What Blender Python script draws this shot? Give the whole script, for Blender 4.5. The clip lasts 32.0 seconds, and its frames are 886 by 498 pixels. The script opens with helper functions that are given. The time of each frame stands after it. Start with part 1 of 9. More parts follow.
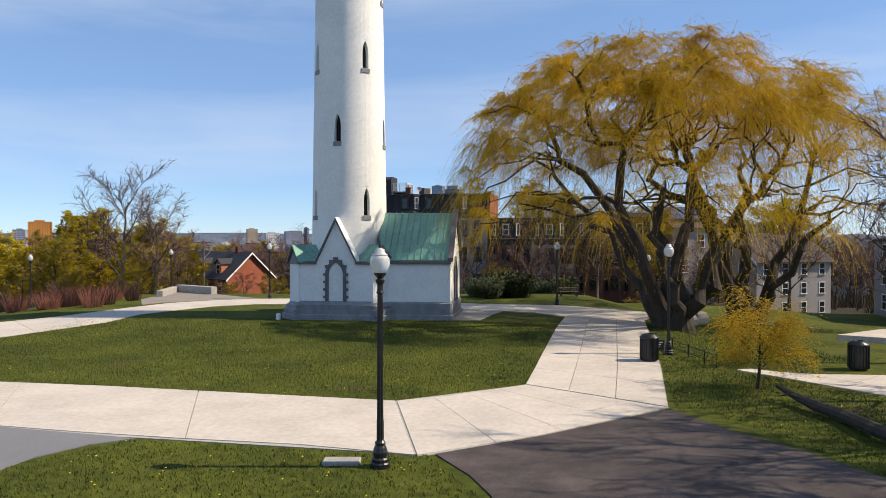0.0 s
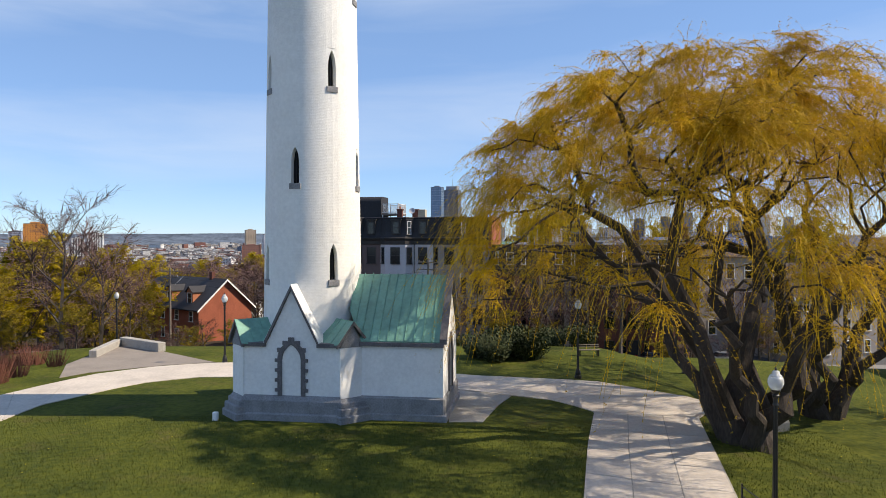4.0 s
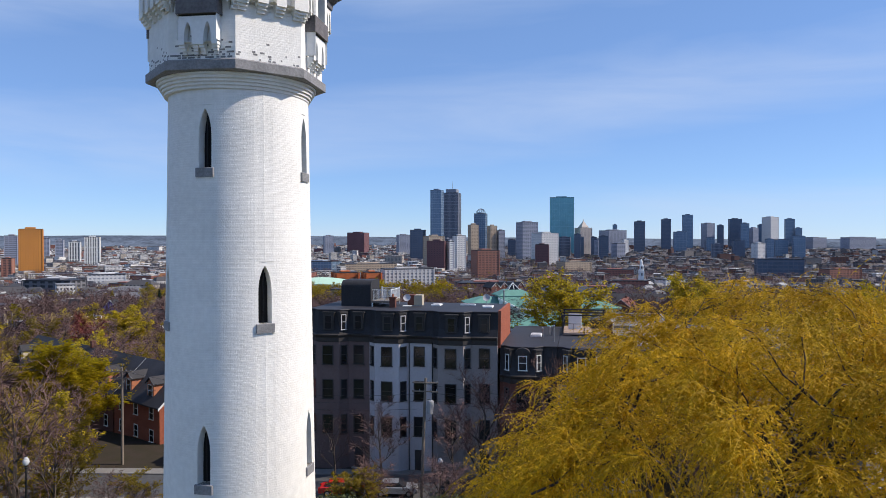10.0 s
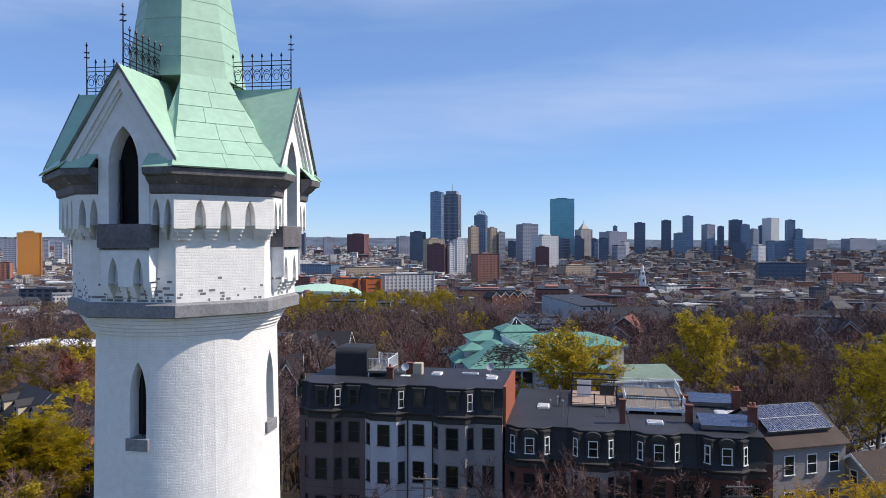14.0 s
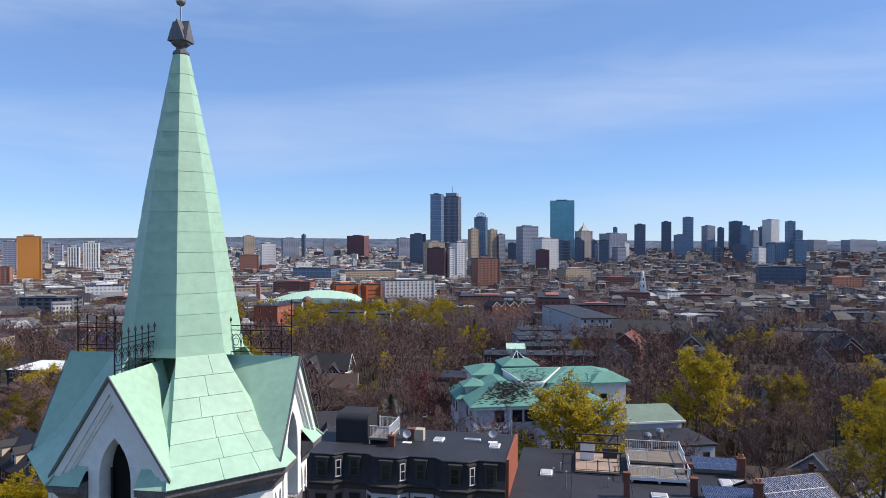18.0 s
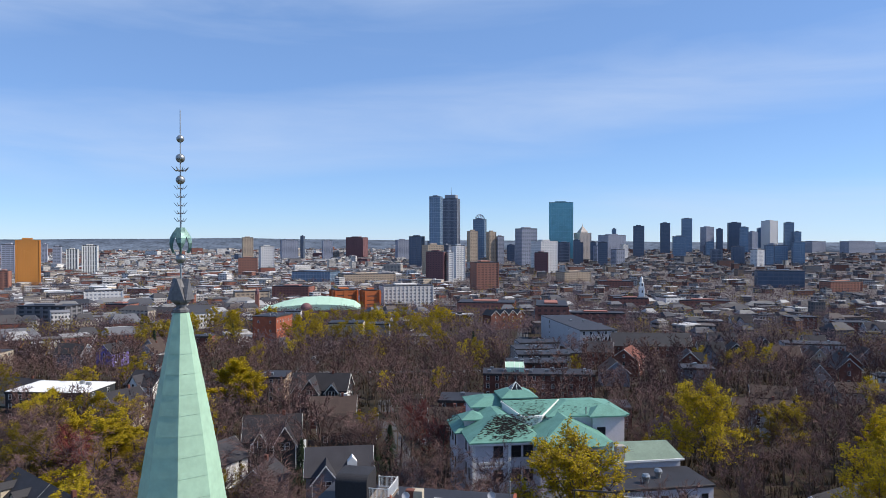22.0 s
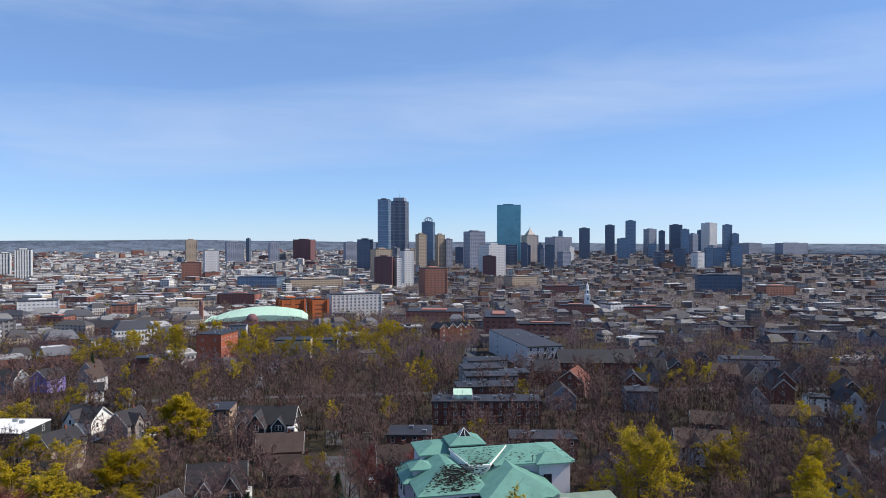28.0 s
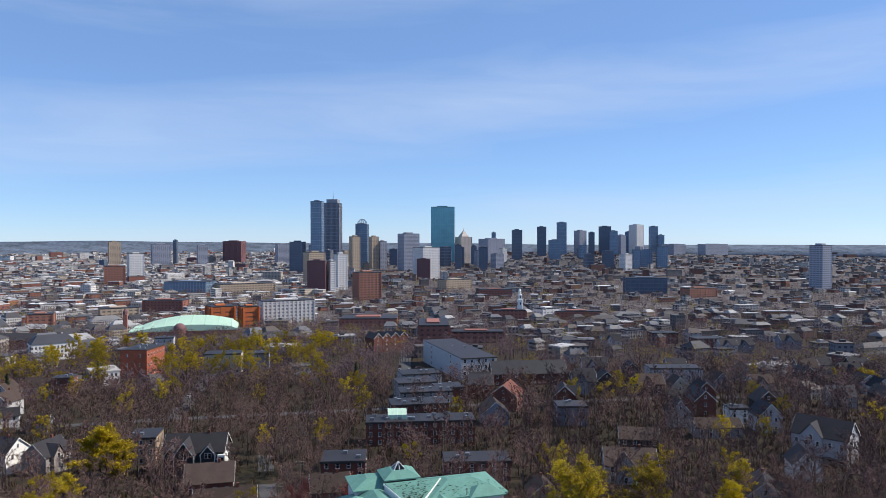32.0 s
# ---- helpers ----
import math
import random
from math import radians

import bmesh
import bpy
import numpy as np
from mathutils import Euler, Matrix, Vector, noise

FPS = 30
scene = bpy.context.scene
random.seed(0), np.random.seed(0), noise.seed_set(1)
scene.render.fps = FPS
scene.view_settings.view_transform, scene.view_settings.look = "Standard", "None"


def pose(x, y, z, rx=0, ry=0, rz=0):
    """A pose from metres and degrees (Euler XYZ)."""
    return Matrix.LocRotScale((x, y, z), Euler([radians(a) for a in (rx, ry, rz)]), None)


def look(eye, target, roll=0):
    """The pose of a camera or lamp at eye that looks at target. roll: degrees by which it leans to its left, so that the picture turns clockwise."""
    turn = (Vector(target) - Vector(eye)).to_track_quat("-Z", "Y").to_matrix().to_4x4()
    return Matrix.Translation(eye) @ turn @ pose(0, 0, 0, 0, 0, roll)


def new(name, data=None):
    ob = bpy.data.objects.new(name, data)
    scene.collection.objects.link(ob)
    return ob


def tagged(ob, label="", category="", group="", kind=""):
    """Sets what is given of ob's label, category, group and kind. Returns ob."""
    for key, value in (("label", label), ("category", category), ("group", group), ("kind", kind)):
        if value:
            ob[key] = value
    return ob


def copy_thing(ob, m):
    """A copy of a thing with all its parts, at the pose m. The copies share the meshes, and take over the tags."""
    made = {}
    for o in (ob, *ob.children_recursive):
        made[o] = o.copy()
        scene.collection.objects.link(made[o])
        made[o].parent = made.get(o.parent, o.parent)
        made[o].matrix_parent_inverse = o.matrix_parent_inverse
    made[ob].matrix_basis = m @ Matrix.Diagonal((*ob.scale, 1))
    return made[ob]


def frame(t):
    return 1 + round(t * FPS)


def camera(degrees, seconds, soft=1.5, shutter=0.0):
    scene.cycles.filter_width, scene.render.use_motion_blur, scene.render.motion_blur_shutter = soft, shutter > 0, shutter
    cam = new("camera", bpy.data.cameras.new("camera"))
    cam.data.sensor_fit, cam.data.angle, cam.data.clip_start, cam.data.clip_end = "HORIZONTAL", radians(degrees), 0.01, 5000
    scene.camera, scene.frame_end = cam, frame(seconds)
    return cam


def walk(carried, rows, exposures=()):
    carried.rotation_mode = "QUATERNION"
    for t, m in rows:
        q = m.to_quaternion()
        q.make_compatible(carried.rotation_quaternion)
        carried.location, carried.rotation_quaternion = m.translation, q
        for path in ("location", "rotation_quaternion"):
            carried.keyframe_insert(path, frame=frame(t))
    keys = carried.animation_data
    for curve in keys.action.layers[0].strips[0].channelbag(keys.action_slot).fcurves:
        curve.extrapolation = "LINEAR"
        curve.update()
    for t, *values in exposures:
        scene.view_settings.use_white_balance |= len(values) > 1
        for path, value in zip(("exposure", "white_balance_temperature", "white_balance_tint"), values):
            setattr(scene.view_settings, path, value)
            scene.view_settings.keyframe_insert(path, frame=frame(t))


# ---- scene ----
cam = camera(64.0, 32.0, soft=0.4)
# seconds, x, y, z, yaw; the gimbal holds its tilt
PATH = [
    (0, 1.91, -6.30, 5.37, 0.09),
    (0.5, 1.99, -4.91, 5.76, 0.06),
    (1, 2.05, -3.52, 6.13, 0.06),
    (1.5, 2.09, -2.15, 6.52, 0.06),
    (2, 2.10, -0.76, 6.95, 0.06),
    (2.5, 2.12, 0.68, 7.38, 0.06),
    (4.5, 2.38, 7.01, 9.90, -0.00),
    (5, 2.39, 8.61, 10.76, -0.03),
    (5.5, 2.39, 9.98, 11.67, -0.00),
    (6, 2.38, 11.21, 12.59, -0.00),
    (6.5, 2.38, 12.44, 13.48, -0.00),
    (7, 2.39, 13.63, 14.36, 0.03),
    (7.5, 2.38, 14.71, 15.30, -0.00),
    (8, 2.36, 15.75, 16.27, -0.00),
    (8.5, 2.35, 16.86, 17.22, 0.03),
    (9, 2.32, 17.89, 18.10, -0.00),
    (9.5, 2.28, 18.77, 18.95, 0.03),
    (10, 2.26, 19.61, 19.83, -0.00),
    (10.5, 2.30, 20.38, 20.73, 0.03),
    (11, 2.37, 21.10, 21.64, -0.00),
    (11.5, 2.43, 21.84, 22.56, -0.00),
    (12, 2.46, 22.57, 23.48, -0.00),
    (12.5, 2.44, 23.22, 24.36, -0.00),
    (13, 2.37, 23.78, 25.24, -0.00),
    (13.5, 2.27, 24.31, 26.12, -0.00),
    (14, 2.17, 24.86, 26.99, -0.00),
    (14.5, 2.06, 25.47, 27.84, -0.00),
    (16.5, 1.98, 25.78, 31.38, -0.00),
    (17, 1.97, 25.82, 32.24, -0.00),
    (17.5, 1.97, 25.82, 33.16, -0.00),
    (18, 1.97, 25.82, 34.08, -0.00),
    (18.5, 1.97, 25.82, 34.98, -0.00),
    (19, 1.97, 25.82, 35.85, -0.03),
    (19.5, 1.97, 25.82, 36.70, -0.03),
    (20, 1.97, 25.82, 37.53, -0.03),
    (20.5, 1.97, 25.82, 38.36, -0.06),
    (21, 1.97, 25.82, 39.18, -0.06),
    (21.5, 1.97, 25.82, 40.02, -0.06),
    (22, 1.97, 25.82, 40.84, -0.09),
    (22.5, 1.97, 25.82, 41.65, -0.06),
    (23, 1.97, 25.82, 42.45, -0.09),
    (23.5, 1.97, 25.82, 43.26, -0.11),
    (24, 1.97, 25.82, 44.07, -0.14),
    (24.5, 1.97, 25.82, 44.90, -0.17),
    (25, 1.98, 25.81, 45.82, -0.54),
    (25.5, 1.99, 25.80, 46.62, -1.12),
    (27.5, 2.02, 25.78, 50.16, -3.61),
    (28, 2.06, 25.74, 51.02, -4.24),
    (28.5, 2.10, 25.84, 51.90, -4.90),
    (29, 2.11, 25.74, 52.86, -5.57),
    (29.5, 2.12, 25.73, 53.81, -6.23),
    (30, 2.11, 25.81, 54.68, -6.92),
    (30.5, 2.12, 25.81, 55.57, -7.56),
    (31, 2.10, 25.69, 56.53, -8.25),
    (31.5, 2.06, 25.63, 57.44, -8.92),
    (32, 2.01, 25.69, 58.26, -9.56),
]
PITCH = -0.755
walk(cam, [(t, pose(x, y, z, 90 + PITCH, 0, yaw)) for t, x, y, z, yaw in PATH],
     exposures=((0, 0.24, 7950, 11), (5, 0.32, 7800, 12), (7, 0.22, 7400, 14), (10, 0.04, 7000, 14), (15, 0.06, 6950, 14), (22, 0.10, 7050, 12), (32, 0.10, 7100, 12)))

# ---- light ----
SUN_EL, SUN_AZ = 44.0, 90.0  # degrees; azimuth from +y towards +x
world = bpy.data.worlds.new("sky")
scene.world = world
world.use_nodes = True
wn, wl = world.node_tree.nodes, world.node_tree.links
wn.clear()
w_out = wn.new("ShaderNodeOutputWorld")
w_bg = wn.new("ShaderNodeBackground")
w_sky = wn.new("ShaderNodeTexSky")
w_sky.sky_type = "NISHITA"
w_sky.sun_disc = False
w_sky.sun_elevation = radians(SUN_EL)
w_sky.sun_rotation = radians(SUN_AZ)
w_sky.altitude = 50
w_sky.air_density, w_sky.dust_density, w_sky.ozone_density = 0.75, 0.0, 3.0
w_bg.inputs["Strength"].default_value = 0.123
# thin cirrus: long soft bands that climb to the east, broken up by streaks
w_co = wn.new("ShaderNodeTexCoord")
w_map = wn.new("ShaderNodeMapping")
w_map.inputs["Rotation"].default_value = (0.0, radians(5.5), 0.0)
w_wave = wn.new("ShaderNodeTexWave")
w_wave.bands_direction = "Z"
w_wave.inputs["Scale"].default_value = 1.75
w_wave.inputs["Phase Offset"].default_value = -2.75
w_wave.inputs["Distortion"].default_value = 0.6
w_wave.inputs["Detail"].default_value = 2.0
w_wave.inputs["Detail Scale"].default_value = 0.9
w_map2 = wn.new("ShaderNodeMapping")
w_map2.inputs["Rotation"].default_value = (0.0, radians(9), 0.0)
w_map2.inputs["Scale"].default_value = (1.0, 1.0, 7.0)
w_no = wn.new("ShaderNodeTexNoise")
w_no.inputs["Scale"].default_value = 2.2
w_no.inputs["Detail"].default_value = 8.0
w_no.inputs["Roughness"].default_value = 0.55
w_no.inputs["Distortion"].default_value = 0.4
w_pro = wn.new("ShaderNodeMath")
w_pro.operation = "MULTIPLY"
w_sum = wn.new("ShaderNodeMath")
w_sum.operation = "MULTIPLY_ADD"
w_sum.inputs[1].default_value = 0.62
w_ramp = wn.new("ShaderNodeValToRGB")
w_ramp.color_ramp.elements[0].position, w_ramp.color_ramp.elements[1].position = 0.30, 0.74
w_ramp.color_ramp.elements[0].color = (0, 0, 0, 1)
w_ramp.color_ramp.elements[1].color = (0.46, 0.46, 0.46, 1)
w_mix = wn.new("ShaderNodeMix")
w_mix.data_type = "RGBA"
w_mix.inputs["B"].default_value = (4.4, 5.6, 7.7, 1)
wl.new(w_co.outputs["Generated"], w_map.inputs["Vector"])
wl.new(w_map.outputs["Vector"], w_wave.inputs["Vector"])
wl.new(w_co.outputs["Generated"], w_map2.inputs["Vector"])
wl.new(w_map2.outputs["Vector"], w_no.inputs["Vector"])
wl.new(w_wave.outputs["Fac"], w_pro.inputs[0])
wl.new(w_no.outputs["Fac"], w_pro.inputs[1])
wl.new(w_pro.outputs[0], w_sum.inputs[0])
w_half = wn.new("ShaderNodeMath")
w_half.operation = "MULTIPLY"
w_half.inputs[1].default_value = 0.5
wl.new(w_no.outputs["Fac"], w_half.inputs[0])
wl.new(w_half.outputs[0], w_sum.inputs[2])
wl.new(w_sum.outputs[0], w_ramp.inputs["Fac"])
wl.new(w_ramp.outputs["Color"], w_mix.inputs["Factor"])
w_tint = wn.new("ShaderNodeMix")
w_tint.data_type = "RGBA"
w_tint.blend_type = "MULTIPLY"
w_tint.inputs["Factor"].default_value = 1.0
w_tint.inputs["B"].default_value = (0.80, 1.0, 1.26, 1)
wl.new(w_sky.outputs["Color"], w_tint.inputs["A"])
w_even = wn.new("ShaderNodeMix")
w_even.data_type = "RGBA"
w_even.inputs["Factor"].default_value = 0.42
w_even.inputs["B"].default_value = (1.85, 3.6, 7.1, 1)
wl.new(w_tint.outputs["Result"], w_even.inputs["A"])
wl.new(w_even.outputs["Result"], w_mix.inputs["A"])
wl.new(w_mix.outputs["Result"], w_bg.inputs["Color"])
wl.new(w_bg.outputs["Background"], w_out.inputs["Surface"])

sun_data = bpy.data.lights.new("sun", "SUN")
sun_data.energy = 5.0
sun_data.angle = radians(0.55)
sun_data.color = (1.0, 0.955, 0.88)
sun = new("sun", sun_data)
_a, _e = radians(SUN_AZ), radians(SUN_EL)
sun.matrix_world = look((math.sin(_a) * math.cos(_e) * 80, math.cos(_a) * math.cos(_e) * 80, math.sin(_e) * 80), (0, 0, 0))
scene.view_settings.exposure = 0.0

# ---- materials ----
def material(name, color, rough=0.8, metal=0.0, spec=0.3, var=0.25, scale=1.0, scale2=8.0, bump=0.0, bump_scale=20.0,
             color2=None, per_object=0.0, per_island=0.0, stretch=(1, 1, 1), haze=0.0):
    """A surface with colour variation at two scales, fine relief and piece-to-piece variation, in metres."""
    m = bpy.data.materials.new(name)
    m.use_nodes = True
    nt = m.node_tree
    n, l = nt.nodes, nt.links
    b = n["Principled BSDF"]
    b.inputs["Roughness"].default_value = rough
    b.inputs["Metallic"].default_value = metal
    b.inputs["Specular IOR Level"].default_value = spec
    geo = n.new("ShaderNodeNewGeometry")
    mp = n.new("ShaderNodeMapping")
    mp.inputs["Scale"].default_value = stretch
    l.new(geo.outputs["Position"], mp.inputs["Vector"])
    c2 = color2 or tuple(c * (1 - var) for c in color)
    c1 = tuple(min(1.0, c * (1 + var * 0.5)) for c in color)
    n1 = n.new("ShaderNodeTexNoise")
    n1.inputs["Scale"].default_value = scale
    n1.inputs["Detail"].default_value = 4
    n2 = n.new("ShaderNodeTexNoise")
    n2.inputs["Scale"].default_value = scale2
    n2.inputs["Detail"].default_value = 3
    l.new(mp.outputs["Vector"], n1.inputs["Vector"])
    l.new(mp.outputs["Vector"], n2.inputs["Vector"])
    add = n.new("ShaderNodeMath")
    add.operation = "MULTIPLY_ADD"
    add.inputs[1].default_value = 0.5
    l.new(n2.outputs["Fac"], add.inputs[0])
    half = n.new("ShaderNodeMath")
    half.operation = "MULTIPLY"
    half.inputs[1].default_value = 0.5
    l.new(n1.outputs["Fac"], half.inputs[0])
    l.new(half.outputs[0], add.inputs[2])
    ramp = n.new("ShaderNodeValToRGB")
    ramp.color_ramp.elements[0].position, ramp.color_ramp.elements[1].position = 0.36, 0.64
    ramp.color_ramp.elements[0].color = (*c2, 1)
    ramp.color_ramp.elements[1].color = (*c1, 1)
    l.new(add.outputs[0], ramp.inputs["Fac"])
    out = ramp.outputs["Color"]
    for amount, kind in ((per_object, "o"), (per_island, "i")):
        if amount:
            if kind == "o":
                src = n.new("ShaderNodeObjectInfo").outputs["Random"]
            else:
                src = geo.outputs["Random Per Island"]
            mr = n.new("ShaderNodeMapRange")
            mr.inputs["To Min"].default_value, mr.inputs["To Max"].default_value = 1 - amount, 1 + amount
            l.new(src, mr.inputs["Value"])
            hs = n.new("ShaderNodeHueSaturation")
            l.new(mr.outputs["Result"], hs.inputs["Value"])
            l.new(out, hs.inputs["Color"])
            out = hs.outputs["Color"]
    l.new(out, b.inputs["Base Color"])
    if bump:
        n3 = n.new("ShaderNodeTexNoise")
        n3.inputs["Scale"].default_value = bump_scale
        n3.inputs["Detail"].default_value = 3
        l.new(mp.outputs["Vector"], n3.inputs["Vector"])
        bp = n.new("ShaderNodeBump")
        bp.inputs["Strength"].default_value = bump
        bp.inputs["Distance"].default_value = 0.05
        l.new(n3.outputs["Fac"], bp.inputs["Height"])
        l.new(bp.outputs["Normal"], b.inputs["Normal"])
    return m


def courses(m, height, depth, strength, axis_scale=1.0):
    """Adds brick courses to a material's relief: horizontal joints and jittered upright joints."""
    n, l = m.node_tree.nodes, m.node_tree.links
    b = n["Principled BSDF"]
    geo = n.new("ShaderNodeNewGeometry")
    sep = n.new("ShaderNodeSeparateXYZ")
    l.new(geo.outputs["Position"], sep.inputs[0])
    s = n.new("ShaderNodeMath")
    s.operation = "ADD"
    l.new(sep.outputs["X"], s.inputs[0])
    l.new(sep.outputs["Y"], s.inputs[1])
    cmb = n.new("ShaderNodeCombineXYZ")
    l.new(s.outputs[0], cmb.inputs["X"])
    l.new(sep.outputs["Z"], cmb.inputs["Y"])
    br = n.new("ShaderNodeTexBrick")
    br.inputs["Scale"].default_value = 1.0
    br.inputs["Brick Width"].default_value = height * 3.0 * axis_scale
    br.inputs["Row Height"].default_value = height
    br.inputs["Mortar Size"].default_value = height * 0.11
    br.inputs["Mortar Smooth"].default_value = 0.4
    br.inputs["Color1"].default_value = (1, 1, 1, 1)
    br.inputs["Color2"].default_value = (0.72, 0.72, 0.72, 1)
    br.inputs["Mortar"].default_value = (0, 0, 0, 1)
    l.new(cmb.outputs[0], br.inputs["Vector"])
    bp = n.new("ShaderNodeBump")
    bp.inputs["Strength"].default_value = strength
    bp.inputs["Distance"].default_value = depth
    l.new(br.outputs["Color"], bp.inputs["Height"])
    old = b.inputs["Normal"].links
    if old:
        l.new(old[0].from_socket, bp.inputs["Normal"])
    l.new(bp.outputs["Normal"], b.inputs["Normal"])
    return m, br


white_brick = material("white_painted_brick", (0.80, 0.79, 0.76), 0.75, var=0.09, scale=0.5, scale2=5.0, bump=0.15, bump_scale=30)
courses(white_brick, 0.078, 0.03, 0.3)
white_stucco = material("white_painted_masonry", (0.78, 0.78, 0.77), 0.8, var=0.10, scale=0.7, scale2=6.0, bump=0.2, bump_scale=25)
grey_stone = material("grey_granite", (0.25, 0.25, 0.26), 0.75, var=0.3, scale=1.5, scale2=14.0, bump=0.4, bump_scale=30)
dark_stone = material("dark_brownstone_trim", (0.15, 0.14, 0.145), 0.7, var=0.35, scale=2.0, scale2=12.0, bump=0.3, bump_scale=25)
copper = material("green_copper_patina", (0.15, 0.33, 0.255), 0.5, spec=0.4, var=0.22, scale=0.6, scale2=5.0, bump=0.08, bump_scale=6, per_object=0.12)
copper_spire = material("pale_green_copper_sheet", (0.335, 0.525, 0.395), 0.5, spec=0.4, var=0.12, scale=0.7, scale2=5.0, bump=0.14, bump_scale=3, per_object=0.03)
iron = material("black_wrought_iron", (0.018, 0.018, 0.02), 0.45, 0.3, var=0.3, scale=3, scale2=20)
black_paint = material("black_painted_steel", (0.014, 0.014, 0.015), 0.35, 0.0, 0.5, var=0.3, scale=3, scale2=20, bump=0.1)
# near-black backing sheets stand in for the unlit inside of openings
shade_backing = material("dark_interior", (0.012, 0.012, 0.013), 0.9, var=0.3)
steel = material("weathered_grey_metal", (0.34, 0.36, 0.37), 0.4, 0.75, var=0.25, scale=3, scale2=15)
lead = material("dull_lead_sheet", (0.17, 0.17, 0.18), 0.55, 0.4, var=0.3, scale=3, scale2=15)
verdigris = material("verdigris_bronze", (0.14, 0.25, 0.23), 0.5, 0.4, var=0.4, scale=6, scale2=30)
concrete = material("pale_concrete_walk", (0.51, 0.45, 0.39), 0.85, var=0.17, scale=0.5, scale2=6.0, bump=0.12, bump_scale=60, per_object=0.04)
concrete_old = material("weathered_concrete", (0.36, 0.335, 0.30), 0.9, var=0.22, scale=0.8, scale2=9, bump=0.25, bump_scale=30)
asphalt = material("worn_asphalt", (0.092, 0.072, 0.068), 0.9, var=0.6, scale=0.8, scale2=26, bump=0.4, bump_scale=70)
asphalt_grey = material("smooth_grey_asphalt", (0.17, 0.17, 0.178), 0.9, var=0.12, scale=0.5, scale2=18, bump=0.2, bump_scale=70)
plaza_mat = material("brown_exposed_aggregate", (0.25, 0.215, 0.185), 0.9, var=0.2, scale=0.6, scale2=14, bump=0.3, bump_scale=60)
street_concrete = material("grey_street_concrete", (0.2, 0.19, 0.178), 0.9, var=0.2, scale=0.5, scale2=5, bump=0.15, bump_scale=20)
road_mat = material("street_asphalt", (0.075, 0.075, 0.078), 0.9, var=0.25, scale=0.1, scale2=2, bump=0.2, bump_scale=20)
grass_mat = material("spring_grass", (0.082, 0.090, 0.014), 0.95, spec=0.1, var=0.45, scale=0.3, scale2=3.0, bump=0.9, bump_scale=25, color2=(0.034, 0.048, 0.009))
blade_mat = material("grass_blades", (0.084, 0.095, 0.0135), 0.8, spec=0.15, var=0.4, scale=0.3, scale2=4, per_island=0.35)
dandelion = material("yellow_dandelion", (0.62, 0.5, 0.03), 0.8, var=0.2)
earth_mat = material("leaf_litter_earth", (0.040, 0.030, 0.025), 0.95, spec=0.1, var=0.4, scale=0.04, scale2=0.5, bump=0.5, bump_scale=6, color2=(0.034, 0.030, 0.018))
town_ground = material("grey_streets_and_yards", (0.135, 0.125, 0.125), 0.95, spec=0.1, var=0.5, scale=0.012, scale2=0.09, color2=(0.062, 0.05, 0.048))
brush_mat = material("brown_undergrowth", (0.085, 0.056, 0.04), 0.95, spec=0.1, var=0.35, scale=0.03, scale2=0.4, per_island=0.4, color2=(0.06, 0.048, 0.03))
bark = material("dark_furrowed_bark", (0.055, 0.042, 0.033), 0.9, var=0.45, scale=2.0, scale2=14, bump=0.7, bump_scale=18, stretch=(1, 1, 0.25))
bark_grey = material("grey_brown_bark", (0.085, 0.068, 0.058), 0.9, var=0.35, scale=2.0, scale2=10, bump=0.3, bump_scale=10, per_object=0.2)
twig = material("bare_brown_twigs", (0.138, 0.084, 0.078), 0.9, spec=0.15, var=0.25, scale=0.15, scale2=2, per_object=0.25)
# purple cast in the far twigs stands in for distance haze
hazed_twig = material("far_bare_twigs", (0.092, 0.064, 0.072), 0.9, spec=0.1, var=0.35, scale=0.02, scale2=0.4, per_island=0.3)
twig_red = material("reddish_bare_twigs", (0.21, 0.062, 0.055), 0.9, spec=0.15, var=0.25, scale=0.2, scale2=2)
willow_leaf = material("golden_willow_strands", (0.62, 0.39, 0.014), 0.6, spec=0.2, var=0.3, scale=0.35, scale2=3, per_island=0.35, color2=(0.38, 0.24, 0.012))
spring_leaf = material("yellow_green_maple_bloom", (0.46, 0.35, 0.02), 0.7, spec=0.2, var=0.3, scale=0.2, scale2=2, per_island=0.3, per_object=0.12)
pale_leaf = material("olive_budding_leaves", (0.27, 0.20, 0.022), 0.8, spec=0.15, var=0.3, scale=0.2, scale2=2, per_island=0.3, per_object=0.15)


def sheer(m, amount):
    """Lets part of the light through thin leaves."""
    n, l = m.node_tree.nodes, m.node_tree.links
    b = n["Principled BSDF"]
    tr = n.new("ShaderNodeBsdfTranslucent")
    l.new(b.inputs["Base Color"].links[0].from_socket, tr.inputs["Color"])
    mx = n.new("ShaderNodeMixShader")
    mx.inputs["Fac"].default_value = amount
    l.new(b.outputs["BSDF"], mx.inputs[1])
    l.new(tr.outputs["BSDF"], mx.inputs[2])
    l.new(mx.outputs["Shader"], n["Material Output"].inputs["Surface"])


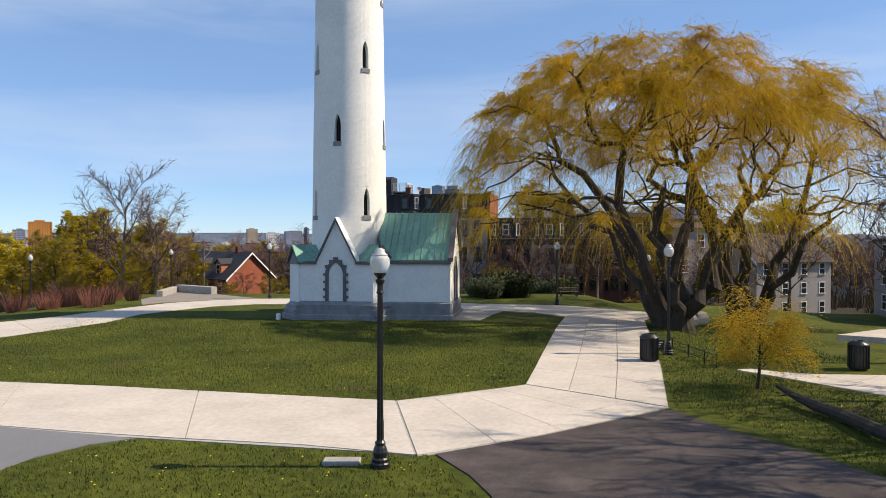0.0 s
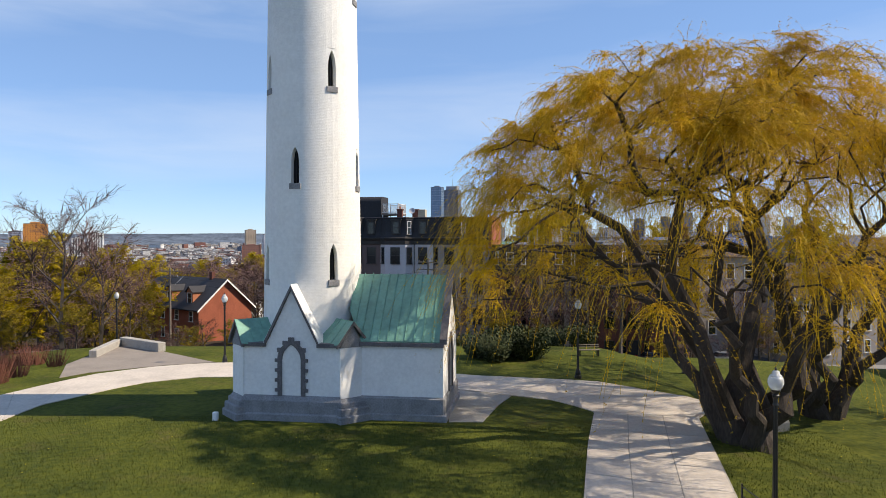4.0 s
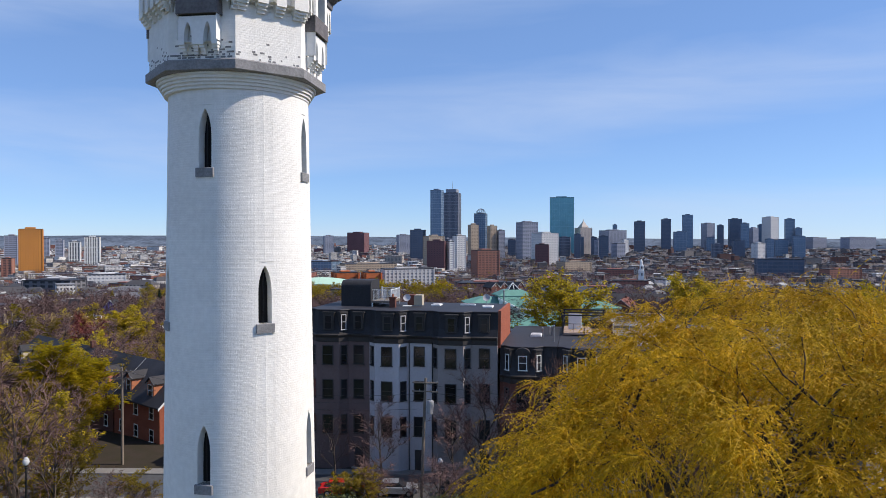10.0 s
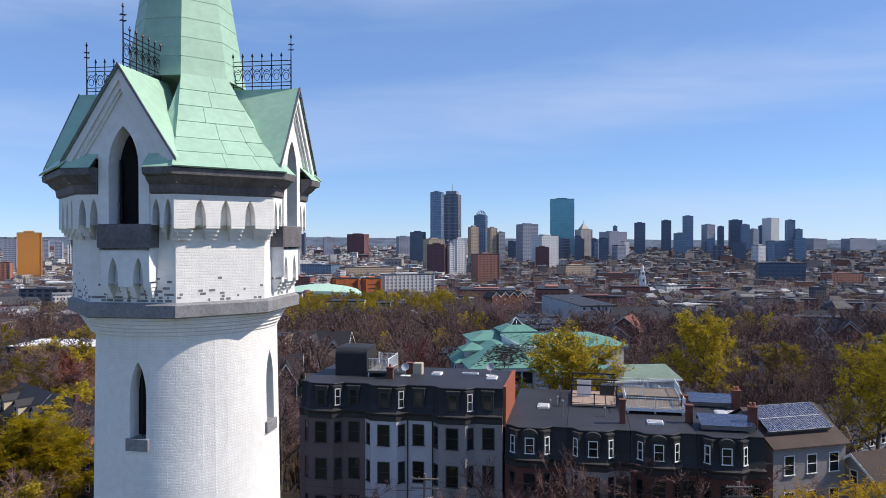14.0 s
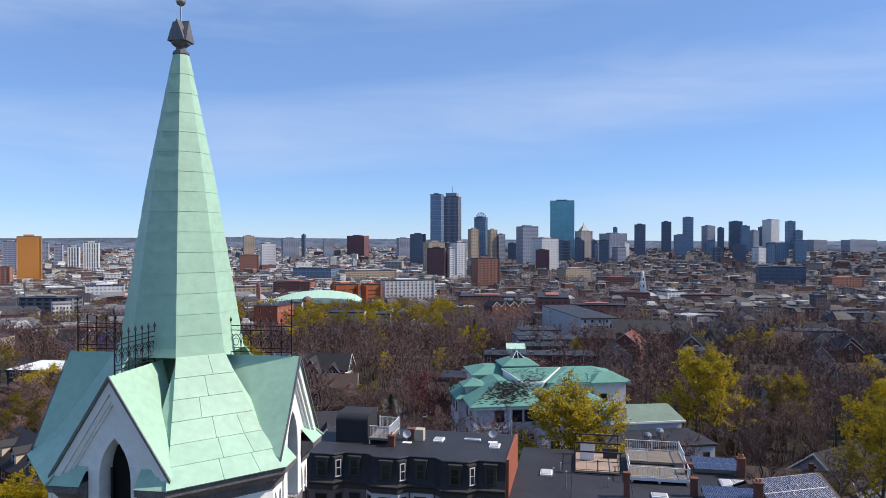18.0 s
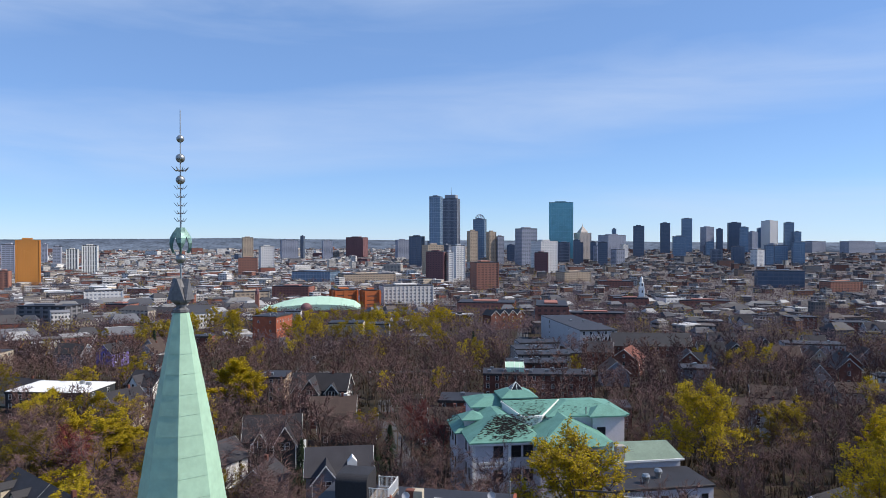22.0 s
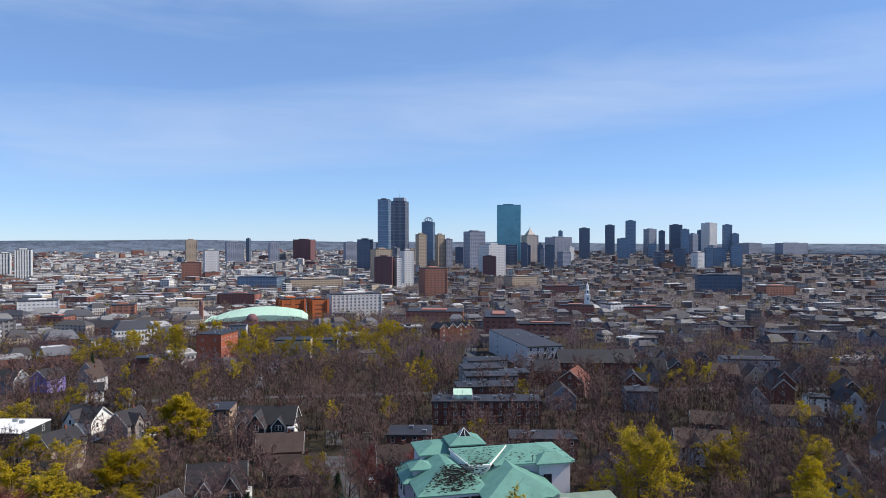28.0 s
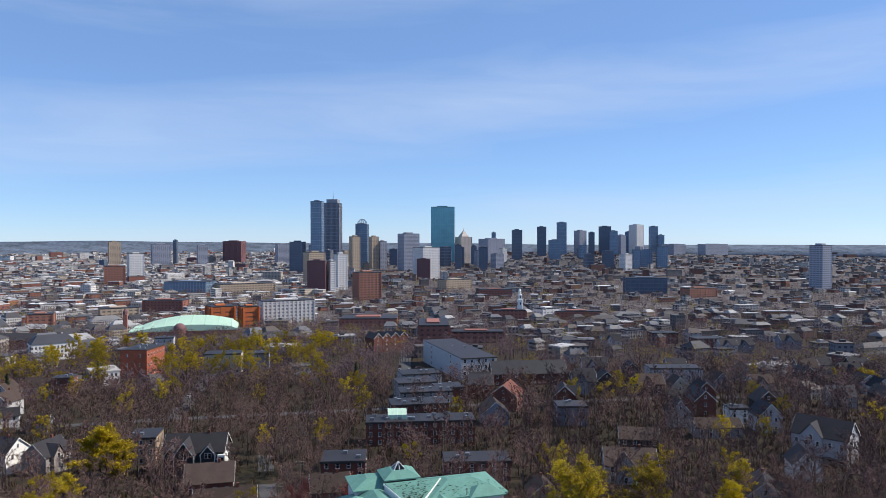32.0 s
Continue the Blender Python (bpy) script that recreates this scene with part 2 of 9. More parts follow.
for leafy in (willow_leaf, spring_leaf, pale_leaf):
    sheer(leafy, 0.5)
conifer_leaf = material("dark_conifer_needles", (0.022, 0.036, 0.018), 0.85, spec=0.15, var=0.35, scale=0.5, scale2=5, per_island=0.3)
shrub_red = material("reddish_dogwood_stems", (0.17, 0.065, 0.045), 0.9, var=0.3, scale=1, scale2=6, per_island=0.3)
shrub_green = material("dark_shrub_leaves", (0.045, 0.058, 0.02), 0.85, var=0.4, scale=0.5, scale2=4, per_island=0.4)
glass_dark = material("dark_window_glass", (0.016, 0.019, 0.023), 0.08, 0.0, 0.5, var=0.3, scale=0.4, scale2=2, per_object=0.5)
slate = material("dark_slate_roof", (0.036, 0.035, 0.039), 0.7, var=0.3, scale=0.4, scale2=6, bump=0.3, bump_scale=14, per_object=0.15)
tar_roof = material("grey_membrane_roof", (0.032, 0.032, 0.039), 0.6, var=0.3, scale=0.25, scale2=3, bump=0.15, bump_scale=5, per_object=0.15)
shingle = material("asphalt_shingle_roof", (0.036, 0.035, 0.041), 0.9, var=0.22, scale=0.4, scale2=8, bump=0.3, bump_scale=14, per_object=0.35)
shingle_brown = material("brown_shingle_roof", (0.064, 0.045, 0.039), 0.9, var=0.25, scale=0.4, scale2=8, bump=0.3, bump_scale=14, per_object=0.25)
brownstone = material("brown_painted_facade", (0.165, 0.115, 0.108), 0.85, var=0.15, scale=0.5, scale2=6, bump=0.15)
white_facade = material("pale_grey_painted_facade", (0.52, 0.50, 0.52), 0.8, var=0.1, scale=0.4, scale2=5, bump=0.1)
taupe_facade = material("taupe_painted_facade", (0.30, 0.27, 0.26), 0.85, var=0.12, scale=0.4, scale2=5, bump=0.1)
red_brick = material("red_brick_wall", (0.32, 0.095, 0.055), 0.88, var=0.25, scale=0.5, scale2=7, bump=0.2)
courses(red_brick, 0.08, 0.015, 0.5)
dark_brick = material("dark_red_brick_wall", (0.16, 0.062, 0.045), 0.88, var=0.25, scale=0.5, scale2=7, bump=0.2, per_object=0.15)
white_trim = material("white_painted_wood", (0.76, 0.76, 0.74), 0.6, var=0.06, scale=1.0, scale2=6)
grey_siding = material("pale_grey_clapboard", (0.40, 0.40, 0.42), 0.8, var=0.08, scale=0.4, scale2=5, per_object=0.2)
cream_siding = material("cream_clapboard", (0.44, 0.38, 0.29), 0.8, var=0.08, scale=0.4, scale2=5, per_object=0.15)
dark_siding = material("charcoal_clapboard", (0.032, 0.036, 0.04), 0.75, var=0.2, scale=0.4, scale2=5)
blue_siding = material("grey_blue_clapboard", (0.2, 0.22, 0.26), 0.8, var=0.1, scale=0.4, scale2=5, per_object=0.2)
solar_mat = material("blue_solar_cells", (0.022, 0.036, 0.095), 0.18, 0.0, 0.6, var=0.2, scale=1, scale2=6)
red_shingle = material("dull_red_shingle_roof", (0.17, 0.062, 0.045), 0.9, var=0.25, scale=0.4, scale2=8, bump=0.3, bump_scale=14)
clay = material("terracotta", (0.42, 0.16, 0.085), 0.85, var=0.2, scale=2, scale2=10)
terra_house = material("tan_brick", (0.36, 0.26, 0.18), 0.85, var=0.15, scale=0.4, scale2=5)
deck_boards = material("tan_deck_boards", (0.36, 0.26, 0.2), 0.8, var=0.2, scale=0.5, scale2=6)
black_patch = material("black_bare_decking", (0.012, 0.013, 0.013), 0.9, var=0.3)
white_stucco_dull = material("lavender_white_stucco", (0.60, 0.58, 0.61), 0.85, var=0.1, scale=0.3, scale2=3, bump=0.1, bump_scale=6)
roof_patchy = material("worn_green_copper_roof", (0.115, 0.275, 0.225), 0.65, var=0.2, scale=0.5, scale2=4, bump=0.1, bump_scale=5)
car_red = material("red_car_paint", (0.45, 0.015, 0.012), 0.25, 0.0, 0.5, var=0.05)
car_silver = material("silver_car_paint", (0.42, 0.43, 0.45), 0.3, 0.6, 0.5, var=0.05)
car_dark = material("dark_car_paint", (0.03, 0.032, 0.038), 0.25, 0.0, 0.5, var=0.05)
tyre_mat = material("black_tyre_rubber", (0.016, 0.016, 0.016), 0.85, var=0.2)
wood_pole = material("grey_weathered_pole", (0.2, 0.165, 0.135), 0.9, var=0.25, scale=1, scale2=10, stretch=(1, 1, 0.2))
orange_clad = material("orange_metal_cladding", (0.58, 0.24, 0.055), 0.6, var=0.15, scale=0.02, scale2=0.3)
# blue-grey base colour carries the distance haze over the hills
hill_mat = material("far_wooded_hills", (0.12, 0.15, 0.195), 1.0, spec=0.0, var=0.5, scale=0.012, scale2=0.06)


def patchy(m, dark, lo, hi, scale):
    """Bare, worn spots over a material's colour."""
    n, l = m.node_tree.nodes, m.node_tree.links
    b = n["Principled BSDF"]
    src = b.inputs["Base Color"].links[0].from_socket
    geo = n.new("ShaderNodeNewGeometry")
    no = n.new("ShaderNodeTexNoise")
    no.inputs["Scale"].default_value = scale
    no.inputs["Detail"].default_value = 5
    no.inputs["Roughness"].default_value = 0.7
    l.new(geo.outputs["Position"], no.inputs["Vector"])
    r = n.new("ShaderNodeValToRGB")
    r.color_ramp.elements[0].position, r.color_ramp.elements[1].position = lo, hi
    l.new(no.outputs["Fac"], r.inputs["Fac"])
    mx = n.new("ShaderNodeMix")
    mx.data_type = "RGBA"
    l.new(r.outputs["Color"], mx.inputs["Factor"])
    l.new(src, mx.inputs["A"])
    mx.inputs["B"].default_value = (*dark, 1)
    l.new(mx.outputs["Result"], b.inputs["Base Color"])


patchy(grass_mat, (0.095, 0.078, 0.03), 0.56, 0.78, 0.35)
patchy(asphalt, (0.045, 0.036, 0.035), 0.42, 0.62, 0.45)
patchy(concrete, (0.36, 0.315, 0.27), 0.54, 0.8, 0.3)
glass_lamp = bpy.data.materials.new("clear_ribbed_lamp_glass")
glass_lamp.use_nodes = True
_b = glass_lamp.node_tree.nodes["Principled BSDF"]
_b.inputs["Base Color"].default_value = (0.9, 0.92, 0.92, 1)
_b.inputs["Roughness"].default_value = 0.25
_b.inputs["Transmission Weight"].default_value = 0.55
_b.inputs["IOR"].default_value = 1.3

# ---- building helpers ----
class Shape:
    """Vertices and faces of one part."""
    def __init__(self):
        self.v, self.f = [], []

    def add(self, verts, faces):
        k = len(self.v)
        self.v.extend(tuple(p) for p in verts)
        self.f.extend(tuple(i + k for i in face) for face in faces)
        return self

    def box(self, x0, x1, y0, y1, z0, z1):
        return self.add([(x0, y0, z0), (x1, y0, z0), (x1, y1, z0), (x0, y1, z0), (x0, y0, z1), (x1, y0, z1), (x1, y1, z1), (x0, y1, z1)],
                        [(0, 3, 2, 1), (4, 5, 6, 7), (0, 1, 5, 4), (1, 2, 6, 5), (2, 3, 7, 6), (3, 0, 4, 7)])

    def block(self, x0, x1, y0, y1, z0, z1, b=0.02):
        """A box with bevelled top and upright edges."""
        ring = lambda s, z: [(x0 + s, y0 + b + s * 0, z), (x0 + b + s * 0, y0 + s, z), (x1 - b, y0 + s, z), (x1 - s, y0 + b, z), (x1 - s, y1 - b, z), (x1 - b, y1 - s, z), (x0 + b, y1 - s, z), (x0 + s, y1 - b, z)]
        return self.loft([ring(0, z0), ring(0, z1 - b), ring(b, z1)])

    def loft(self, rings, close=True, cap=True):
        n = len(rings[0])
        faces = []
        for r in range(len(rings) - 1):
            for i in range(n if close else n - 1):
                j = (i + 1) % n
                faces.append((r * n + i, r * n + j, (r + 1) * n + j, (r + 1) * n + i))
        if cap and close:
            faces.append(tuple(reversed(range(n))))
            faces.append(tuple((len(rings) - 1) * n + i for i in range(n)))
        return self.add([p for ring in rings for p in ring], faces)

    def prism(self, pts, z0, z1):
        return self.loft([[(x, y, z0) for x, y in pts], [(x, y, z1) for x, y in pts]])

    def turned(self, profile, n=16, cx=0.0, cy=0.0, start=0.0):
        """A lathe shape from (radius, height) pairs."""
        rings = [[(cx + r * math.cos(start + 2 * math.pi * i / n), cy + r * math.sin(start + 2 * math.pi * i / n), z) for i in range(n)] for r, z in profile]
        return self.loft(rings)

    def tube(self, a, b, r0, r1, n=5):
        a, b = Vector(a), Vector(b)
        d = (b - a).normalized()
        s = d.orthogonal().normalized()
        t = d.cross(s)
        c = [(math.cos(2 * math.pi * i / n), math.sin(2 * math.pi * i / n)) for i in range(n)]
        return self.loft([[a + (s * x + t * y) * r0 for x, y in c], [b + (s * x + t * y) * r1 for x, y in c]])

    def path(self, pts, radii, n=5):
        """A bent, tapered limb."""
        pts = [Vector(p) for p in pts]
        rings = []
        s = None
        for i, p in enumerate(pts):
            d = (pts[min(i + 1, len(pts) - 1)] - pts[max(i - 1, 0)]).normalized()
            s = d.orthogonal().normalized() if s is None else (s - d * s.dot(d)).normalized()
            t = d.cross(s)
            rings.append([p + (s * math.cos(2 * math.pi * k / n) + t * math.sin(2 * math.pi * k / n)) * radii[i] for k in range(n)])
        return self.loft(rings)

    def sphere(self, c, r, n=12, m=8, sz=1.0):
        return self.turned([(max(0.001, r * math.sin(math.pi * i / m)), c[2] - r * sz * math.cos(math.pi * i / m)) for i in range(m + 1)], n, c[0], c[1])

    def mesh(self, name, mat, smooth=False):
        me = bpy.data.meshes.new(name)
        me.from_pydata(self.v, [], self.f)
        if smooth:
            me.polygons.foreach_set("use_smooth", [True] * len(me.polygons))
        me.materials.append(mat)
        return me


def thing(name, m, label, category, group="", kind=""):
    ob = new(name)
    ob.empty_display_size = 0.3
    ob.matrix_world = m
    return tagged(ob, label, category, group, kind)


def part(name, shape, mat, parent, label="", smooth=False):
    me = shape if isinstance(shape, bpy.types.Mesh) else shape.mesh(name, mat, smooth)
    ob = new(name, me)
    ob.parent = parent
    if label:
        ob["label"] = label
    return ob


def placed(name, mesh, parent, m):
    """One more piece on a shared mesh."""
    ob = new(name, mesh)
    ob.parent = parent
    ob.matrix_local = m
    return ob


def solid(name, shape, mat, label, category, m=None, kind="", smooth=False, group=""):
    """A thing that is one mesh."""
    ob = new(name, shape.mesh(name, mat, smooth))
    if m is not None:
        ob.matrix_world = m
    return tagged(ob, label, category, group, kind)


def arch(w, h, spring, n=5):
    """Outline of a pointed opening of half-width w: bottom left, up and over, bottom right."""
    pts = [(-w, 0.0)]
    for i in range(n + 1):
        a = radians(60 * i / n)
        pts.append((w - 2 * w * math.cos(a), spring + (h - spring) * math.sin(a) / math.sin(radians(60))))
    pts[-1] = (0.0, h)
    return pts + [(-x, z) for x, z in reversed(pts[:-1])]


def arched_panel(s, put, half, z0, z1, w, sill, h, spring, depth, back=None):
    """A wall strip of half-width half from z0 to z1 with a pointed opening, its jambs going in by depth. put(s, z, d) gives the place."""
    out = [(x, sill + z) for x, z in arch(w, h, spring)]
    n = len(out)
    mid = n // 2
    # wall at both sides, below and above
    s.add([put(-half, z0, 0), put(half, z0, 0), put(half, sill, 0), put(-half, sill, 0)], [(0, 1, 2, 3)])
    top = sill + h
    for sign in (-1, 1):
        side = [(x, z) for x, z in out if x * sign >= -1e-9]
        side = sorted(side, key=lambda p: p[1])
        for a, b in zip(side, side[1:]):
            q = [put(sign * half, a[1], 0), put(a[0], a[1], 0), put(b[0], b[1], 0), put(sign * half, b[1], 0)]
            s.add(q, [(0, 1, 2, 3) if sign < 0 else (3, 2, 1, 0)])
    s.add([put(-half, top, 0), put(half, top, 0), put(half, z1, 0), put(-half, z1, 0)], [(0, 1, 2, 3)])
    for a, b in zip(out, out[1:]):
        s.add([put(a[0], a[1], 0), put(b[0], b[1], 0), put(b[0], b[1], depth), put(a[0], a[1], depth)], [(3, 2, 1, 0)])
    s.add([put(out[0][0], sill, 0), put(out[-1][0], sill, 0), put(out[-1][0], sill, depth), put(out[0][0], sill, depth)], [(0, 1, 2, 3)])
    if back is not None:
        back.add([put(x, z, depth * 0.96) for x, z in out], [tuple(range(n))])


def terrain(x, y):
    """Height of the land: the flat hilltop, its flanks, and the plain of the city."""
    def ease(v, a, b):
        k = min(1.0, max(0.0, (v - a) / (b - a)))
        return k * k * (3 - 2 * k)
    z = -5.6 * ease(y, 65, 86) - 4.5 * ease(y, 104, 150) - 5.5 * ease(y, 160, 260) - 9.0 * ease(y, 260, 460) - 22.0 * ease(y, 430, 1000)
    side = max(0.0, -x - 25)
    z -= 5.0 * ease(side, 0, 40) * (1 - ease(y, 60, 90))
    right = max(0.0, x - 24)
    z -= 2.2 * ease(right, 0, 26) * (1 - ease(y, 60, 90))
    z -= 1.2 * ease(x, 15.2, 19) * ease(y, 29, 36) * (1 - ease(y, 60, 90)) * (1 - ease(x, 30, 60))
    far = max(0.0, abs(x) - 120 - 0.1 * y)
    z -= 8.0 * ease(far, 0, 300) * (1 - ease(y, 300, 700))
    # far plain tilted up to meet the horizon, fitted to the camera's view
    z += 24.0 * ease(y, 2500, 4700)
    return z

# ---- ground ----
def ground_sheet():
    xs = sorted(set([-5000, -3500, -2400, -1700, -1200, -850, -600, -450, -350, -260, -200, -150, -110] + list(range(-80, 81, 4)) + [110, 150, 200, 260, 350, 450, 600, 850, 1200, 1700, 2400, 3500, 5000]))
    ys = sorted(set([-1500, -700, -300, -120, -60, -30] + list(range(-20, 130, 4)) + list(range(140, 480, 20)) + [520, 580, 650, 730, 820, 920, 1050, 1300, 1700, 2300, 3000, 3800, 4600, 5200]))
    nx = len(xs)
    verts = [(x, y, terrain(x, y)) for y in ys for x in xs]
    near, far, town = [], [], []
    for j in range(len(ys) - 1):
        for i in range(nx - 1):
            f = (j * nx + i, j * nx + i + 1, (j + 1) * nx + i + 1, (j + 1) * nx + i)
            (near if ys[j] < 84 and ys[j] >= -120 and -60 <= xs[i] < 70 else far if ys[j] < 700 else town).append(f)
    me = bpy.data.meshes.new("ground")
    me.from_pydata(verts, [], near + far + town)
    me.materials.append(grass_mat)
    me.materials.append(earth_mat)
    me.materials.append(town_ground)
    me.polygons.foreach_set("material_index", [0] * len(near) + [1] * len(far) + [2] * len(town))
    me.polygons.foreach_set("use_smooth", [True] * len(me.polygons))
    return tagged(new("ground", me), "green spring lawn on the hilltop running into brown wooded land", "ground", kind="structure")


ground_sheet()


def slab(name, pts, z, mat, label, category, thick=0.12, parent=None):
    s = Shape()
    s.prism(pts, z - thick, z)
    if parent is not None:
        return part(name, s, mat, parent)
    return solid(name, s, mat, label, category, kind="structure")


# the concrete walk: slabs with open joints, cut along its length
def walk_slabs(left, right, z, parent, cuts, mat=None, lanes=1, gap=0.025):
    """Slabs between two border lines, each a list of (x, y) with equal counts."""
    def on(line, t):
        seg = [0.0]
        for a, b in zip(line, line[1:]):
            seg.append(seg[-1] + math.dist(a, b))
        d = t * seg[-1]
        for k in range(len(line) - 1):
            if d <= seg[k + 1] + 1e-9:
                f = (d - seg[k]) / max(1e-6, seg[k + 1] - seg[k])
                return (line[k][0] + (line[k + 1][0] - line[k][0]) * f, line[k][1] + (line[k + 1][1] - line[k][1]) * f)
        return line[-1]
    length = sum(math.dist(a, b) for a, b in zip(left, left[1:]))
    for i in range(cuts):
        t0, t1 = i / cuts, (i + 1) / cuts - gap / max(0.1, length)
        for k in range(lanes):
            u0, u1 = k / lanes, (k + 1) / lanes - (gap / 3.0 if k < lanes - 1 else 0)
            top = []
            for t in (t0, (t0 + t1) / 2, t1):
                a, b = on(left, t), on(right, t)
                top.append(((a[0] + (b[0] - a[0]) * u0, a[1] + (b[1] - a[1]) * u0), (a[0] + (b[0] - a[0]) * u1, a[1] + (b[1] - a[1]) * u1)))
            pts = [p[0] for p in top] + [p[1] for p in reversed(top)]
            slab("slab", pts, z, mat or concrete, "", "", 0.14, parent)


hill_walk = thing("pavement", pose(0, 0, 0), "pale concrete park walk of large slabs round the lawn", "pavement", kind="structure")
base = Shape()
base.prism([(-15.5, 20.2), (-15.5, 14.2), (-6.3, 12.75), (1.5, 11.25), (4.4, 12.9), (9.05, 16.2), (11.05, 23.5), (13.15, 32), (15.5, 42), (10.3, 42.7), (8.8, 37), (6.8, 28), (4.9, 19.75), (0.3, 17.15)], -0.1, 0.025)
part("joint_bed", base, concrete_old, hill_walk)
walk_slabs([(-24, 15.5), (-10.9, 14.0), (-6.3, 12.8), (-3.1, 12.4), (-0.2, 11.7), (1.2, 11.2)], [(-28, 22.5), (-14.7, 20.2), (-10.6, 19.5), (-5.7, 18.4), (-2, 17.6), (0.3, 17.1)], 0.045, hill_walk, 4)
walk_slabs([(1.25, 11.2), (4.4, 12.9), (9.0, 16.2)], [(0.35, 17.1), (2.2, 17.9), (4.9, 19.7)], 0.045, hill_walk, 4)
walk_slabs([(4.95, 19.8), (6.8, 28.1), (8.8, 37.0), (10.3, 42.7)], [(9.05, 16.3), (11.0, 23.5), (13.1, 32.1), (15.4, 41.6)], 0.045, hill_walk, 7, lanes=3)
# the walk round the back of the hill
walk_slabs([(10.3, 42.8), (8.8, 45.4), (3.4, 48.3), (-3, 51), (-9, 52.4), (-14.1, 52.2), (-17.0, 50.2), (-18.6, 47.0), (-19.9, 44.2), (-19.9, 39.6), (-22.4, 32.4), (-27, 26)],
           [(16.5, 46.4), (12, 51), (4, 52.9), (-2, 56.2), (-8, 57.8), (-14.3, 57.8), (-18.0, 56.4), (-21.2, 53.4), (-22.6, 50.0), (-24.9, 42.6), (-27.5, 38.3), (-33, 30)], 0.04, hill_walk, 17)
walk_slabs([(13.9, 22.8), (15.2, 20.9), (17.0, 18.0), (20, 14)], [(14.6, 23.0), (16.0, 21.9), (19.5, 21.6), (26, 19)], 0.03, hill_walk, 5)
slab("slab", [(10.25, 42.72), (15.4, 41.62), (17.5, 44.5), (16.5, 46.3), (10.32, 42.82)], 0.042, concrete, "", "", 0.14, hill_walk)
slab("slab", [(2.6, 40.7), (4.3, 40.7), (5.4, 44.4), (6.3, 46.6), (3.4, 48.2), (2.6, 48.0)], 0.034, concrete_old, "", "", 0.14, hill_walk)
part("path_spur", Shape().prism([(24, 33.5), (26.2, 32.0), (36, 29), (38, 32), (28, 36.0)], -0.3, 0.03), concrete, hill_walk)

slab("asphalt_apron", [(1.7, 11.3), (2.5, 9.7), (2.9, 8.4), (3.4, 4), (4, -6), (16, -6), (14, 4), (11.8, 9.5), (11.0, 11.6), (10.0, 13.4), (9.05, 16.05), (4.4, 12.85)], 0.03, asphalt, "worn brown-black asphalt apron with cracks beside the concrete walk", "asphalt")
slab("asphalt_apron", [(-6.4, 12.7), (-7.4, 12.1), (-8.2, 11.0), (-8.5, 9.8), (-8.4, 3), (-30, 0), (-30, 16.3), (-24, 15.4), (-10.9, 13.9)], 0.03, asphalt_grey, "smooth grey asphalt patch meeting the concrete walk", "asphalt")
slab("plaza", [(-14.6, 57.9), (-15.6, 58.7), (-21.0, 63.4), (-25.3, 66.1), (-25.5, 61.3), (-25.2, 57.0), (-23.0, 52.0), (-22.0, 53.8), (-18.0, 56.6)], 0.035, plaza_mat, "brown exposed-aggregate overlook plaza beside the walk", "plaza")


def long_block(a, b, w, h, name, mat, label, category):
    d = Vector((b[0] - a[0], b[1] - a[1], 0))
    m = Matrix.Translation((a[0], a[1], 0.0)) @ Matrix.Rotation(math.atan2(d.y, d.x), 4, "Z")
    return solid(name, Shape().block(0, d.length, -w / 2, w / 2, -1.2, h, 0.04), mat, label, category, m)


long_block((-24.7, 59.9), (-25.6, 66.0), 0.6, 0.6, "low_wall", concrete_old, "long pale concrete seat wall edging the overlook plaza", "low wall")
long_block((-25.3, 66.4), (-20.6, 63.0), 0.7, 0.75, "low_wall", concrete_old, "low concrete wall with a sunlit top at the overlook", "low wall")
# flank path and the street below the hill


def street(name, line, width, mat, lift, label):
    s = Shape()
    rows = []
    n = 0
    pts = []
    for a, b in zip(line, line[1:]):
        k = max(1, int(math.dist(a, b) / 6))
        pts += [(a[0] + (b[0] - a[0]) * i / k, a[1] + (b[1] - a[1]) * i / k) for i in range(k)]
    pts.append(line[-1])
    rings = []
    for i, p in enumerate(pts):
        q, r = pts[max(0, i - 1)], pts[min(len(pts) - 1, i + 1)]
        d = Vector((r[0] - q[0], r[1] - q[1], 0)).normalized()
        nrm = Vector((-d.y, d.x, 0))
        a, b = Vector((*p, 0)) + nrm * width / 2, Vector((*p, 0)) - nrm * width / 2
        za, zb = terrain(a.x, a.y) + lift, terrain(b.x, b.y) + lift
        rings.append([(a.x, a.y, za - 0.5), (a.x, a.y, za), (b.x, b.y, zb), (b.x, b.y, zb - 0.5)])
    s.loft(rings)
    return solid(name, s, mat, label, "street", kind="structure")


street("pavement_street", [(-120, 88.5), (-40, 88), (40, 87.0), (120, 86)], 2.2, street_concrete, 0.16, "concrete sidewalk along the street below the park")
street("road", [(-140, 93), (-40, 92.5), (40, 91.5), (140, 90)], 7.0, road_mat, 0.05, "grey asphalt street in front of the row houses")
street("pavement_street_north", [(-120, 97.2), (-40, 96.9), (40, 96), (120, 95)], 1.8, street_concrete, 0.16, "concrete sidewalk in front of the row houses")
street("road_side", [(1, 150), (-6, 190), (-14, 235), (-18, 275)], 5.0, road_mat, 0.06, "narrow side street between bare trees")
street("road_far", [(27, 300), (40, 380), (52, 470), (66, 580)], 8.0, road_mat, 0.08, "straight street lined with parked cars")
street("road_cross", [(-190, 330), (-60, 345), (60, 352), (240, 345)], 7.0, road_mat, 0.06, "cross street among bare trees")
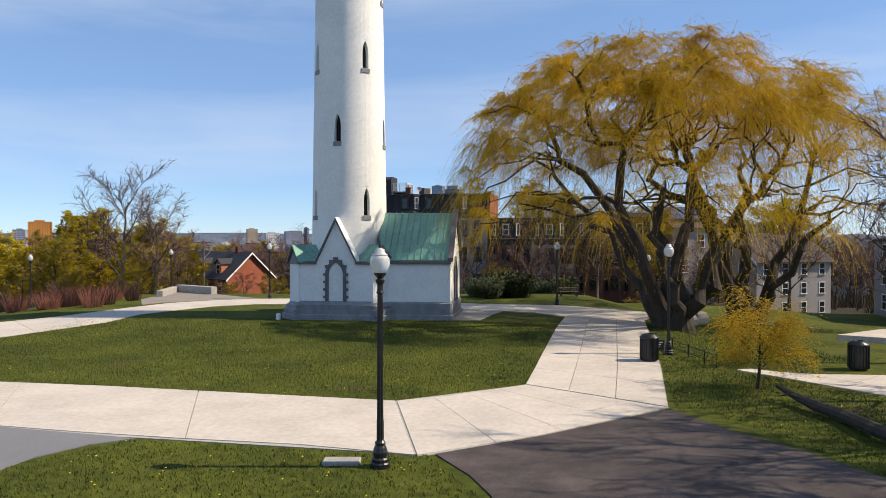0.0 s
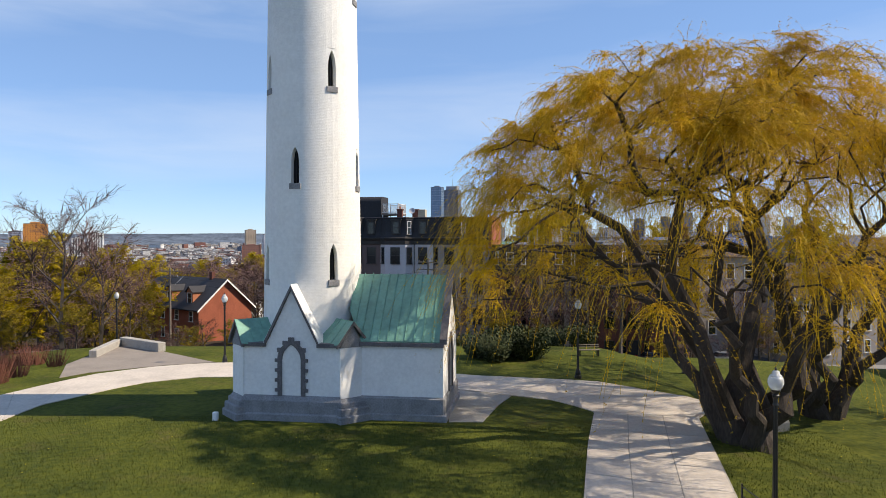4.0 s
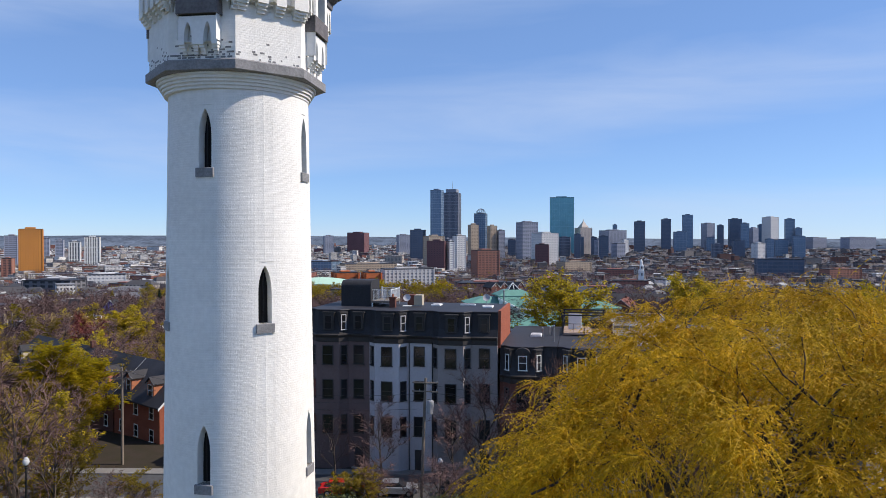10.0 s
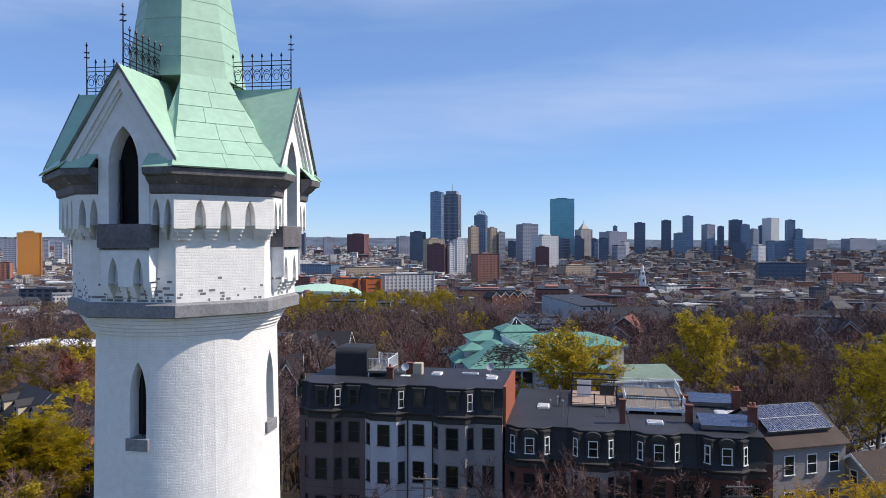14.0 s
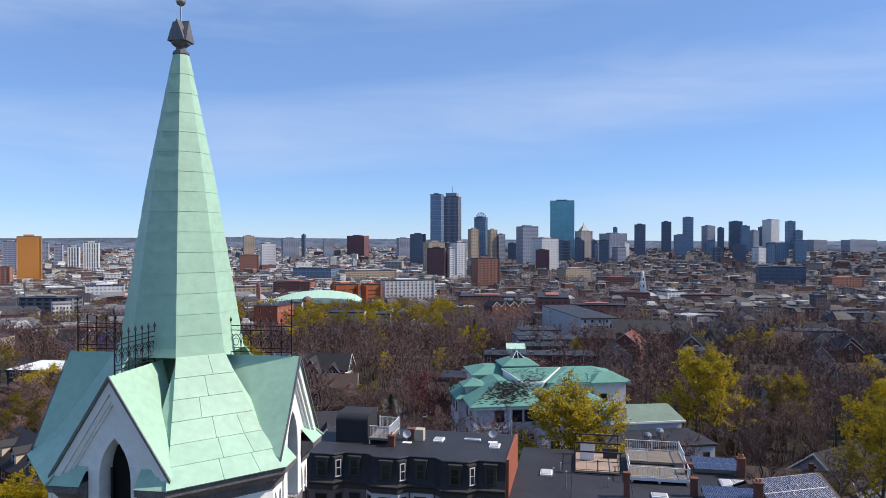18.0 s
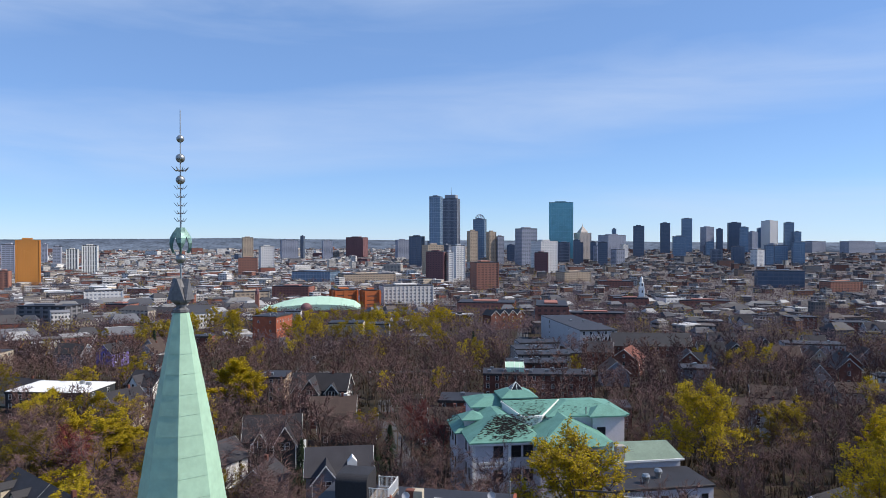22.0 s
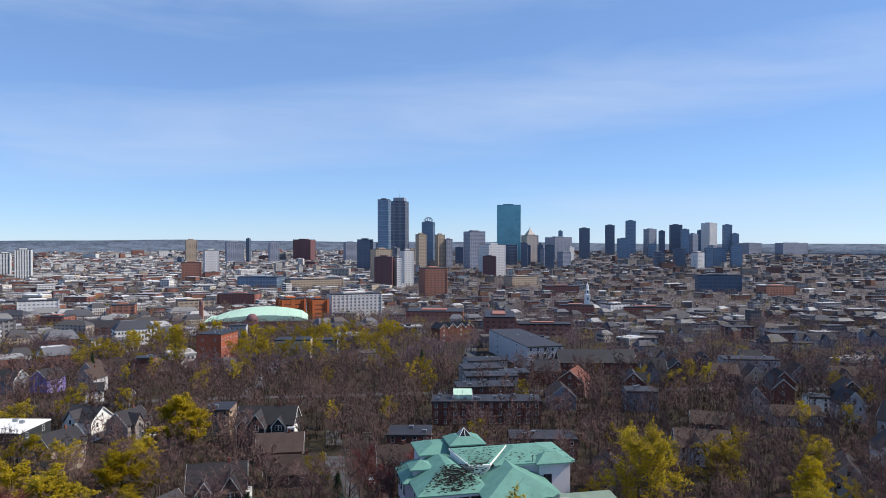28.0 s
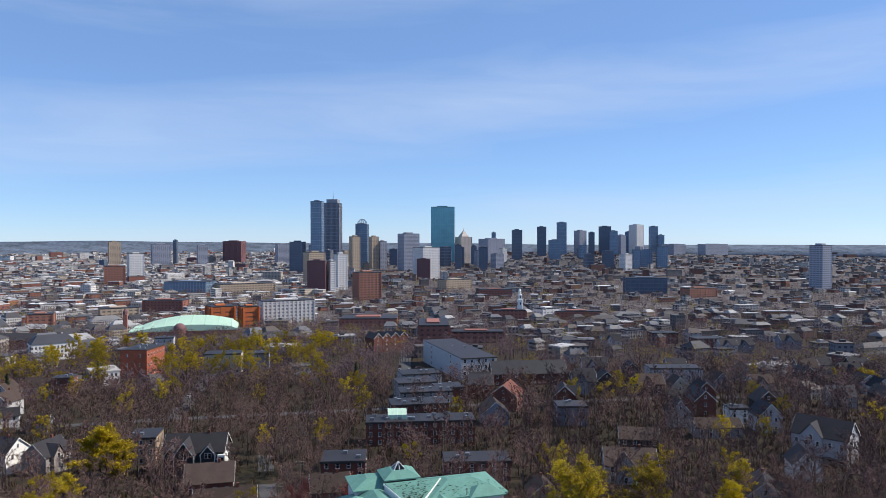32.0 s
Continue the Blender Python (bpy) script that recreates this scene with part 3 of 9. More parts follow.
street("road_west", [(-62, 345), (-66, 420), (-68, 520)], 7.0, road_mat, 0.08, "street with parked cars between brick houses")
street("avenue", [(-900, 640), (-300, 640), (200, 700), (900, 720)], 16.0, road_mat, 0.1, "wide avenue crossing the plain")

# ---- the standpipe tower ----
TX, TY, TROT = -4.85, 44.5, -8.0
tower = thing("tower", pose(TX, TY, 0, 0, 0, TROT), "tall round white-painted brick tower with a pale green copper spire", "tower")


def shaft_radius(z):
    return 2.66 - 0.0158 * (z - 5.0)


def build_shaft():
    s, backs = Shape(), []
    z0, z1 = 0.4, 25.1
    wins = []
    for k in range(8):
        head = 45 * k - 3
        for sill in ((12.05, 22.12) if k % 2 == 0 else (7.03, 17.12)):
            wins.append((head, sill))
    step = 2.5
    half = 7.5  # degrees of wall strip that holds a window
    zs = sorted({z0, z1} | {a for _, w in wins for a in (w - 0.15, w + 2.0)} | {3.0, 9.9, 15.0, 20.2, 24.6})

    def at(deg, z, d=0.0):
        a = radians(deg)
        r = shaft_radius(z) - d
        return (r * math.sin(a), -r * math.cos(a), z)
    for k in range(8):
        head = 45 * k - 3
        mine = [w for h, w in wins if h == head]
        # strip with openings
        lo = z0
        for w in sorted(mine):
            s.add([at(head - half, lo), at(head, lo), at(head, w - 0.15), at(head - half, w - 0.15)], [(0, 1, 2, 3)])
            s.add([at(head, lo), at(head + half, lo), at(head + half, w - 0.15), at(head, w - 0.15)], [(0, 1, 2, 3)])
            r = shaft_radius(w)
            put = lambda x, z, d, head=head, r=r: at(head + math.degrees(x / r), z, d)
            back = Shape()
            arched_panel(s, put, radians(half) * r, w - 0.15, w + 2.0, 0.225, w, 1.88, 1.0, 0.34, back)
            backs.append(back)
            lo = w + 2.0
        for a, b in ((lo, z1),):
            s.add([at(head - half, a), at(head, a), at(head, b), at(head - half, b)], [(0, 1, 2, 3)])
            s.add([at(head, a), at(head + half, a), at(head + half, b), at(head, b)], [(0, 1, 2, 3)])
        # plain wall to the next strip
        degs = [head + half + step * i for i in range(13)]
        for a, b in zip(degs, degs[1:]):
            for p, q in zip(zs, zs[1:]):
                s.add([at(a, p), at(b, p), at(b, q), at(a, q)], [(0, 1, 2, 3)])
    # corbelled courses under the gallery
    shaft = part("shaft", s, white_brick, tower, "white-painted brick cylinder with pointed slit windows")
    for back in backs:
        part("window_recess", back, shade_backing, shaft)
    sill = Shape()
    sill.block(-0.31, 0.31, -0.05, 0.28, -0.3, 0.0, 0.015)
    me = sill.mesh("window_sill", grey_stone)
    frame_s = Shape()
    frame_s.box(-0.015, 0.015, -0.02, 0.02, 0, 1.8)
    me2 = frame_s.mesh("window_bar", iron)
    for head, w in wins:
        a = radians(head)
        r = shaft_radius(w)
        m = Matrix.Translation((r * math.sin(a), -r * math.cos(a), w)) @ Matrix.Rotation(a, 4, "Z")
        placed("window_sill", me, shaft, m)
        placed("window_bar", me2, shaft, m @ Matrix.Translation((0, 0.2, 0.02)))


build_shaft()


def octa(r, z, turn=22.5):
    """Octagon ring with flats facing the sides; r is the distance to a flat."""
    R = r / math.cos(radians(22.5))
    return [(R * math.cos(radians(turn + 45 * i)), R * math.sin(radians(turn + 45 * i)), z) for i in range(8)]


def belfry():
    # stepped courses from round shaft to octagon
    for i in range(5):
        z = 24.62 + 0.1 * i
        r = 2.42 + 0.06 * i
        part("corbel_course", Shape().turned([(r, z), (r + 0.02, z + 0.02), (r + 0.02, z + 0.1)], 48), white_brick, tower)
    part("string_course", Shape().loft([octa(2.72, 25.1), octa(2.8, 25.14), octa(2.8, 25.42), octa(2.7, 25.48)]), grey_stone, tower, "grey granite band")
    part("drum", Shape().loft([octa(2.68, 25.46), octa(2.68, 27.3)]), white_brick, tower, "peeling white octagonal brick drum")
    # corbel table: a skin with pointed niches over stepped brackets
    flat = 2 * 2.98 * math.tan(radians(22.5))
    BH = 0.64  # half-width of a window bay
    niche_back = Shape()
    for k in range(8):
        a = radians(45 * k)
        diag = k % 2 == 1
        t = Shape()
        m = Matrix.Rotation(a, 4, "Z")
        put = lambda x, z, d: tuple(m @ Vector((x, -2.98 + d, z)))
        # three niches on a diagonal side; two beside each bay on the others
        q4 = flat / 4
        if diag:
            w, nh, centres = q4, 0.135, (-q4, 0.0, q4)
            plain = ((-flat / 2, -1.5 * q4), (1.5 * q4, flat / 2))
            backs = ((-flat / 2, flat / 2),)
        else:
            w, nh, centres = (flat / 2 - BH) / 2, 0.1, None
            centres = tuple(sx * (BH + w * (j + 0.5)) for sx in (-1, 1) for j in (0, 1))
            plain = ()
            backs = ((-flat / 2, -BH + 0.02), (BH - 0.02, flat / 2))
        halves = {-1: t, 1: t if diag else Shape()}
        for x0, x1 in backs:
            t = halves[1 if x0 > 0 else -1]
            t.add([put(x0, 27.2, 0.3), put(x1, 27.2, 0.3), put(x1, 28.2, 0.3), put(x0, 28.2, 0.3)], [(0, 1, 2, 3)])
        for x0, x1 in plain:
            t = halves[1 if x0 > 0 else -1]
            t.add([put(x0, 27.34, 0), put(x1, 27.34, 0), put(x1, 28.15, 0), put(x0, 28.15, 0)], [(0, 1, 2, 3)])
            for j in range(4):
                za, d0 = 26.98 + 0.09 * j, 0.28 - 0.07 * (j + 1)
                v = [put(x, z, d) for d in (d0, 0.3) for x, z in ((x0, za), (x1, za), (x1, za + 0.09), (x0, za + 0.09))]
                t.add(v, [(0, 1, 2, 3), (0, 4, 5, 1), (1, 5, 6, 2), (3, 7, 4, 0)])
        for c in centres:
            t = halves[1 if c > 0 else -1]
            p2 = lambda x, z, d, c=c: put(c + x, z, d)
            arched_panel(t, p2, w / 2, 27.34, 28.15, nh, 27.34, 0.62, 0.1, 0.28)
            # under side and stepped bracket beside the niche
            for j, (za, zb) in enumerate(((26.98, 27.08), (27.08, 27.17), (27.17, 27.26), (27.26, 27.345))):
                for sx in (-1, 1):
                    x0, x1 = sorted((c + sx * (w / 2 + 0.001), c + sx * (nh + 0.015 * (3 - j))))
                    d0 = 0.28 - 0.07 * (j + 1)
                    q = [put(x0, za, d0), put(x1, za, d0), put(x1, zb, d0), put(x0, zb, d0), put(x0, za, 0.3), put(x1, za, 0.3), put(x1, zb, 0.3), put(x0, zb, 0.3)]
                    t.add(q, [(0, 1, 2, 3), (0, 4, 5, 1), (1, 5, 6, 2), (3, 7, 4, 0)])
        for t in ([halves[-1]] if diag else [halves[-1], halves[1]]):
            part("corbel_table", t, white_brick, tower)
        # cornice pieces stop at the window bays
        g = Shape()
        prof = ((2.98, 28.06), (3.03, 28.1), (3.06, 28.28), (3.16, 28.36), (3.24, 28.46), (3.34, 28.5), (3.36, 28.64), (3.30, 28.68))
        tn = math.tan(radians(22.5))
        if diag:
            g.loft([[tuple(m @ Vector((x * r * tn, -r, z))) for x in (-1, 1)] + [tuple(m @ Vector((x * 2.6 * tn, -2.6, z))) for x in (1, -1)] for r, z in prof])
            part("cornice", g, dark_stone, tower, "grey stone cornice")
        else:
            for sx in (-1, 1):
                g2 = Shape()
                g2.loft([[tuple(m @ Vector((x, -r, z))) for x in sorted((sx * 0.66, sx * r * tn))] + [tuple(m @ Vector((x, -2.5, z))) for x in sorted((sx * 0.66, sx * 2.6 * tn), reverse=True)] for r, z in prof])
                part("cornice", g2, dark_stone, tower)
    # four gabled window bays
    bay = Shape()
    bay_back = Shape()
    put = lambda x, z, d: (x, -3.02 + d, z)
    arched_panel(bay, put, BH, 27.3, 29.75, 0.38, 27.36, 2.3, 1.35, 0.5, bay_back)
    # gable triangle above, and cheeks down the sides
    bay.add([(-0.78, -3.02, 29.75), (0.78, -3.02, 29.75), (0.0, -3.02, 30.98)], [(0, 1, 2)])
    bay.add([(-1.28, -3.02, 28.9), (-BH, -3.02, 28.9), (-BH, -3.02, 29.75), (-0.78, -3.02, 29.75)], [(0, 1, 2, 3)])
    bay.add([(BH, -3.02, 28.9), (1.28, -3.02, 28.9), (0.78, -3.02, 29.75), (BH, -3.02, 29.75)], [(0, 1, 2, 3)])
    for sx in (-1, 1):
        bay.add([(sx * BH, -3.02, 26.0), (sx * BH, -2.5, 26.0), (sx * BH, -2.5, 29.4), (sx * BH, -3.02, 29.4)], [(0, 1, 2, 3) if sx > 0 else (3, 2, 1, 0)])
    # lower apron with two pointed niches and steps under it
    for c in (-BH / 2, BH / 2):
        p2 = lambda x, z, d, c=c: (c + x, -2.96 + d, z)
        arched_panel(bay, p2, BH / 2, 25.95, 26.74, 0.13, 25.95, 0.62, 0.06, 0.25)
        for j in range(4):
            r = 2.72 + 0.06 * (j + 1)
            bay.box(c - BH / 2 + 0.02 * (3 - j), c - 0.13, -r, -2.6, 25.6 + 0.088 * j, 25.6 + 0.088 * (j + 1))
            bay.box(c + 0.13, c + BH / 2 - 0.02 * (3 - j), -r, -2.6, 25.6 + 0.088 * j, 25.6 + 0.088 * (j + 1))
    me_bay = bay.mesh("gable_bay", white_stucco)
    me_back = bay_back.mesh("opening", shade_backing)
    me_sill = Shape().block(-0.69, 0.69, -3.05, -2.5, 26.8, 27.36, 0.03).mesh("bay_sill", dark_stone)
    frame_s = Shape()
    for x0, x1 in ((-0.3, -0.25), (0.25, 0.3)):
        frame_s.box(x0, x1, -2.7, -2.62, 27.4, 28.9)
    me_frame = frame_s.mesh("window_frame", iron)
    me_boards = []
    for sx in (-1, 1):
        for off, th, dy in ((0.0, 0.2, -3.2), (0.2, 0.12, -3.14), (0.3, 0.08, -3.08)):
            a, b = Vector((0, 0, 30.98 - off * 1.45)), Vector((sx * 1.36, 0, 28.86 - off * 1.45))
            q = [(a.x, dy, a.z), (b.x, dy, b.z), (b.x, dy, b.z - th * 1.4), (a.x, dy, a.z - th * 1.4)]
            q += [(x, -3.02, z) for x, _, z in q]
            me_boards.append(Shape().add(q, [(0, 1, 2, 3), (3, 2, 6, 7), (4, 5, 1, 0), (1, 5, 6, 2)]).mesh("bargeboard", white_trim))
    # gable roof: two slopes from the rake back to the spire
    me_slopes = []
    for sx in (-1, 1):
        r = Shape()
        th = 0.06
        a = [(0, -3.22, 31.02), (sx * 1.42, -3.22, 28.84), (sx * 1.42, -2.3, 28.84), (sx * 0.0, -1.0, 31.02)]
        r.add(a + [(x, y, z + th) for x, y, z in a], [(0, 1, 2, 3), (7, 6, 5, 4), (0, 4, 5, 1), (1, 5, 6, 2), (2, 6, 7, 3), (3, 7, 4, 0)])
        me_slopes.append(r.mesh("gable_slope", copper_spire))
    me_edge = Shape().add([(0, -3.26, 31.1), (-1.45, -3.26, 28.84), (-1.45, -3.26, 28.76), (0, -3.26, 31.0), (1.45, -3.26, 28.76), (1.45, -3.26, 28.84), (0, -3.22, 31.1), (-1.45, -3.22, 28.84), (1.45, -3.22, 28.84)],
                          [(0, 1, 2, 3), (0, 3, 4, 5), (0, 6, 7, 1), (0, 5, 8, 6)]).mesh("drip_edge", lead)
    # wrought cresting along each ridge
    c = Shape()
    y0, y1, zb, zt = -3.0, -1.35, 31.16, 31.84
    for z in (zb, zb + 0.1, zt - 0.12, zt):
        c.tube((0, y0, z), (0, y1, z), 0.014, 0.014, 4)
    n = 6
    for i in range(n + 1):
        y = y0 + (y1 - y0) * i / n
        c.tube((0, y, zb - 0.1), (0, y, zt + (0.62 if i == 0 else 0.14)), 0.02 if i == 0 else 0.012, 0.012, 4)
        tip = zt + (0.62 if i == 0 else 0.14)
        c.turned([(0.004, tip - 0.05), (0.035, tip), (0.004, tip + 0.09)], 5, 0, y)
        if i == 0:
            for dz in (0.28, 0.42):
                c.tube((0, y - 0.09, zt + dz), (0, y + 0.09, zt + dz), 0.012, 0.012, 4)
                c.tube((-0.09, y, zt + dz), (0.09, y, zt + dz), 0.012, 0.012, 4)
    for i in range(n):
        y = y0 + (y1 - y0) * (i + 0.5) / n
        w = (y1 - y0) / n / 2
        pts = [(0, y - w * math.cos(math.pi * q / 8), zb + 0.1 + 0.36 * math.sin(math.pi * q / 8)) for q in range(9)]
        c.path(pts, [0.01] * 9, 4)
        pts = [(0, y + w * 0.55 * math.cos(2 * math.pi * q / 8), zb + 0.26 + 0.1 * math.sin(2 * math.pi * q / 8)) for q in range(9)]
        c.path(pts, [0.009] * 9, 4)
        pts = [(0, y - w * math.cos(math.pi * q / 8), zt - 0.12 - 0.16 * math.sin(math.pi * q / 8)) for q in range(9)]
        c.path(pts, [0.009] * 9, 4)
    me_crest = c.mesh("cresting", iron)
    for k in range(4):
        m = Matrix.Rotation(radians(90 * k), 4, "Z")
        b = placed("gable_bay", me_bay, tower, m)
        for name, me in (("opening", me_back), ("bay_sill", me_sill), ("window_frame", me_frame), *(("bargeboard", q) for q in me_boards)):
            placed(name, me, b, Matrix.Identity(4))
        for me in me_slopes:
            placed("gable_slope", me, tower, m)
        placed("drip_edge", me_edge, tower, m)
        placed("cresting", me_crest, tower, m)
    # bell-cast skirt roof and the spire, both of lapped copper sheets
    sk = Shape()
    sp = ((3.36, 28.66), (2.62, 29.42), (2.03, 30.3), (1.46, 31.2), (1.28, 32.1))
    t8 = math.tan(radians(22.5))
    for k in range(8):
        m = Matrix.Rotation(radians(45 * k), 4, "Z")
        for (ra, za), (rb, zb) in zip(sp, sp[1:]):
            if k % 2 == 1 or ra < 2.0:
                q = [(-ra * t8, -ra, za), (ra * t8, -ra, za), (rb * t8, -rb, zb), (-rb * t8, -rb, zb)]
                sk.add([tuple(m @ Vector(p)) for p in q], [(0, 1, 2, 3)])
            else:
                for sx in (-1, 1):
                    q = [(sx * BH, -ra, za), (sx * max(BH, ra * t8), -ra, za), (sx * max(BH, rb * t8), -rb, zb), (sx * BH, -rb, zb)]
                    sk.add([tuple(m @ Vector(p)) for p in q], [(0, 1, 2, 3)])
    SPIRE = ((1.43, 31.2), (1.24, 32.5), (0.79, 35.5), (0.27, 38.4), (0.17, 38.95))

    def spire_radius(z):
        for (ra, za), (rb, zb) in zip(SPIRE, SPIRE[1:]):
            if z <= zb:
                return ra + (rb - ra) * (z - za) / (zb - za)
        return SPIRE[-1][0]
    skirt = part("skirt_roof", sk, copper_spire, tower)
    spire = part("spire", Shape().loft([octa(r, z) for r, z in SPIRE]), copper_spire, tower, "pale green copper spire of lapped sheets")
    rng = random.Random(5)
    prof = [(3.4, 28.68), (2.64, 29.44), (2.05, 30.32), (1.48, 31.22)]
    tn = math.tan(radians(22.5))
    for k in range(8):
        m = Matrix.Rotation(radians(45 * k), 4, "Z")
        if k % 2 == 1:
            rows = []
            for a, b in zip(prof, prof[1:]):
                rows += [(a, ((a[0] + b[0]) / 2, (a[1] + b[1]) / 2)), (((a[0] + b[0]) / 2, (a[1] + b[1]) / 2), b)]
            for i, (a, b) in enumerate(rows):
                cuts = [-1, rng.uniform(-0.4, 0.1), rng.uniform(0.3, 0.6), 1] if i < 3 else [-1, rng.uniform(-0.3, 0.3), 1]
                for u, v in zip(cuts, cuts[1:]):
                    e = 0.005
                    q = [(u * a[0] * tn + e, -a[0] - 0.03, a[1] + 0.01), (v * a[0] * tn - e, -a[0] - 0.03, a[1] + 0.01), (v * b[0] * tn - e, -b[0] - 0.015, b[1] + 0.005), (u * b[0] * tn + e, -b[0] - 0.015, b[1] + 0.005)]
                    q2 = [(x, y + 0.03, z - 0.03) for x, y, z in q]
                    part("copper_sheet", Shape().add([tuple(m @ Vector(p)) for p in q + q2], [(0, 1, 2, 3), (0, 4, 5, 1), (1, 5, 6, 2), (3, 7, 4, 0)]), copper_spire, skirt)
        n = 15
        for i in range(n):
            z0, z1 = 31.2 + 7.7 * i / n, 31.2 + 7.7 * (i + 1) / n
            r0, r1 = spire_radius(z0), spire_radius(z1)
            off0, off1 = 0.022, 0.012
            q = [(-tn * (r0 + off0), -r0 - off0, z0), (tn * (r0 + off0), -r0 - off0, z0), (tn * (r1 + off1), -r1 - off1, z1 + 0.01), (-tn * (r1 + off1), -r1 - off1, z1 + 0.01)]
            q2 = [(x * 0.97, y * 0.97, z) for x, y, z in q]
            part("copper_sheet", Shape().add([tuple(m @ Vector(p)) for p in q + q2], [(0, 1, 2, 3), (0, 4, 5, 1), (1, 5, 6, 2), (3, 7, 4, 0)]), copper_spire, spire)
    # bricks laid bare where the paint has peeled
    rng = random.Random(8)
    bare = Shape()
    for _ in range(150):
        k = rng.choice((0, 0, 0, 7, 7, 6, 1))
        a = radians(45 * k)
        m = Matrix.Rotation(a, 4, "Z")
        low = True
        x = rng.gauss(rng.choice((-0.9, -0.3, 0.2, 0.8)), 0.22)
        if abs(x) > 1.08:
            continue
        z = 25.5 + 0.075 * int(abs(rng.gauss(0, 3.2))) if low else 27.0 + 0.09 * rng.randint(0, 3)
        r = 2.686 if low else 2.72 + 0.07 * (z - 26.9) / 0.09
        w = rng.uniform(0.02, 0.085)
        q = [(x - w, -r, z), (x + w, -r, z), (x + w, -r, z + 0.055), (x - w, -r, z + 0.055)]
        q += [(px, py + 0.02, pz) for px, py, pz in q]
        bare.add([tuple(m @ Vector(p)) for p in q], [(0, 1, 2, 3), (0, 4, 5, 1), (1, 5, 6, 2), (2, 6, 7, 3), (3, 7, 4, 0)])
    tagged(part("bare_bricks", bare, grey_stone, tower, "dark bricks showing where paint has peeled"), kind="stuff")
    # cap and finial
    cap = Shape()
    cap.turned([(0.2, 38.9), (0.24, 38.94), (0.24, 39.0), (0.15, 39.05), (0.15, 39.12), (0.27, 39.2), (0.29, 39.26), (0.2, 39.3), (0.2, 39.6), (0.03, 39.8)], 8, start=radians(22.5))
    for k in range(4):
        m = Matrix.Rotation(radians(90 * k), 4, "Z")
        q = [(-0.26, -0.3, 39.26), (0.26, -0.3, 39.26), (0.0, -0.26, 39.82), (0.0, 0.0, 39.82), (-0.2, 0, 39.26), (0.2, 0, 39.26)]
        cap.add([tuple(m @ Vector(p)) for p in q], [(0, 1, 2), (0, 2, 3, 4), (1, 5, 3, 2), (0, 4, 5, 1)])
    cap.v = [(x * 0.88, y * 0.88, z) for x, y, z in cap.v]
    part("spire_cap", cap, lead, tower, "grey lead cap with four small gables")
    rod = Shape()
    rod.turned([(0.028, 39.7), (0.022, 42.0), (0.012, 44.25)], 6)
    for z in (41.35, 41.55, 41.75, 41.98, 42.2):
        for k in range(4):
            a = radians(90 * k)
            dx, dy = math.cos(a), math.sin(a)
            rod.path([(0, 0, z), (0.1 * dx, 0.1 * dy, z - 0.03), (0.19 * dx, 0.19 * dy, z + 0.07)], [0.014, 0.012, 0.004], 4)
    finial = part("finial", rod, steel, tower, "tall metal finial rod with balls and leaves")
    for z, r in ((40.34, 0.13), (42.41, 0.12), (42.98, 0.12), (43.49, 0.1)):
        part("ball", Shape().sphere((0, 0, z), r, 12, 8), steel, finial, smooth=True)
    leaf = Shape()
    for k in range(6):
        a = radians(60 * k)
        dx, dy = math.cos(a), math.sin(a)
        rows = []
        for q in range(6):
            f = q / 5
            w = 0.125 * math.sin(math.pi * min(0.95, f + 0.12))
            r = 0.07 + 0.2 * math.sin(math.pi * f * 0.8)
            z = 40.48 + 0.68 * (1 - f)
            rows.append([(r * dx - w * dy, r * dy + w * dx, z), ((r + 0.05) * dx, (r + 0.05) * dy, z), (r * dx + w * dy, r * dy - w * dx, z), ((r - 0.03) * dx, (r - 0.03) * dy, z)])
        leaf.loft(rows)
    part("leaf_cluster", leaf, verdigris, finial, "green bronze acanthus cluster")
    star = Shape()
    for k in range(8):
        a = radians(45 * k)
        dx, dy = math.cos(a), math.sin(a)
        star.path([(0, 0, 42.67), (0.13 * dx, 0.13 * dy, 42.65), (0.23 * dx, 0.23 * dy, 42.75)], [0.02, 0.02, 0.005], 4)
    part("star", star, steel, finial)


before = set(tower.children)
belfry()
for o in tower.children:
    if o not in before:
        o.matrix_basis = Matrix.Translation((-0.06, 0, 0)) @ o.matrix_basis


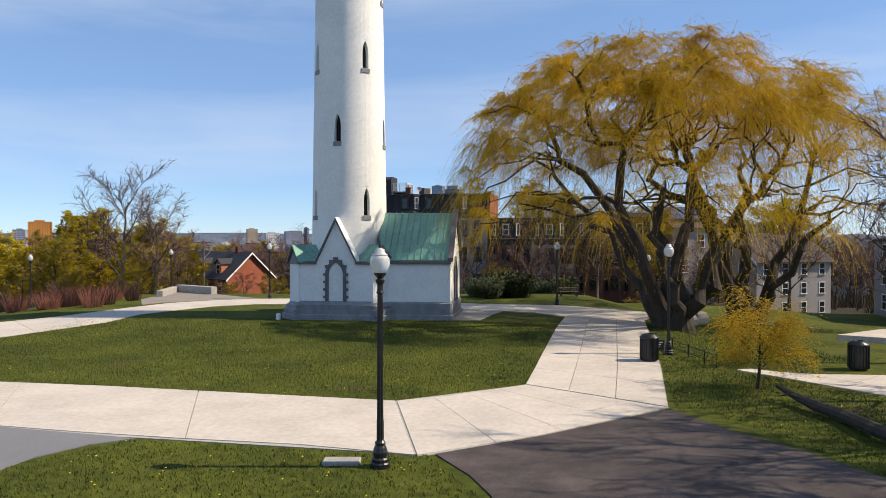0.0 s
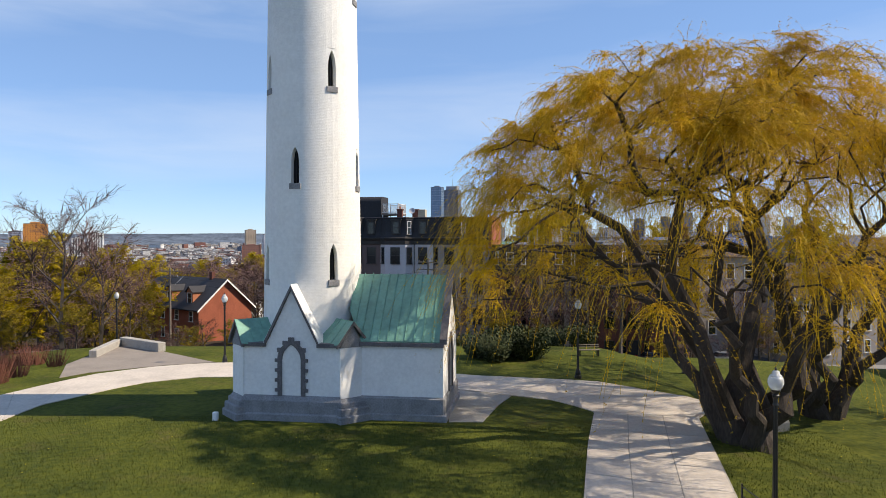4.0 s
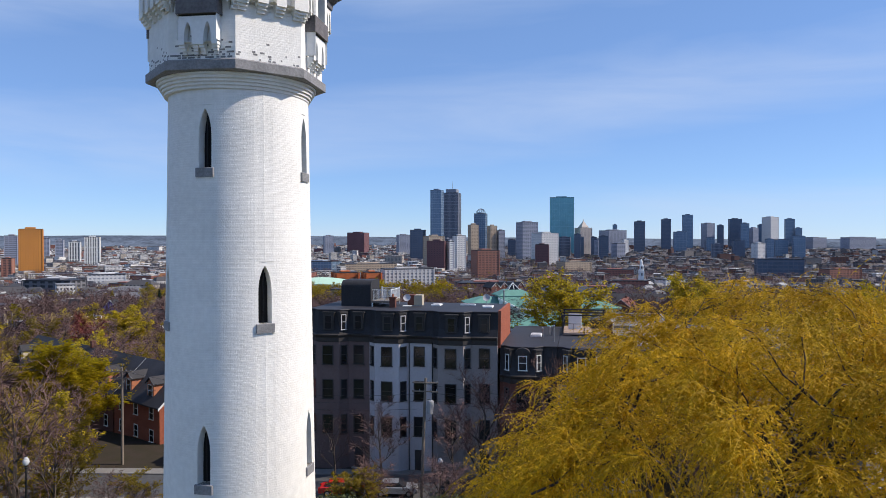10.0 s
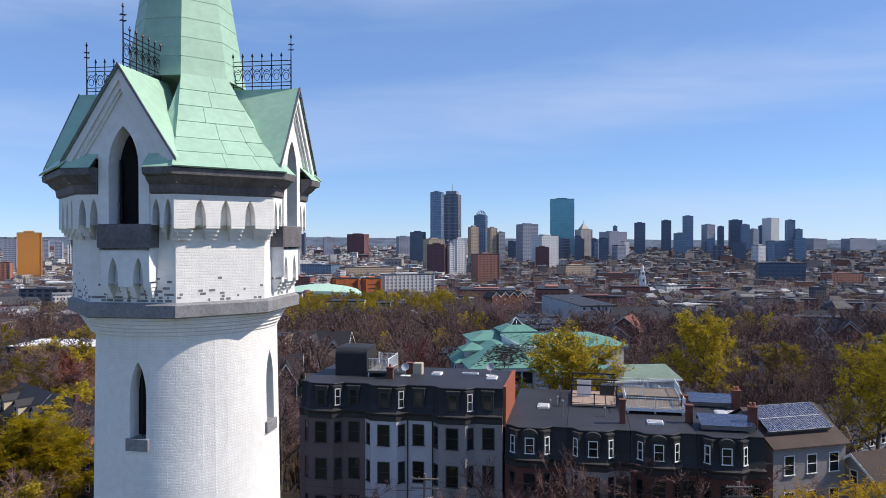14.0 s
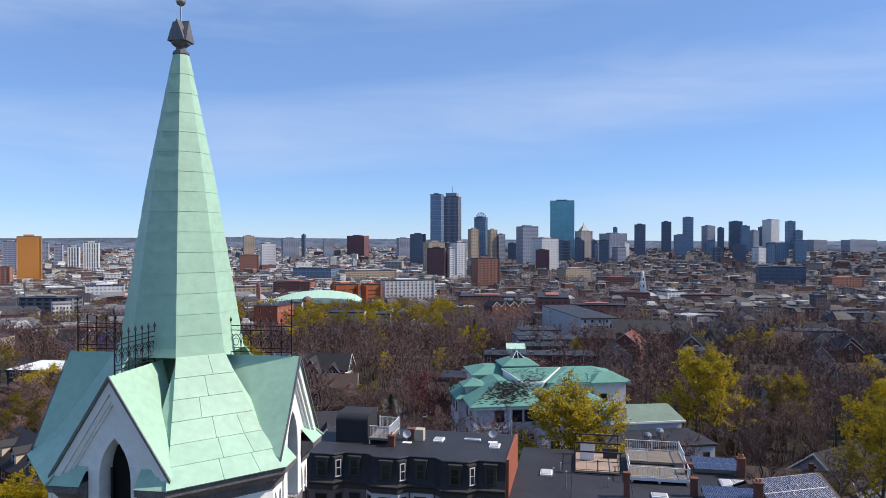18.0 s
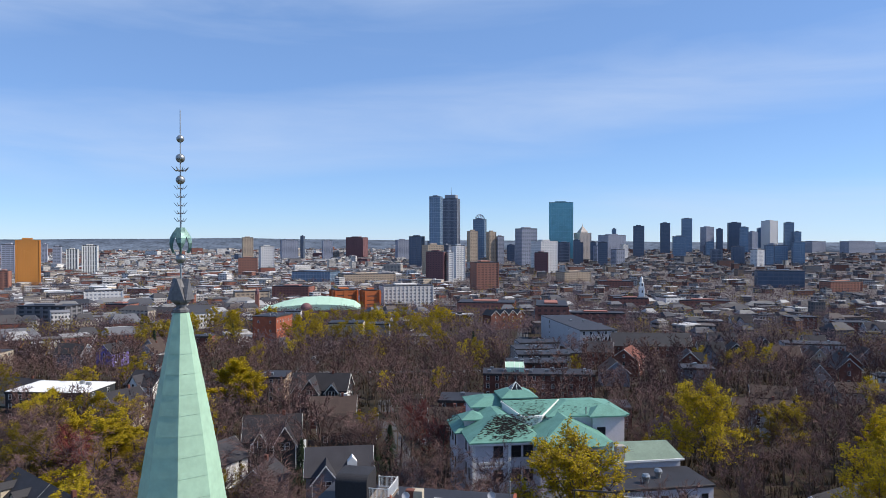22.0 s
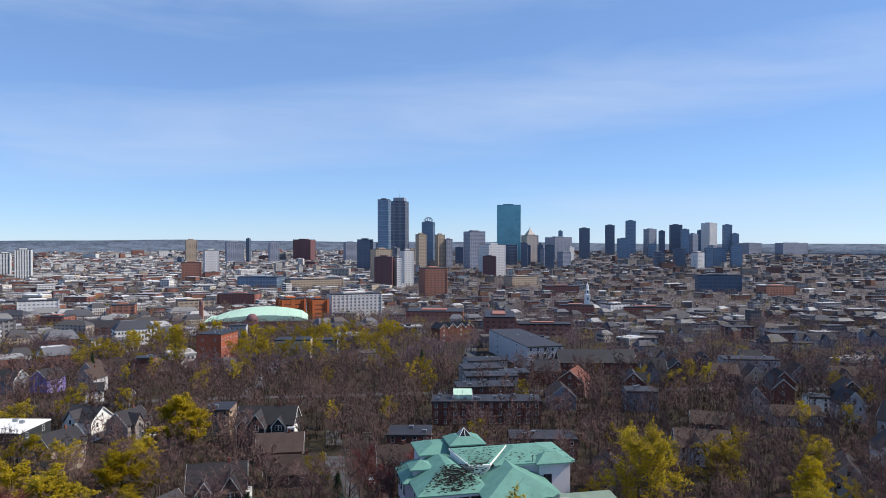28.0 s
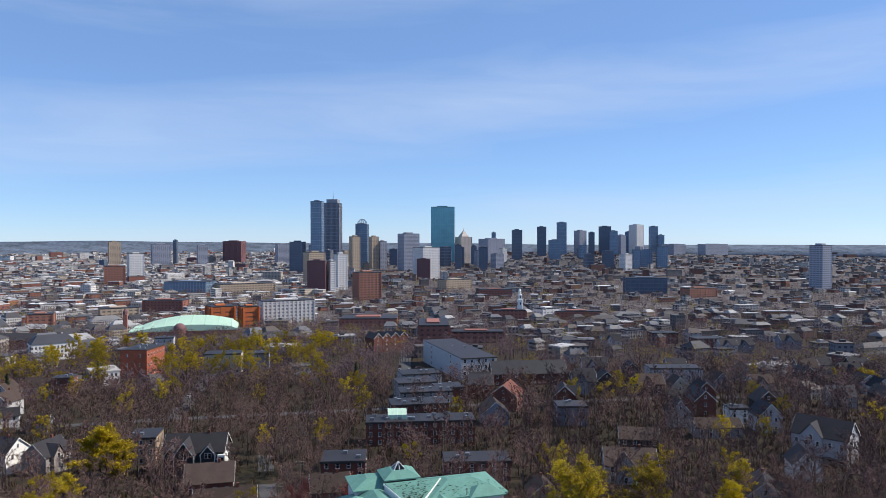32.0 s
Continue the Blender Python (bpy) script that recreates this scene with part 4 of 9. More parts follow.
def base_house():
    """The octagonal base with its gables, and the wing with the copper roof."""
    H, c = 3.45, 2.5  # half-width across the flats, half-length of a main side
    ring = lambda h, k, z: [(-k, -h, z), (k, -h, z), (h, -k, z), (h, k, z), (k, h, z), (-k, h, z), (-h, k, z), (-h, -k, z)]
    part("plinth", Shape().loft([ring(H + 0.28, c + 0.2, -0.3), ring(H + 0.28, c + 0.2, 0.32), ring(H + 0.2, c + 0.14, 0.4), ring(H + 0.2, c + 0.14, 1.0), ring(H + 0.02, c + 0.02, 1.26)]), grey_stone, tower, "grey granite plinth")
    body = Shape()
    body.loft([ring(H, c, 1.2), ring(H, c, 3.9)])
    for k in (0, 2):
        m = Matrix.Rotation(radians(90 * k), 4, "Z")
        q = [(-1.32, -H, 3.88), (1.32, -H, 3.88), (0, -H, 6.62), (-1.32, -1.5, 3.88), (1.32, -1.5, 3.88), (0, -1.5, 6.62)]
        body.add([tuple(m @ Vector(p)) for p in q], [(0, 1, 2), (0, 2, 5, 3), (1, 4, 5, 2)])
    part("base_wall", body, white_stucco, tower, "white painted masonry base")
    # blind pointed doorway with a toothed dark surround on the front
    sur = Shape()
    o, i = arch(0.72, 2.85, 1.9, 6), arch(0.5, 2.6, 1.8, 6)
    for a, b, p, q in zip(o, o[1:], i, i[1:]):
        f = [(a[0], a[1]), (b[0], b[1]), (q[0], q[1]), (p[0], p[1])]
        v = [(x, -H - 0.09, z + 1.24) for x, z in f] + [(x, -H + 0.02, z + 1.24) for x, z in f]
        sur.add(v, [(0, 1, 2, 3), (0, 4, 5, 1), (2, 6, 7, 3), (1, 5, 6, 2), (3, 7, 4, 0)])
    for z in (1.45, 1.95, 2.45, 2.95):
        for sx in (-1, 1):
            x0, x1 = sorted((sx * 0.62, sx * 0.86))
            sur.box(x0, x1, -H - 0.1, -H + 0.02, z, z + 0.17)
    for x, z in ((-0.62, 3.45), (0.62, 3.45), (-0.33, 3.8), (0.33, 3.8)):
        sur.box(x - 0.12, x + 0.12, -H - 0.1, -H + 0.02, z, z + 0.22)
    sur.box(-0.15, 0.15, -H - 0.11, -H + 0.02, 3.95, 4.2)
    part("door_surround", sur, dark_stone, tower, "toothed dark stone surround")
    part("blind_door", Shape().add([(x * 0.98, -H - 0.012, z * 0.99 + 1.25) for x, z in i], [tuple(range(len(i)))]), white_stucco, tower)
    # dark coping along the eaves and up the gables
    cop = Shape()

    def bar(a, b, w, h, out):
        """A coping bar between two points of the front, w deep and h high."""
        (x0, z0), (x1, z1) = a, b
        v = []
        for y in (-H - out, -H + w):
            v += [(x0, y, z0), (x1, y, z1), (x1, y, z1 + h), (x0, y, z0 + h)]
        return v, [(0, 1, 2, 3), (7, 6, 5, 4), (3, 2, 6, 7), (4, 5, 1, 0), (0, 3, 7, 4), (1, 5, 6, 2)]
    bars = [((-c - 0.08, 3.72), (-1.34, 3.72), 0.3, 0.2, 0.14), ((1.34, 3.72), (c + 0.08, 3.72), 0.3, 0.2, 0.14),
            ((-1.42, 3.76), (0.0, 6.62), 0.5, 0.22, 0.16), ((0.0, 6.62), (1.42, 3.76), 0.5, 0.22, 0.16)]
    for k in range(4):
        m = Matrix.Rotation(radians(90 * k), 4, "Z")
        for b in bars:
            if k == 1 or k == 3 and b[0][0] * b[1][0] == 0:
                continue
            v, f = bar(*b)
            cop.add([tuple(m @ Vector(p)) for p in v], f)
    part("coping", cop, dark_stone, tower, "dark stone coping")
    # sunlit weathering on the gable slopes
    for k in (0, 2):
        m = Matrix.Rotation(radians(90 * k), 4, "Z")
        for sx in (-1, 1):
            q = [(0, -H - 0.12, 6.87), (sx * 1.46, -H - 0.12, 3.95), (sx * 1.46, -1.6, 3.95), (0, -1.6, 6.87)]
            q2 = [(x, y, z - 0.12) for x, y, z in q]
            part("gable_weathering", Shape().add([tuple(m @ Vector(p)) for p in q + q2], [(0, 1, 2, 3), (0, 4, 5, 1), (1, 5, 6, 2), (4, 7, 6, 5)]), white_stucco, tower)
    # corner gablets with ribbed copper roofs
    d = (H + c) / math.sqrt(2) + 0.1  # distance to the face of the corner pier
    hw = 0.69
    gab, roofs, edge = Shape(), [], Shape()
    gab.add([(-hw - 0.05, -d - 0.02, 3.7), (hw + 0.05, -d - 0.02, 3.7), (0.0, -d - 0.02, 4.82), (-hw - 0.05, -1.6, 3.7), (hw + 0.05, -1.6, 3.7), (0, -1.6, 4.82)], [(0, 1, 2), (0, 2, 5, 3), (1, 4, 5, 2)])
    for sx in (-1, 1):
        v = [(0, -d - 0.14, 4.98), (sx * (hw + 0.24), -d - 0.14, 3.84), (sx * (hw + 0.5), -1.6, 3.84), (0, -1.6, 4.98)]
        r = Shape().add(v + [(x, y, z + 0.05) for x, y, z in v], [(0, 1, 2, 3), (7, 6, 5, 4), (0, 4, 5, 1), (1, 5, 6, 2), (2, 6, 7, 3)])
        for q in range(5):
            f = q / 4
            y = -d - 0.15 + f * (d - 1.7)
            r.tube((0, y, 5.04), (sx * (hw + 0.24 + 0.24 * f), y, 3.9), 0.022, 0.022, 4)
        roofs.append(r)
        edge.add([(0, -d - 0.17, 5.03), (sx * (hw + 0.28), -d - 0.17, 3.84), (sx * (hw + 0.24), -d - 0.17, 3.7), (0, -d - 0.17, 4.84), (0, -d - 0.02, 5.03), (sx * (hw + 0.28), -d - 0.02, 3.84), (sx * (hw + 0.24), -d, 3.7), (0, -d, 4.84)],
                 [(0, 1, 2, 3), (0, 4, 5, 1), (1, 5, 6, 2), (3, 2, 6, 7)])
    shaft_s = Shape().box(-hw, hw, -d, -d + 0.8, 0.9, 3.75)
    pier = Shape()
    for w, y, z0, z1 in ((hw + 0.28, d + 0.5, -0.3, 0.36), (hw + 0.2, d + 0.4, 0.36, 0.72), (hw + 0.12, d + 0.24, 0.72, 1.0)):
        pier.block(-w, w, -y, -d + 0.4, z0, z1, 0.05)
    mes = gab.mesh("gablet", grey_stone), shaft_s.mesh("corner_pier", white_stucco), edge.mesh("gablet_coping", dark_stone), pier.mesh("pier_base", grey_stone)
    rm = [r.mesh("gablet_roof", copper) for r in roofs]
    for k in range(4):
        m = Matrix.Rotation(radians(45 + 90 * k), 4, "Z")
        for me in (*mes, *rm):
            placed(me.name.split(".")[0], me, tower, m)
    # the wing
    W0, W1, D, EV, RI = 3.0, 7.62, 2.66, 3.85, 7.05
    wing = Shape()
    wing.add([(W0, -D, 0.9), (W1, -D, 0.9), (W1, -D, EV), (W0, -D, EV), (W0, D, 0.9), (W1, D, 0.9), (W1, D, EV), (W0, D, EV)], [(0, 1, 2, 3), (5, 4, 7, 6)])
    put = lambda x, z, dd: (W1 - dd, x, z)
    wback = Shape()
    arched_panel(wing, put, 1.3, 0.9, 4.6, 0.55, 0.9, 3.0, 1.9, 0.5, wback)
    for sx in (-1, 1):
        wing.add([(W1, sx * 1.3, 0.9), (W1, sx * D, 0.9), (W1, sx * D, EV), (W1, sx * 1.3, EV)], [(0, 1, 2, 3) if sx > 0 else (3, 2, 1, 0)])
        wing.add([(W1, sx * 1.3, EV), (W1, sx * D, EV), (W1, sx * 1.3, 5.66)], [(0, 1, 2) if sx > 0 else (2, 1, 0)])
    wing.add([(W1, -1.3, 4.6), (W1, 1.3, 4.6), (W1, 1.3, 5.66), (W1, 0, RI), (W1, -1.3, 5.66)], [(0, 1, 2, 3, 4)])
    wing_part = part("wing_wall", wing, white_stucco, tower, "white gabled wing with a pointed doorway")
    part("doorway", wback, shade_backing, wing_part, "recessed doorway with a near-black backing for inner shade")
    pl = Shape()
    pl.block(W0, W1 + 0.2, -D - 0.2, D + 0.2, -0.3, 0.35, 0.05)
    pl.block(W0, W1 + 0.1, -D - 0.12, D + 0.12, 0.35, 1.2, 0.1)
    part("wing_plinth", pl, grey_stone, tower)
    for sy in (-1, 1):
        roof = Shape()
        a = [(3.4, sy * (D + 0.1), EV + 0.1), (W1 - 0.12, sy * (D + 0.1), EV + 0.1), (W1 - 0.12, 0, RI + 0.1), (2.3, 0, RI + 0.1)]
        roof.add(a + [(x, y, z + 0.05) for x, y, z in a], [(0, 1, 2, 3), (7, 6, 5, 4), (0, 4, 5, 1), (1, 5, 6, 2)])
        r = part("wing_roof", roof, copper, tower, "green standing-seam copper roof")
        n = 11
        for i in range(n):
            x0, x1 = 2.5 + (W1 - 0.14 - 2.5) * i / n, 2.5 + (W1 - 0.14 - 2.5) * (i + 1) / n
            q = []
            for x in (x0 + 0.008, x1 - 0.008):
                cut = max(0.0, 3.4 - x) * 0.5  # the panels beside the gablet start higher
                q += [(x, sy * (D + 0.13) * (1 - cut), EV + 0.13 + (RI - EV) * cut), (x, sy * 0.02, RI + 0.17)]
            v = [q[0], q[2], q[3], q[1]]
            v2 = [(x, y, z + 0.03) for x, y, z in v]
            sh = Shape().add(v + v2, [(4, 5, 6, 7), (0, 1, 5, 4), (1, 2, 6, 5), (3, 0, 4, 7)])
            cut = max(0.0, 3.4 - x0) * 0.5
            ey, ez = sy * (D + 0.13) * (1 - cut), EV + (RI - EV) * cut
            sh.add([(x0 - 0.018, ey, ez + 0.15), (x0 + 0.018, ey, ez + 0.15), (x0 + 0.018, 0, RI + 0.2), (x0 - 0.018, 0, RI + 0.2),
                    (x0 - 0.018, ey, ez + 0.23), (x0 + 0.018, ey, ez + 0.23), (x0 + 0.018, 0, RI + 0.28), (x0 - 0.018, 0, RI + 0.28)],
                   [(4, 5, 6, 7), (0, 1, 5, 4), (1, 2, 6, 5), (3, 0, 4, 7)])
            part("roof_panel", sh, copper, r)
        g = Shape().block(3.3, W1 + 0.05, min(sy * (D + 0.02), sy * (D + 0.16)), max(sy * (D + 0.02), sy * (D + 0.16)), EV - 0.12, EV + 0.1, 0.03)
        part("eave_moulding", g, dark_stone, tower)
        e = Shape()
        v = [(W1 - 0.16, sy * (D + 0.2), EV + 0.05), (W1 + 0.2, sy * (D + 0.2), EV + 0.05), (W1 + 0.2, 0, RI + 0.2), (W1 - 0.16, 0, RI + 0.2)]
        v2 = [(x, y, z + 0.26) for x, y, z in v]
        e.add(v + v2, [(4, 5, 6, 7), (0, 1, 5, 4), (1, 2, 6, 5), (3, 0, 4, 7), (3, 2, 1, 0)])
        part("verge_coping", e, dark_stone, tower, "dark slate-coloured verge")
    # blind surround at the wing's gable end
    so = Shape()
    o, i2 = arch(0.78, 3.3, 2.0, 6), arch(0.56, 3.02, 1.9, 6)
    for a, b, p, q in zip(o, o[1:], i2, i2[1:]):
        f = [(a[0], a[1]), (b[0], b[1]), (q[0], q[1]), (p[0], p[1])]
        v = [(W1 + 0.08, x, z + 0.9) for x, z in f] + [(W1 - 0.02, x, z + 0.9) for x, z in f]
        so.add(v, [(0, 1, 2, 3), (0, 4, 5, 1), (2, 6, 7, 3), (1, 5, 6, 2), (3, 7, 4, 0)])
    part("door_surround", so, dark_stone, tower)
    part("bollard", Shape().block(-3.95, -3.7, -4.1, -3.85, -0.1, 0.42, 0.03), white_stucco, tower)


base_house()

# ---- things in the park ----
def make_lamp(m):
    t = thing("street_lamp", m, "black cast-iron park lamp post with a clear acorn globe", "street lamp", "park lamps")
    s = Shape()
    s.turned([(0.24, 0), (0.24, 0.1), (0.21, 0.13), (0.21, 0.2), (0.17, 0.24), (0.18, 0.36), (0.15, 0.46), (0.12, 0.52), (0.13, 0.58), (0.085, 0.64)], 12)
    part("base", s, black_paint, t)
    s = Shape()
    s.loft([[(r * (1.0 if i % 2 else 0.84) * math.cos(math.pi * i / 10), r * (1.0 if i % 2 else 0.84) * math.sin(math.pi * i / 10), z) for i in range(20)] for r, z in ((0.088, 0.62), (0.086, 1.1), (0.078, 1.14), (0.072, 2.5), (0.064, 4.1))])
    part("pole", s, black_paint, t)
    s = Shape()
    s.turned([(0.06, 4.08), (0.09, 4.12), (0.07, 4.18), (0.065, 4.3), (0.1, 4.36), (0.11, 4.42), (0.07, 4.46), (0.14, 4.54), (0.15, 4.58), (0.1, 4.6)], 12)
    part("capital", s, black_paint, t)
    s = Shape()
    s.turned([(0.13, 4.58), (0.2, 4.68), (0.235, 4.8), (0.225, 4.92), (0.17, 5.0)], 16)
    part("globe", s, glass_lamp, t, "clear ribbed acorn globe", smooth=True)
    s = Shape()
    s.turned([(0.175, 4.99), (0.185, 5.02), (0.12, 5.06), (0.11, 5.14), (0.05, 5.17)], 14)
    part("hood", s, glass_lamp, t, smooth=True)
    s = Shape()
    s.turned([(0.05, 5.16), (0.03, 5.2), (0.05, 5.23), (0.012, 5.26), (0.008, 5.34)], 8)
    part("finial", s, black_paint, t)
    s = Shape()
    s.turned([(0.02, 4.58), (0.035, 4.64), (0.035, 4.8), (0.015, 4.84)], 8)
    part("bulb_holder", s, white_trim, t)
    return t


lamp0 = make_lamp(pose(0.4, 10.4, 0.0))
for x, y, dz in ((12.4, 26.8, 0), (11.2, 52.0, 0), (-13.9, 57.9, -0.1), (-27.5, 70.0, 0), (-38.0, 62.0, 0.0), (2.0, 85.0, 0.0), (-14.0, 85.6, 0.0), (21, 60, 0)):
    copy_thing(lamp0, pose(x, y, terrain(x, y) + dz, 0, 0, 20))


def make_bin(m):
    t = thing("trash_bin", m, "black ribbed steel park trash bin with a domed lid", "trash bin", "park bins")
    s = Shape()
    s.turned([(0.36, 0.04), (0.38, 0.1), (0.38, 0.95), (0.36, 1.0)], 20)
    part("drum", s, black_paint, t)
    rib = Shape().box(-0.018, 0.018, -0.405, -0.38, 0.06, 0.98).mesh("rib", black_paint)
    for k in range(20):
        placed("rib", rib, t, Matrix.Rotation(2 * math.pi * k / 20, 4, "Z"))
    s = Shape()
    s.turned([(0.41, 0.98), (0.42, 1.03), (0.4, 1.06), (0.3, 1.15), (0.19, 1.19), (0.18, 1.16), (0.14, 1.12)], 20)
    part("lid", s, black_paint, t, "domed lid with a round hole")
    s = Shape().turned([(0.33, 0.0), (0.33, 0.05)], 16)
    part("foot", s, black_paint, t)
    return t


bin0 = make_bin(pose(10.95, 24.9, 0.045))
copy_thing(bin0, pose(19.0, 22.9, terrain(19, 22.9) + 0.03))

s = Shape().block(-0.45, 0.45, -0.22, 0.22, -0.05, 0.1, 0.03)
solid("ground_plaque", s, concrete_old, "small flat stone plaque set in the grass by the lamp", "plaque", pose(-0.55, 10.65, 0.0))

fence = thing("low_fence", pose(0, 0, 0), "low black metal rail fence beside the walk", "fence")
fp = [(12.75, 30.0), (12.9, 27.8), (13.05, 26.0), (13.2, 24.4), (13.3, 23.3)]
for x, y in fp:
    part("post", Shape().block(x - 0.03, x + 0.03, y - 0.03, y + 0.03, -0.1, 0.62, 0.01), black_paint, fence)
for a, b in zip(fp, fp[1:]):
    for z in (0.2, 0.52):
        part("rail", Shape().tube((*a, z), (*b, z), 0.02, 0.02, 6), black_paint, fence)
sign = thing("park_sign", pose(11.75, 26.2, 0.03, 0, 0, 8), "small dark rules sign standing by the bin", "sign")
part("panel", Shape().block(-0.28, 0.28, -0.02, 0.02, 0.25, 0.75, 0.01), black_paint, sign)
for x in (-0.22, 0.22):
    part("leg", Shape().box(x - 0.02, x + 0.02, -0.015, 0.015, 0, 0.26), black_paint, sign)
for k in range(3):
    part("text_line", Shape().box(-0.2, 0.2 - 0.08 * k, -0.027, -0.02, 0.62 - 0.1 * k, 0.65 - 0.1 * k), white_trim, sign)

# fallen branch on the grass
rng = random.Random(3)
log = Shape()
log.path([(13.0, 17.3, 0.5), (13.3, 16.6, 0.3), (13.35, 15.6, 0.25), (13.6, 14.2, 0.22), (13.5, 12.6, 0.26), (13.9, 10.8, 0.2)], [0.06, 0.13, 0.17, 0.19, 0.2, 0.21], 9)
log.path([(13.3, 16.4, 0.3), (12.9, 16.2, 0.45), (12.6, 16.4, 0.35)], [0.06, 0.04, 0.015], 5)
log.path([(13.6, 14.2, 0.25), (14.2, 14.6, 0.4), (14.7, 15.3, 0.2)], [0.06, 0.04, 0.015], 5)
solid("fallen_log", log, bark, "dark fallen tree limb lying on the grass", "log")
for x, y, s0 in ((17.2, 39.0, 1.0), (18.4, 39.8, 0.8)):
    b = Shape()
    b.loft([[(x + s0 * math.cos(k * 1.05 + 0.3) * r, y + 0.7 * s0 * math.sin(k * 1.05 + 0.3) * r, z) for k in range(6)] for r, z in ((1.0, -0.1), (1.05, 0.3), (0.85, 0.6), (0.5, 0.7))])
    solid("boulder", b, concrete_old, "pale flat-topped puddingstone boulder in the grass", "boulder", group="park boulders")
bench = thing("park_bench", pose(13.8, 61.0, terrain(13.8, 61), 0, 0, 5), "plain wooden park bench at the lawn's edge", "bench")
for z, y in ((0.45, 0.0), (0.45, 0.15), (0.45, 0.3), (0.65, 0.4), (0.8, 0.43)):
    part("slat", Shape().block(-0.9, 0.9, y - 0.055, y + 0.055, z - 0.025, z + 0.025, 0.01), wood_pole, bench)
for x in (-0.75, 0.75):
    part("leg", Shape().box(x - 0.04, x + 0.04, -0.04, 0.45, -0.05, 0.43), black_paint, bench)
    part("back_post", Shape().box(x - 0.03, x + 0.03, 0.44, 0.49, 0.43, 0.88), black_paint, bench)

# short grass and dandelions near the camera's start
def lawn():
    rng = np.random.default_rng(4)
    n = 150000
    x = rng.uniform(-22, 20, n)
    y = rng.uniform(6.0, 42, n) 
    y = 6.0 + (y - 6.0) ** 1.3 / 36 ** 0.3
    paved = lambda x, y: ((y > 11.1 + np.where(x < 1.3, -(x - 1.3) * 0.21, (x - 1.3) * 0.62)) & (y < np.where(x < 0.3, 17.2 - (x - 0.3) * 0.205, 17.2 + (x - 0.3) * 0.55)) & (x < 9)) \
        | ((x > 4.9 + (y - 19.7) * 0.235) & (x < 9.3 + (y - 16.3) * 0.245) & (y > 15)) | ((x > 1.4 + (11.5 - y) * 0.4) & (x < 11.2 + (12 - y) * 0.3) & (y < 16)) | ((x < -6.2 + (y - 13) * 0.8) & (y < 14.5)) \
        | ((y > 18 - (x - 13.9) * 0.0) & (y < 24.3) & (x > 9) & (y > 22.2 - (x - 13.9) * 1.5) & (y < 24.4 - (x - 14.8) * 0.3 + 10 * (x > 16))) | (np.hypot(x - TX, y - TY) < 5.4) | ((y > 40) & (x > 2))
    keep = ~paved(x, y)
    x, y = x[keep], y[keep]
    n = len(x)
    h = rng.uniform(0.03, 0.1, n)
    a = rng.uniform(0, math.pi, n)
    w = 0.015
    dx, dy = np.cos(a) * w, np.sin(a) * w
    lean = rng.normal(0, 0.03, (n, 2))
    v = np.empty((n, 3, 3))
    v[:, 0] = np.stack([x - dx, y - dy, np.zeros(n)], 1)
    v[:, 1] = np.stack([x + dx, y + dy, np.zeros(n)], 1)
    v[:, 2] = np.stack([x + lean[:, 0], y + lean[:, 1], h], 1)
    me = bpy.data.meshes.new("grass")
    me.from_pydata(v.reshape(-1, 3).tolist(), [], np.arange(3 * n).reshape(n, 3).tolist())
    me.materials.append(blade_mat)
    tagged(new("grass", me), "short green spring grass blades over the lawn", "grass", kind="stuff")
    s = Shape()
    for i in range(420):
        k = rng.integers(n)
        if y[k] < 24 or rng.random() < 0.2:
            px, py = x[k], y[k]
            r = rng.uniform(0.015, 0.03)
            s.add([(px + r * math.cos(q * 1.047), py + r * math.sin(q * 1.047), 0.09) for q in range(6)] + [(px, py, 0.11)], [(q, (q + 1) % 6, 6) for q in range(6)])
    solid("dandelions", s, dandelion, "scattered yellow dandelion flowers in the grass", "flowers", kind="stuff")


lawn()

# ---- trees ----
def limb(rng, p, d, length, bend, lift, n):
    """A wandering line of n steps from p along d."""
    pts = [p.copy()]
    d = d.normalized()
    for _ in range(n):
        d = (d + Vector((rng.uniform(-1, 1), rng.uniform(-1, 1), rng.uniform(-1, 1))) * bend + Vector((0, 0, lift))).normalized()
        pts.append(pts[-1] + d * length / n)
    return pts


def spread(rng, d, angle):
    """A direction turned away from d by about angle degrees."""
    o = d.orthogonal().normalized()
    o.rotate(Matrix.Rotation(rng.uniform(0, 2 * math.pi), 3, d.normalized()))
    a = radians(angle)
    return (d.normalized() * math.cos(a) + o * math.sin(a)).normalized()


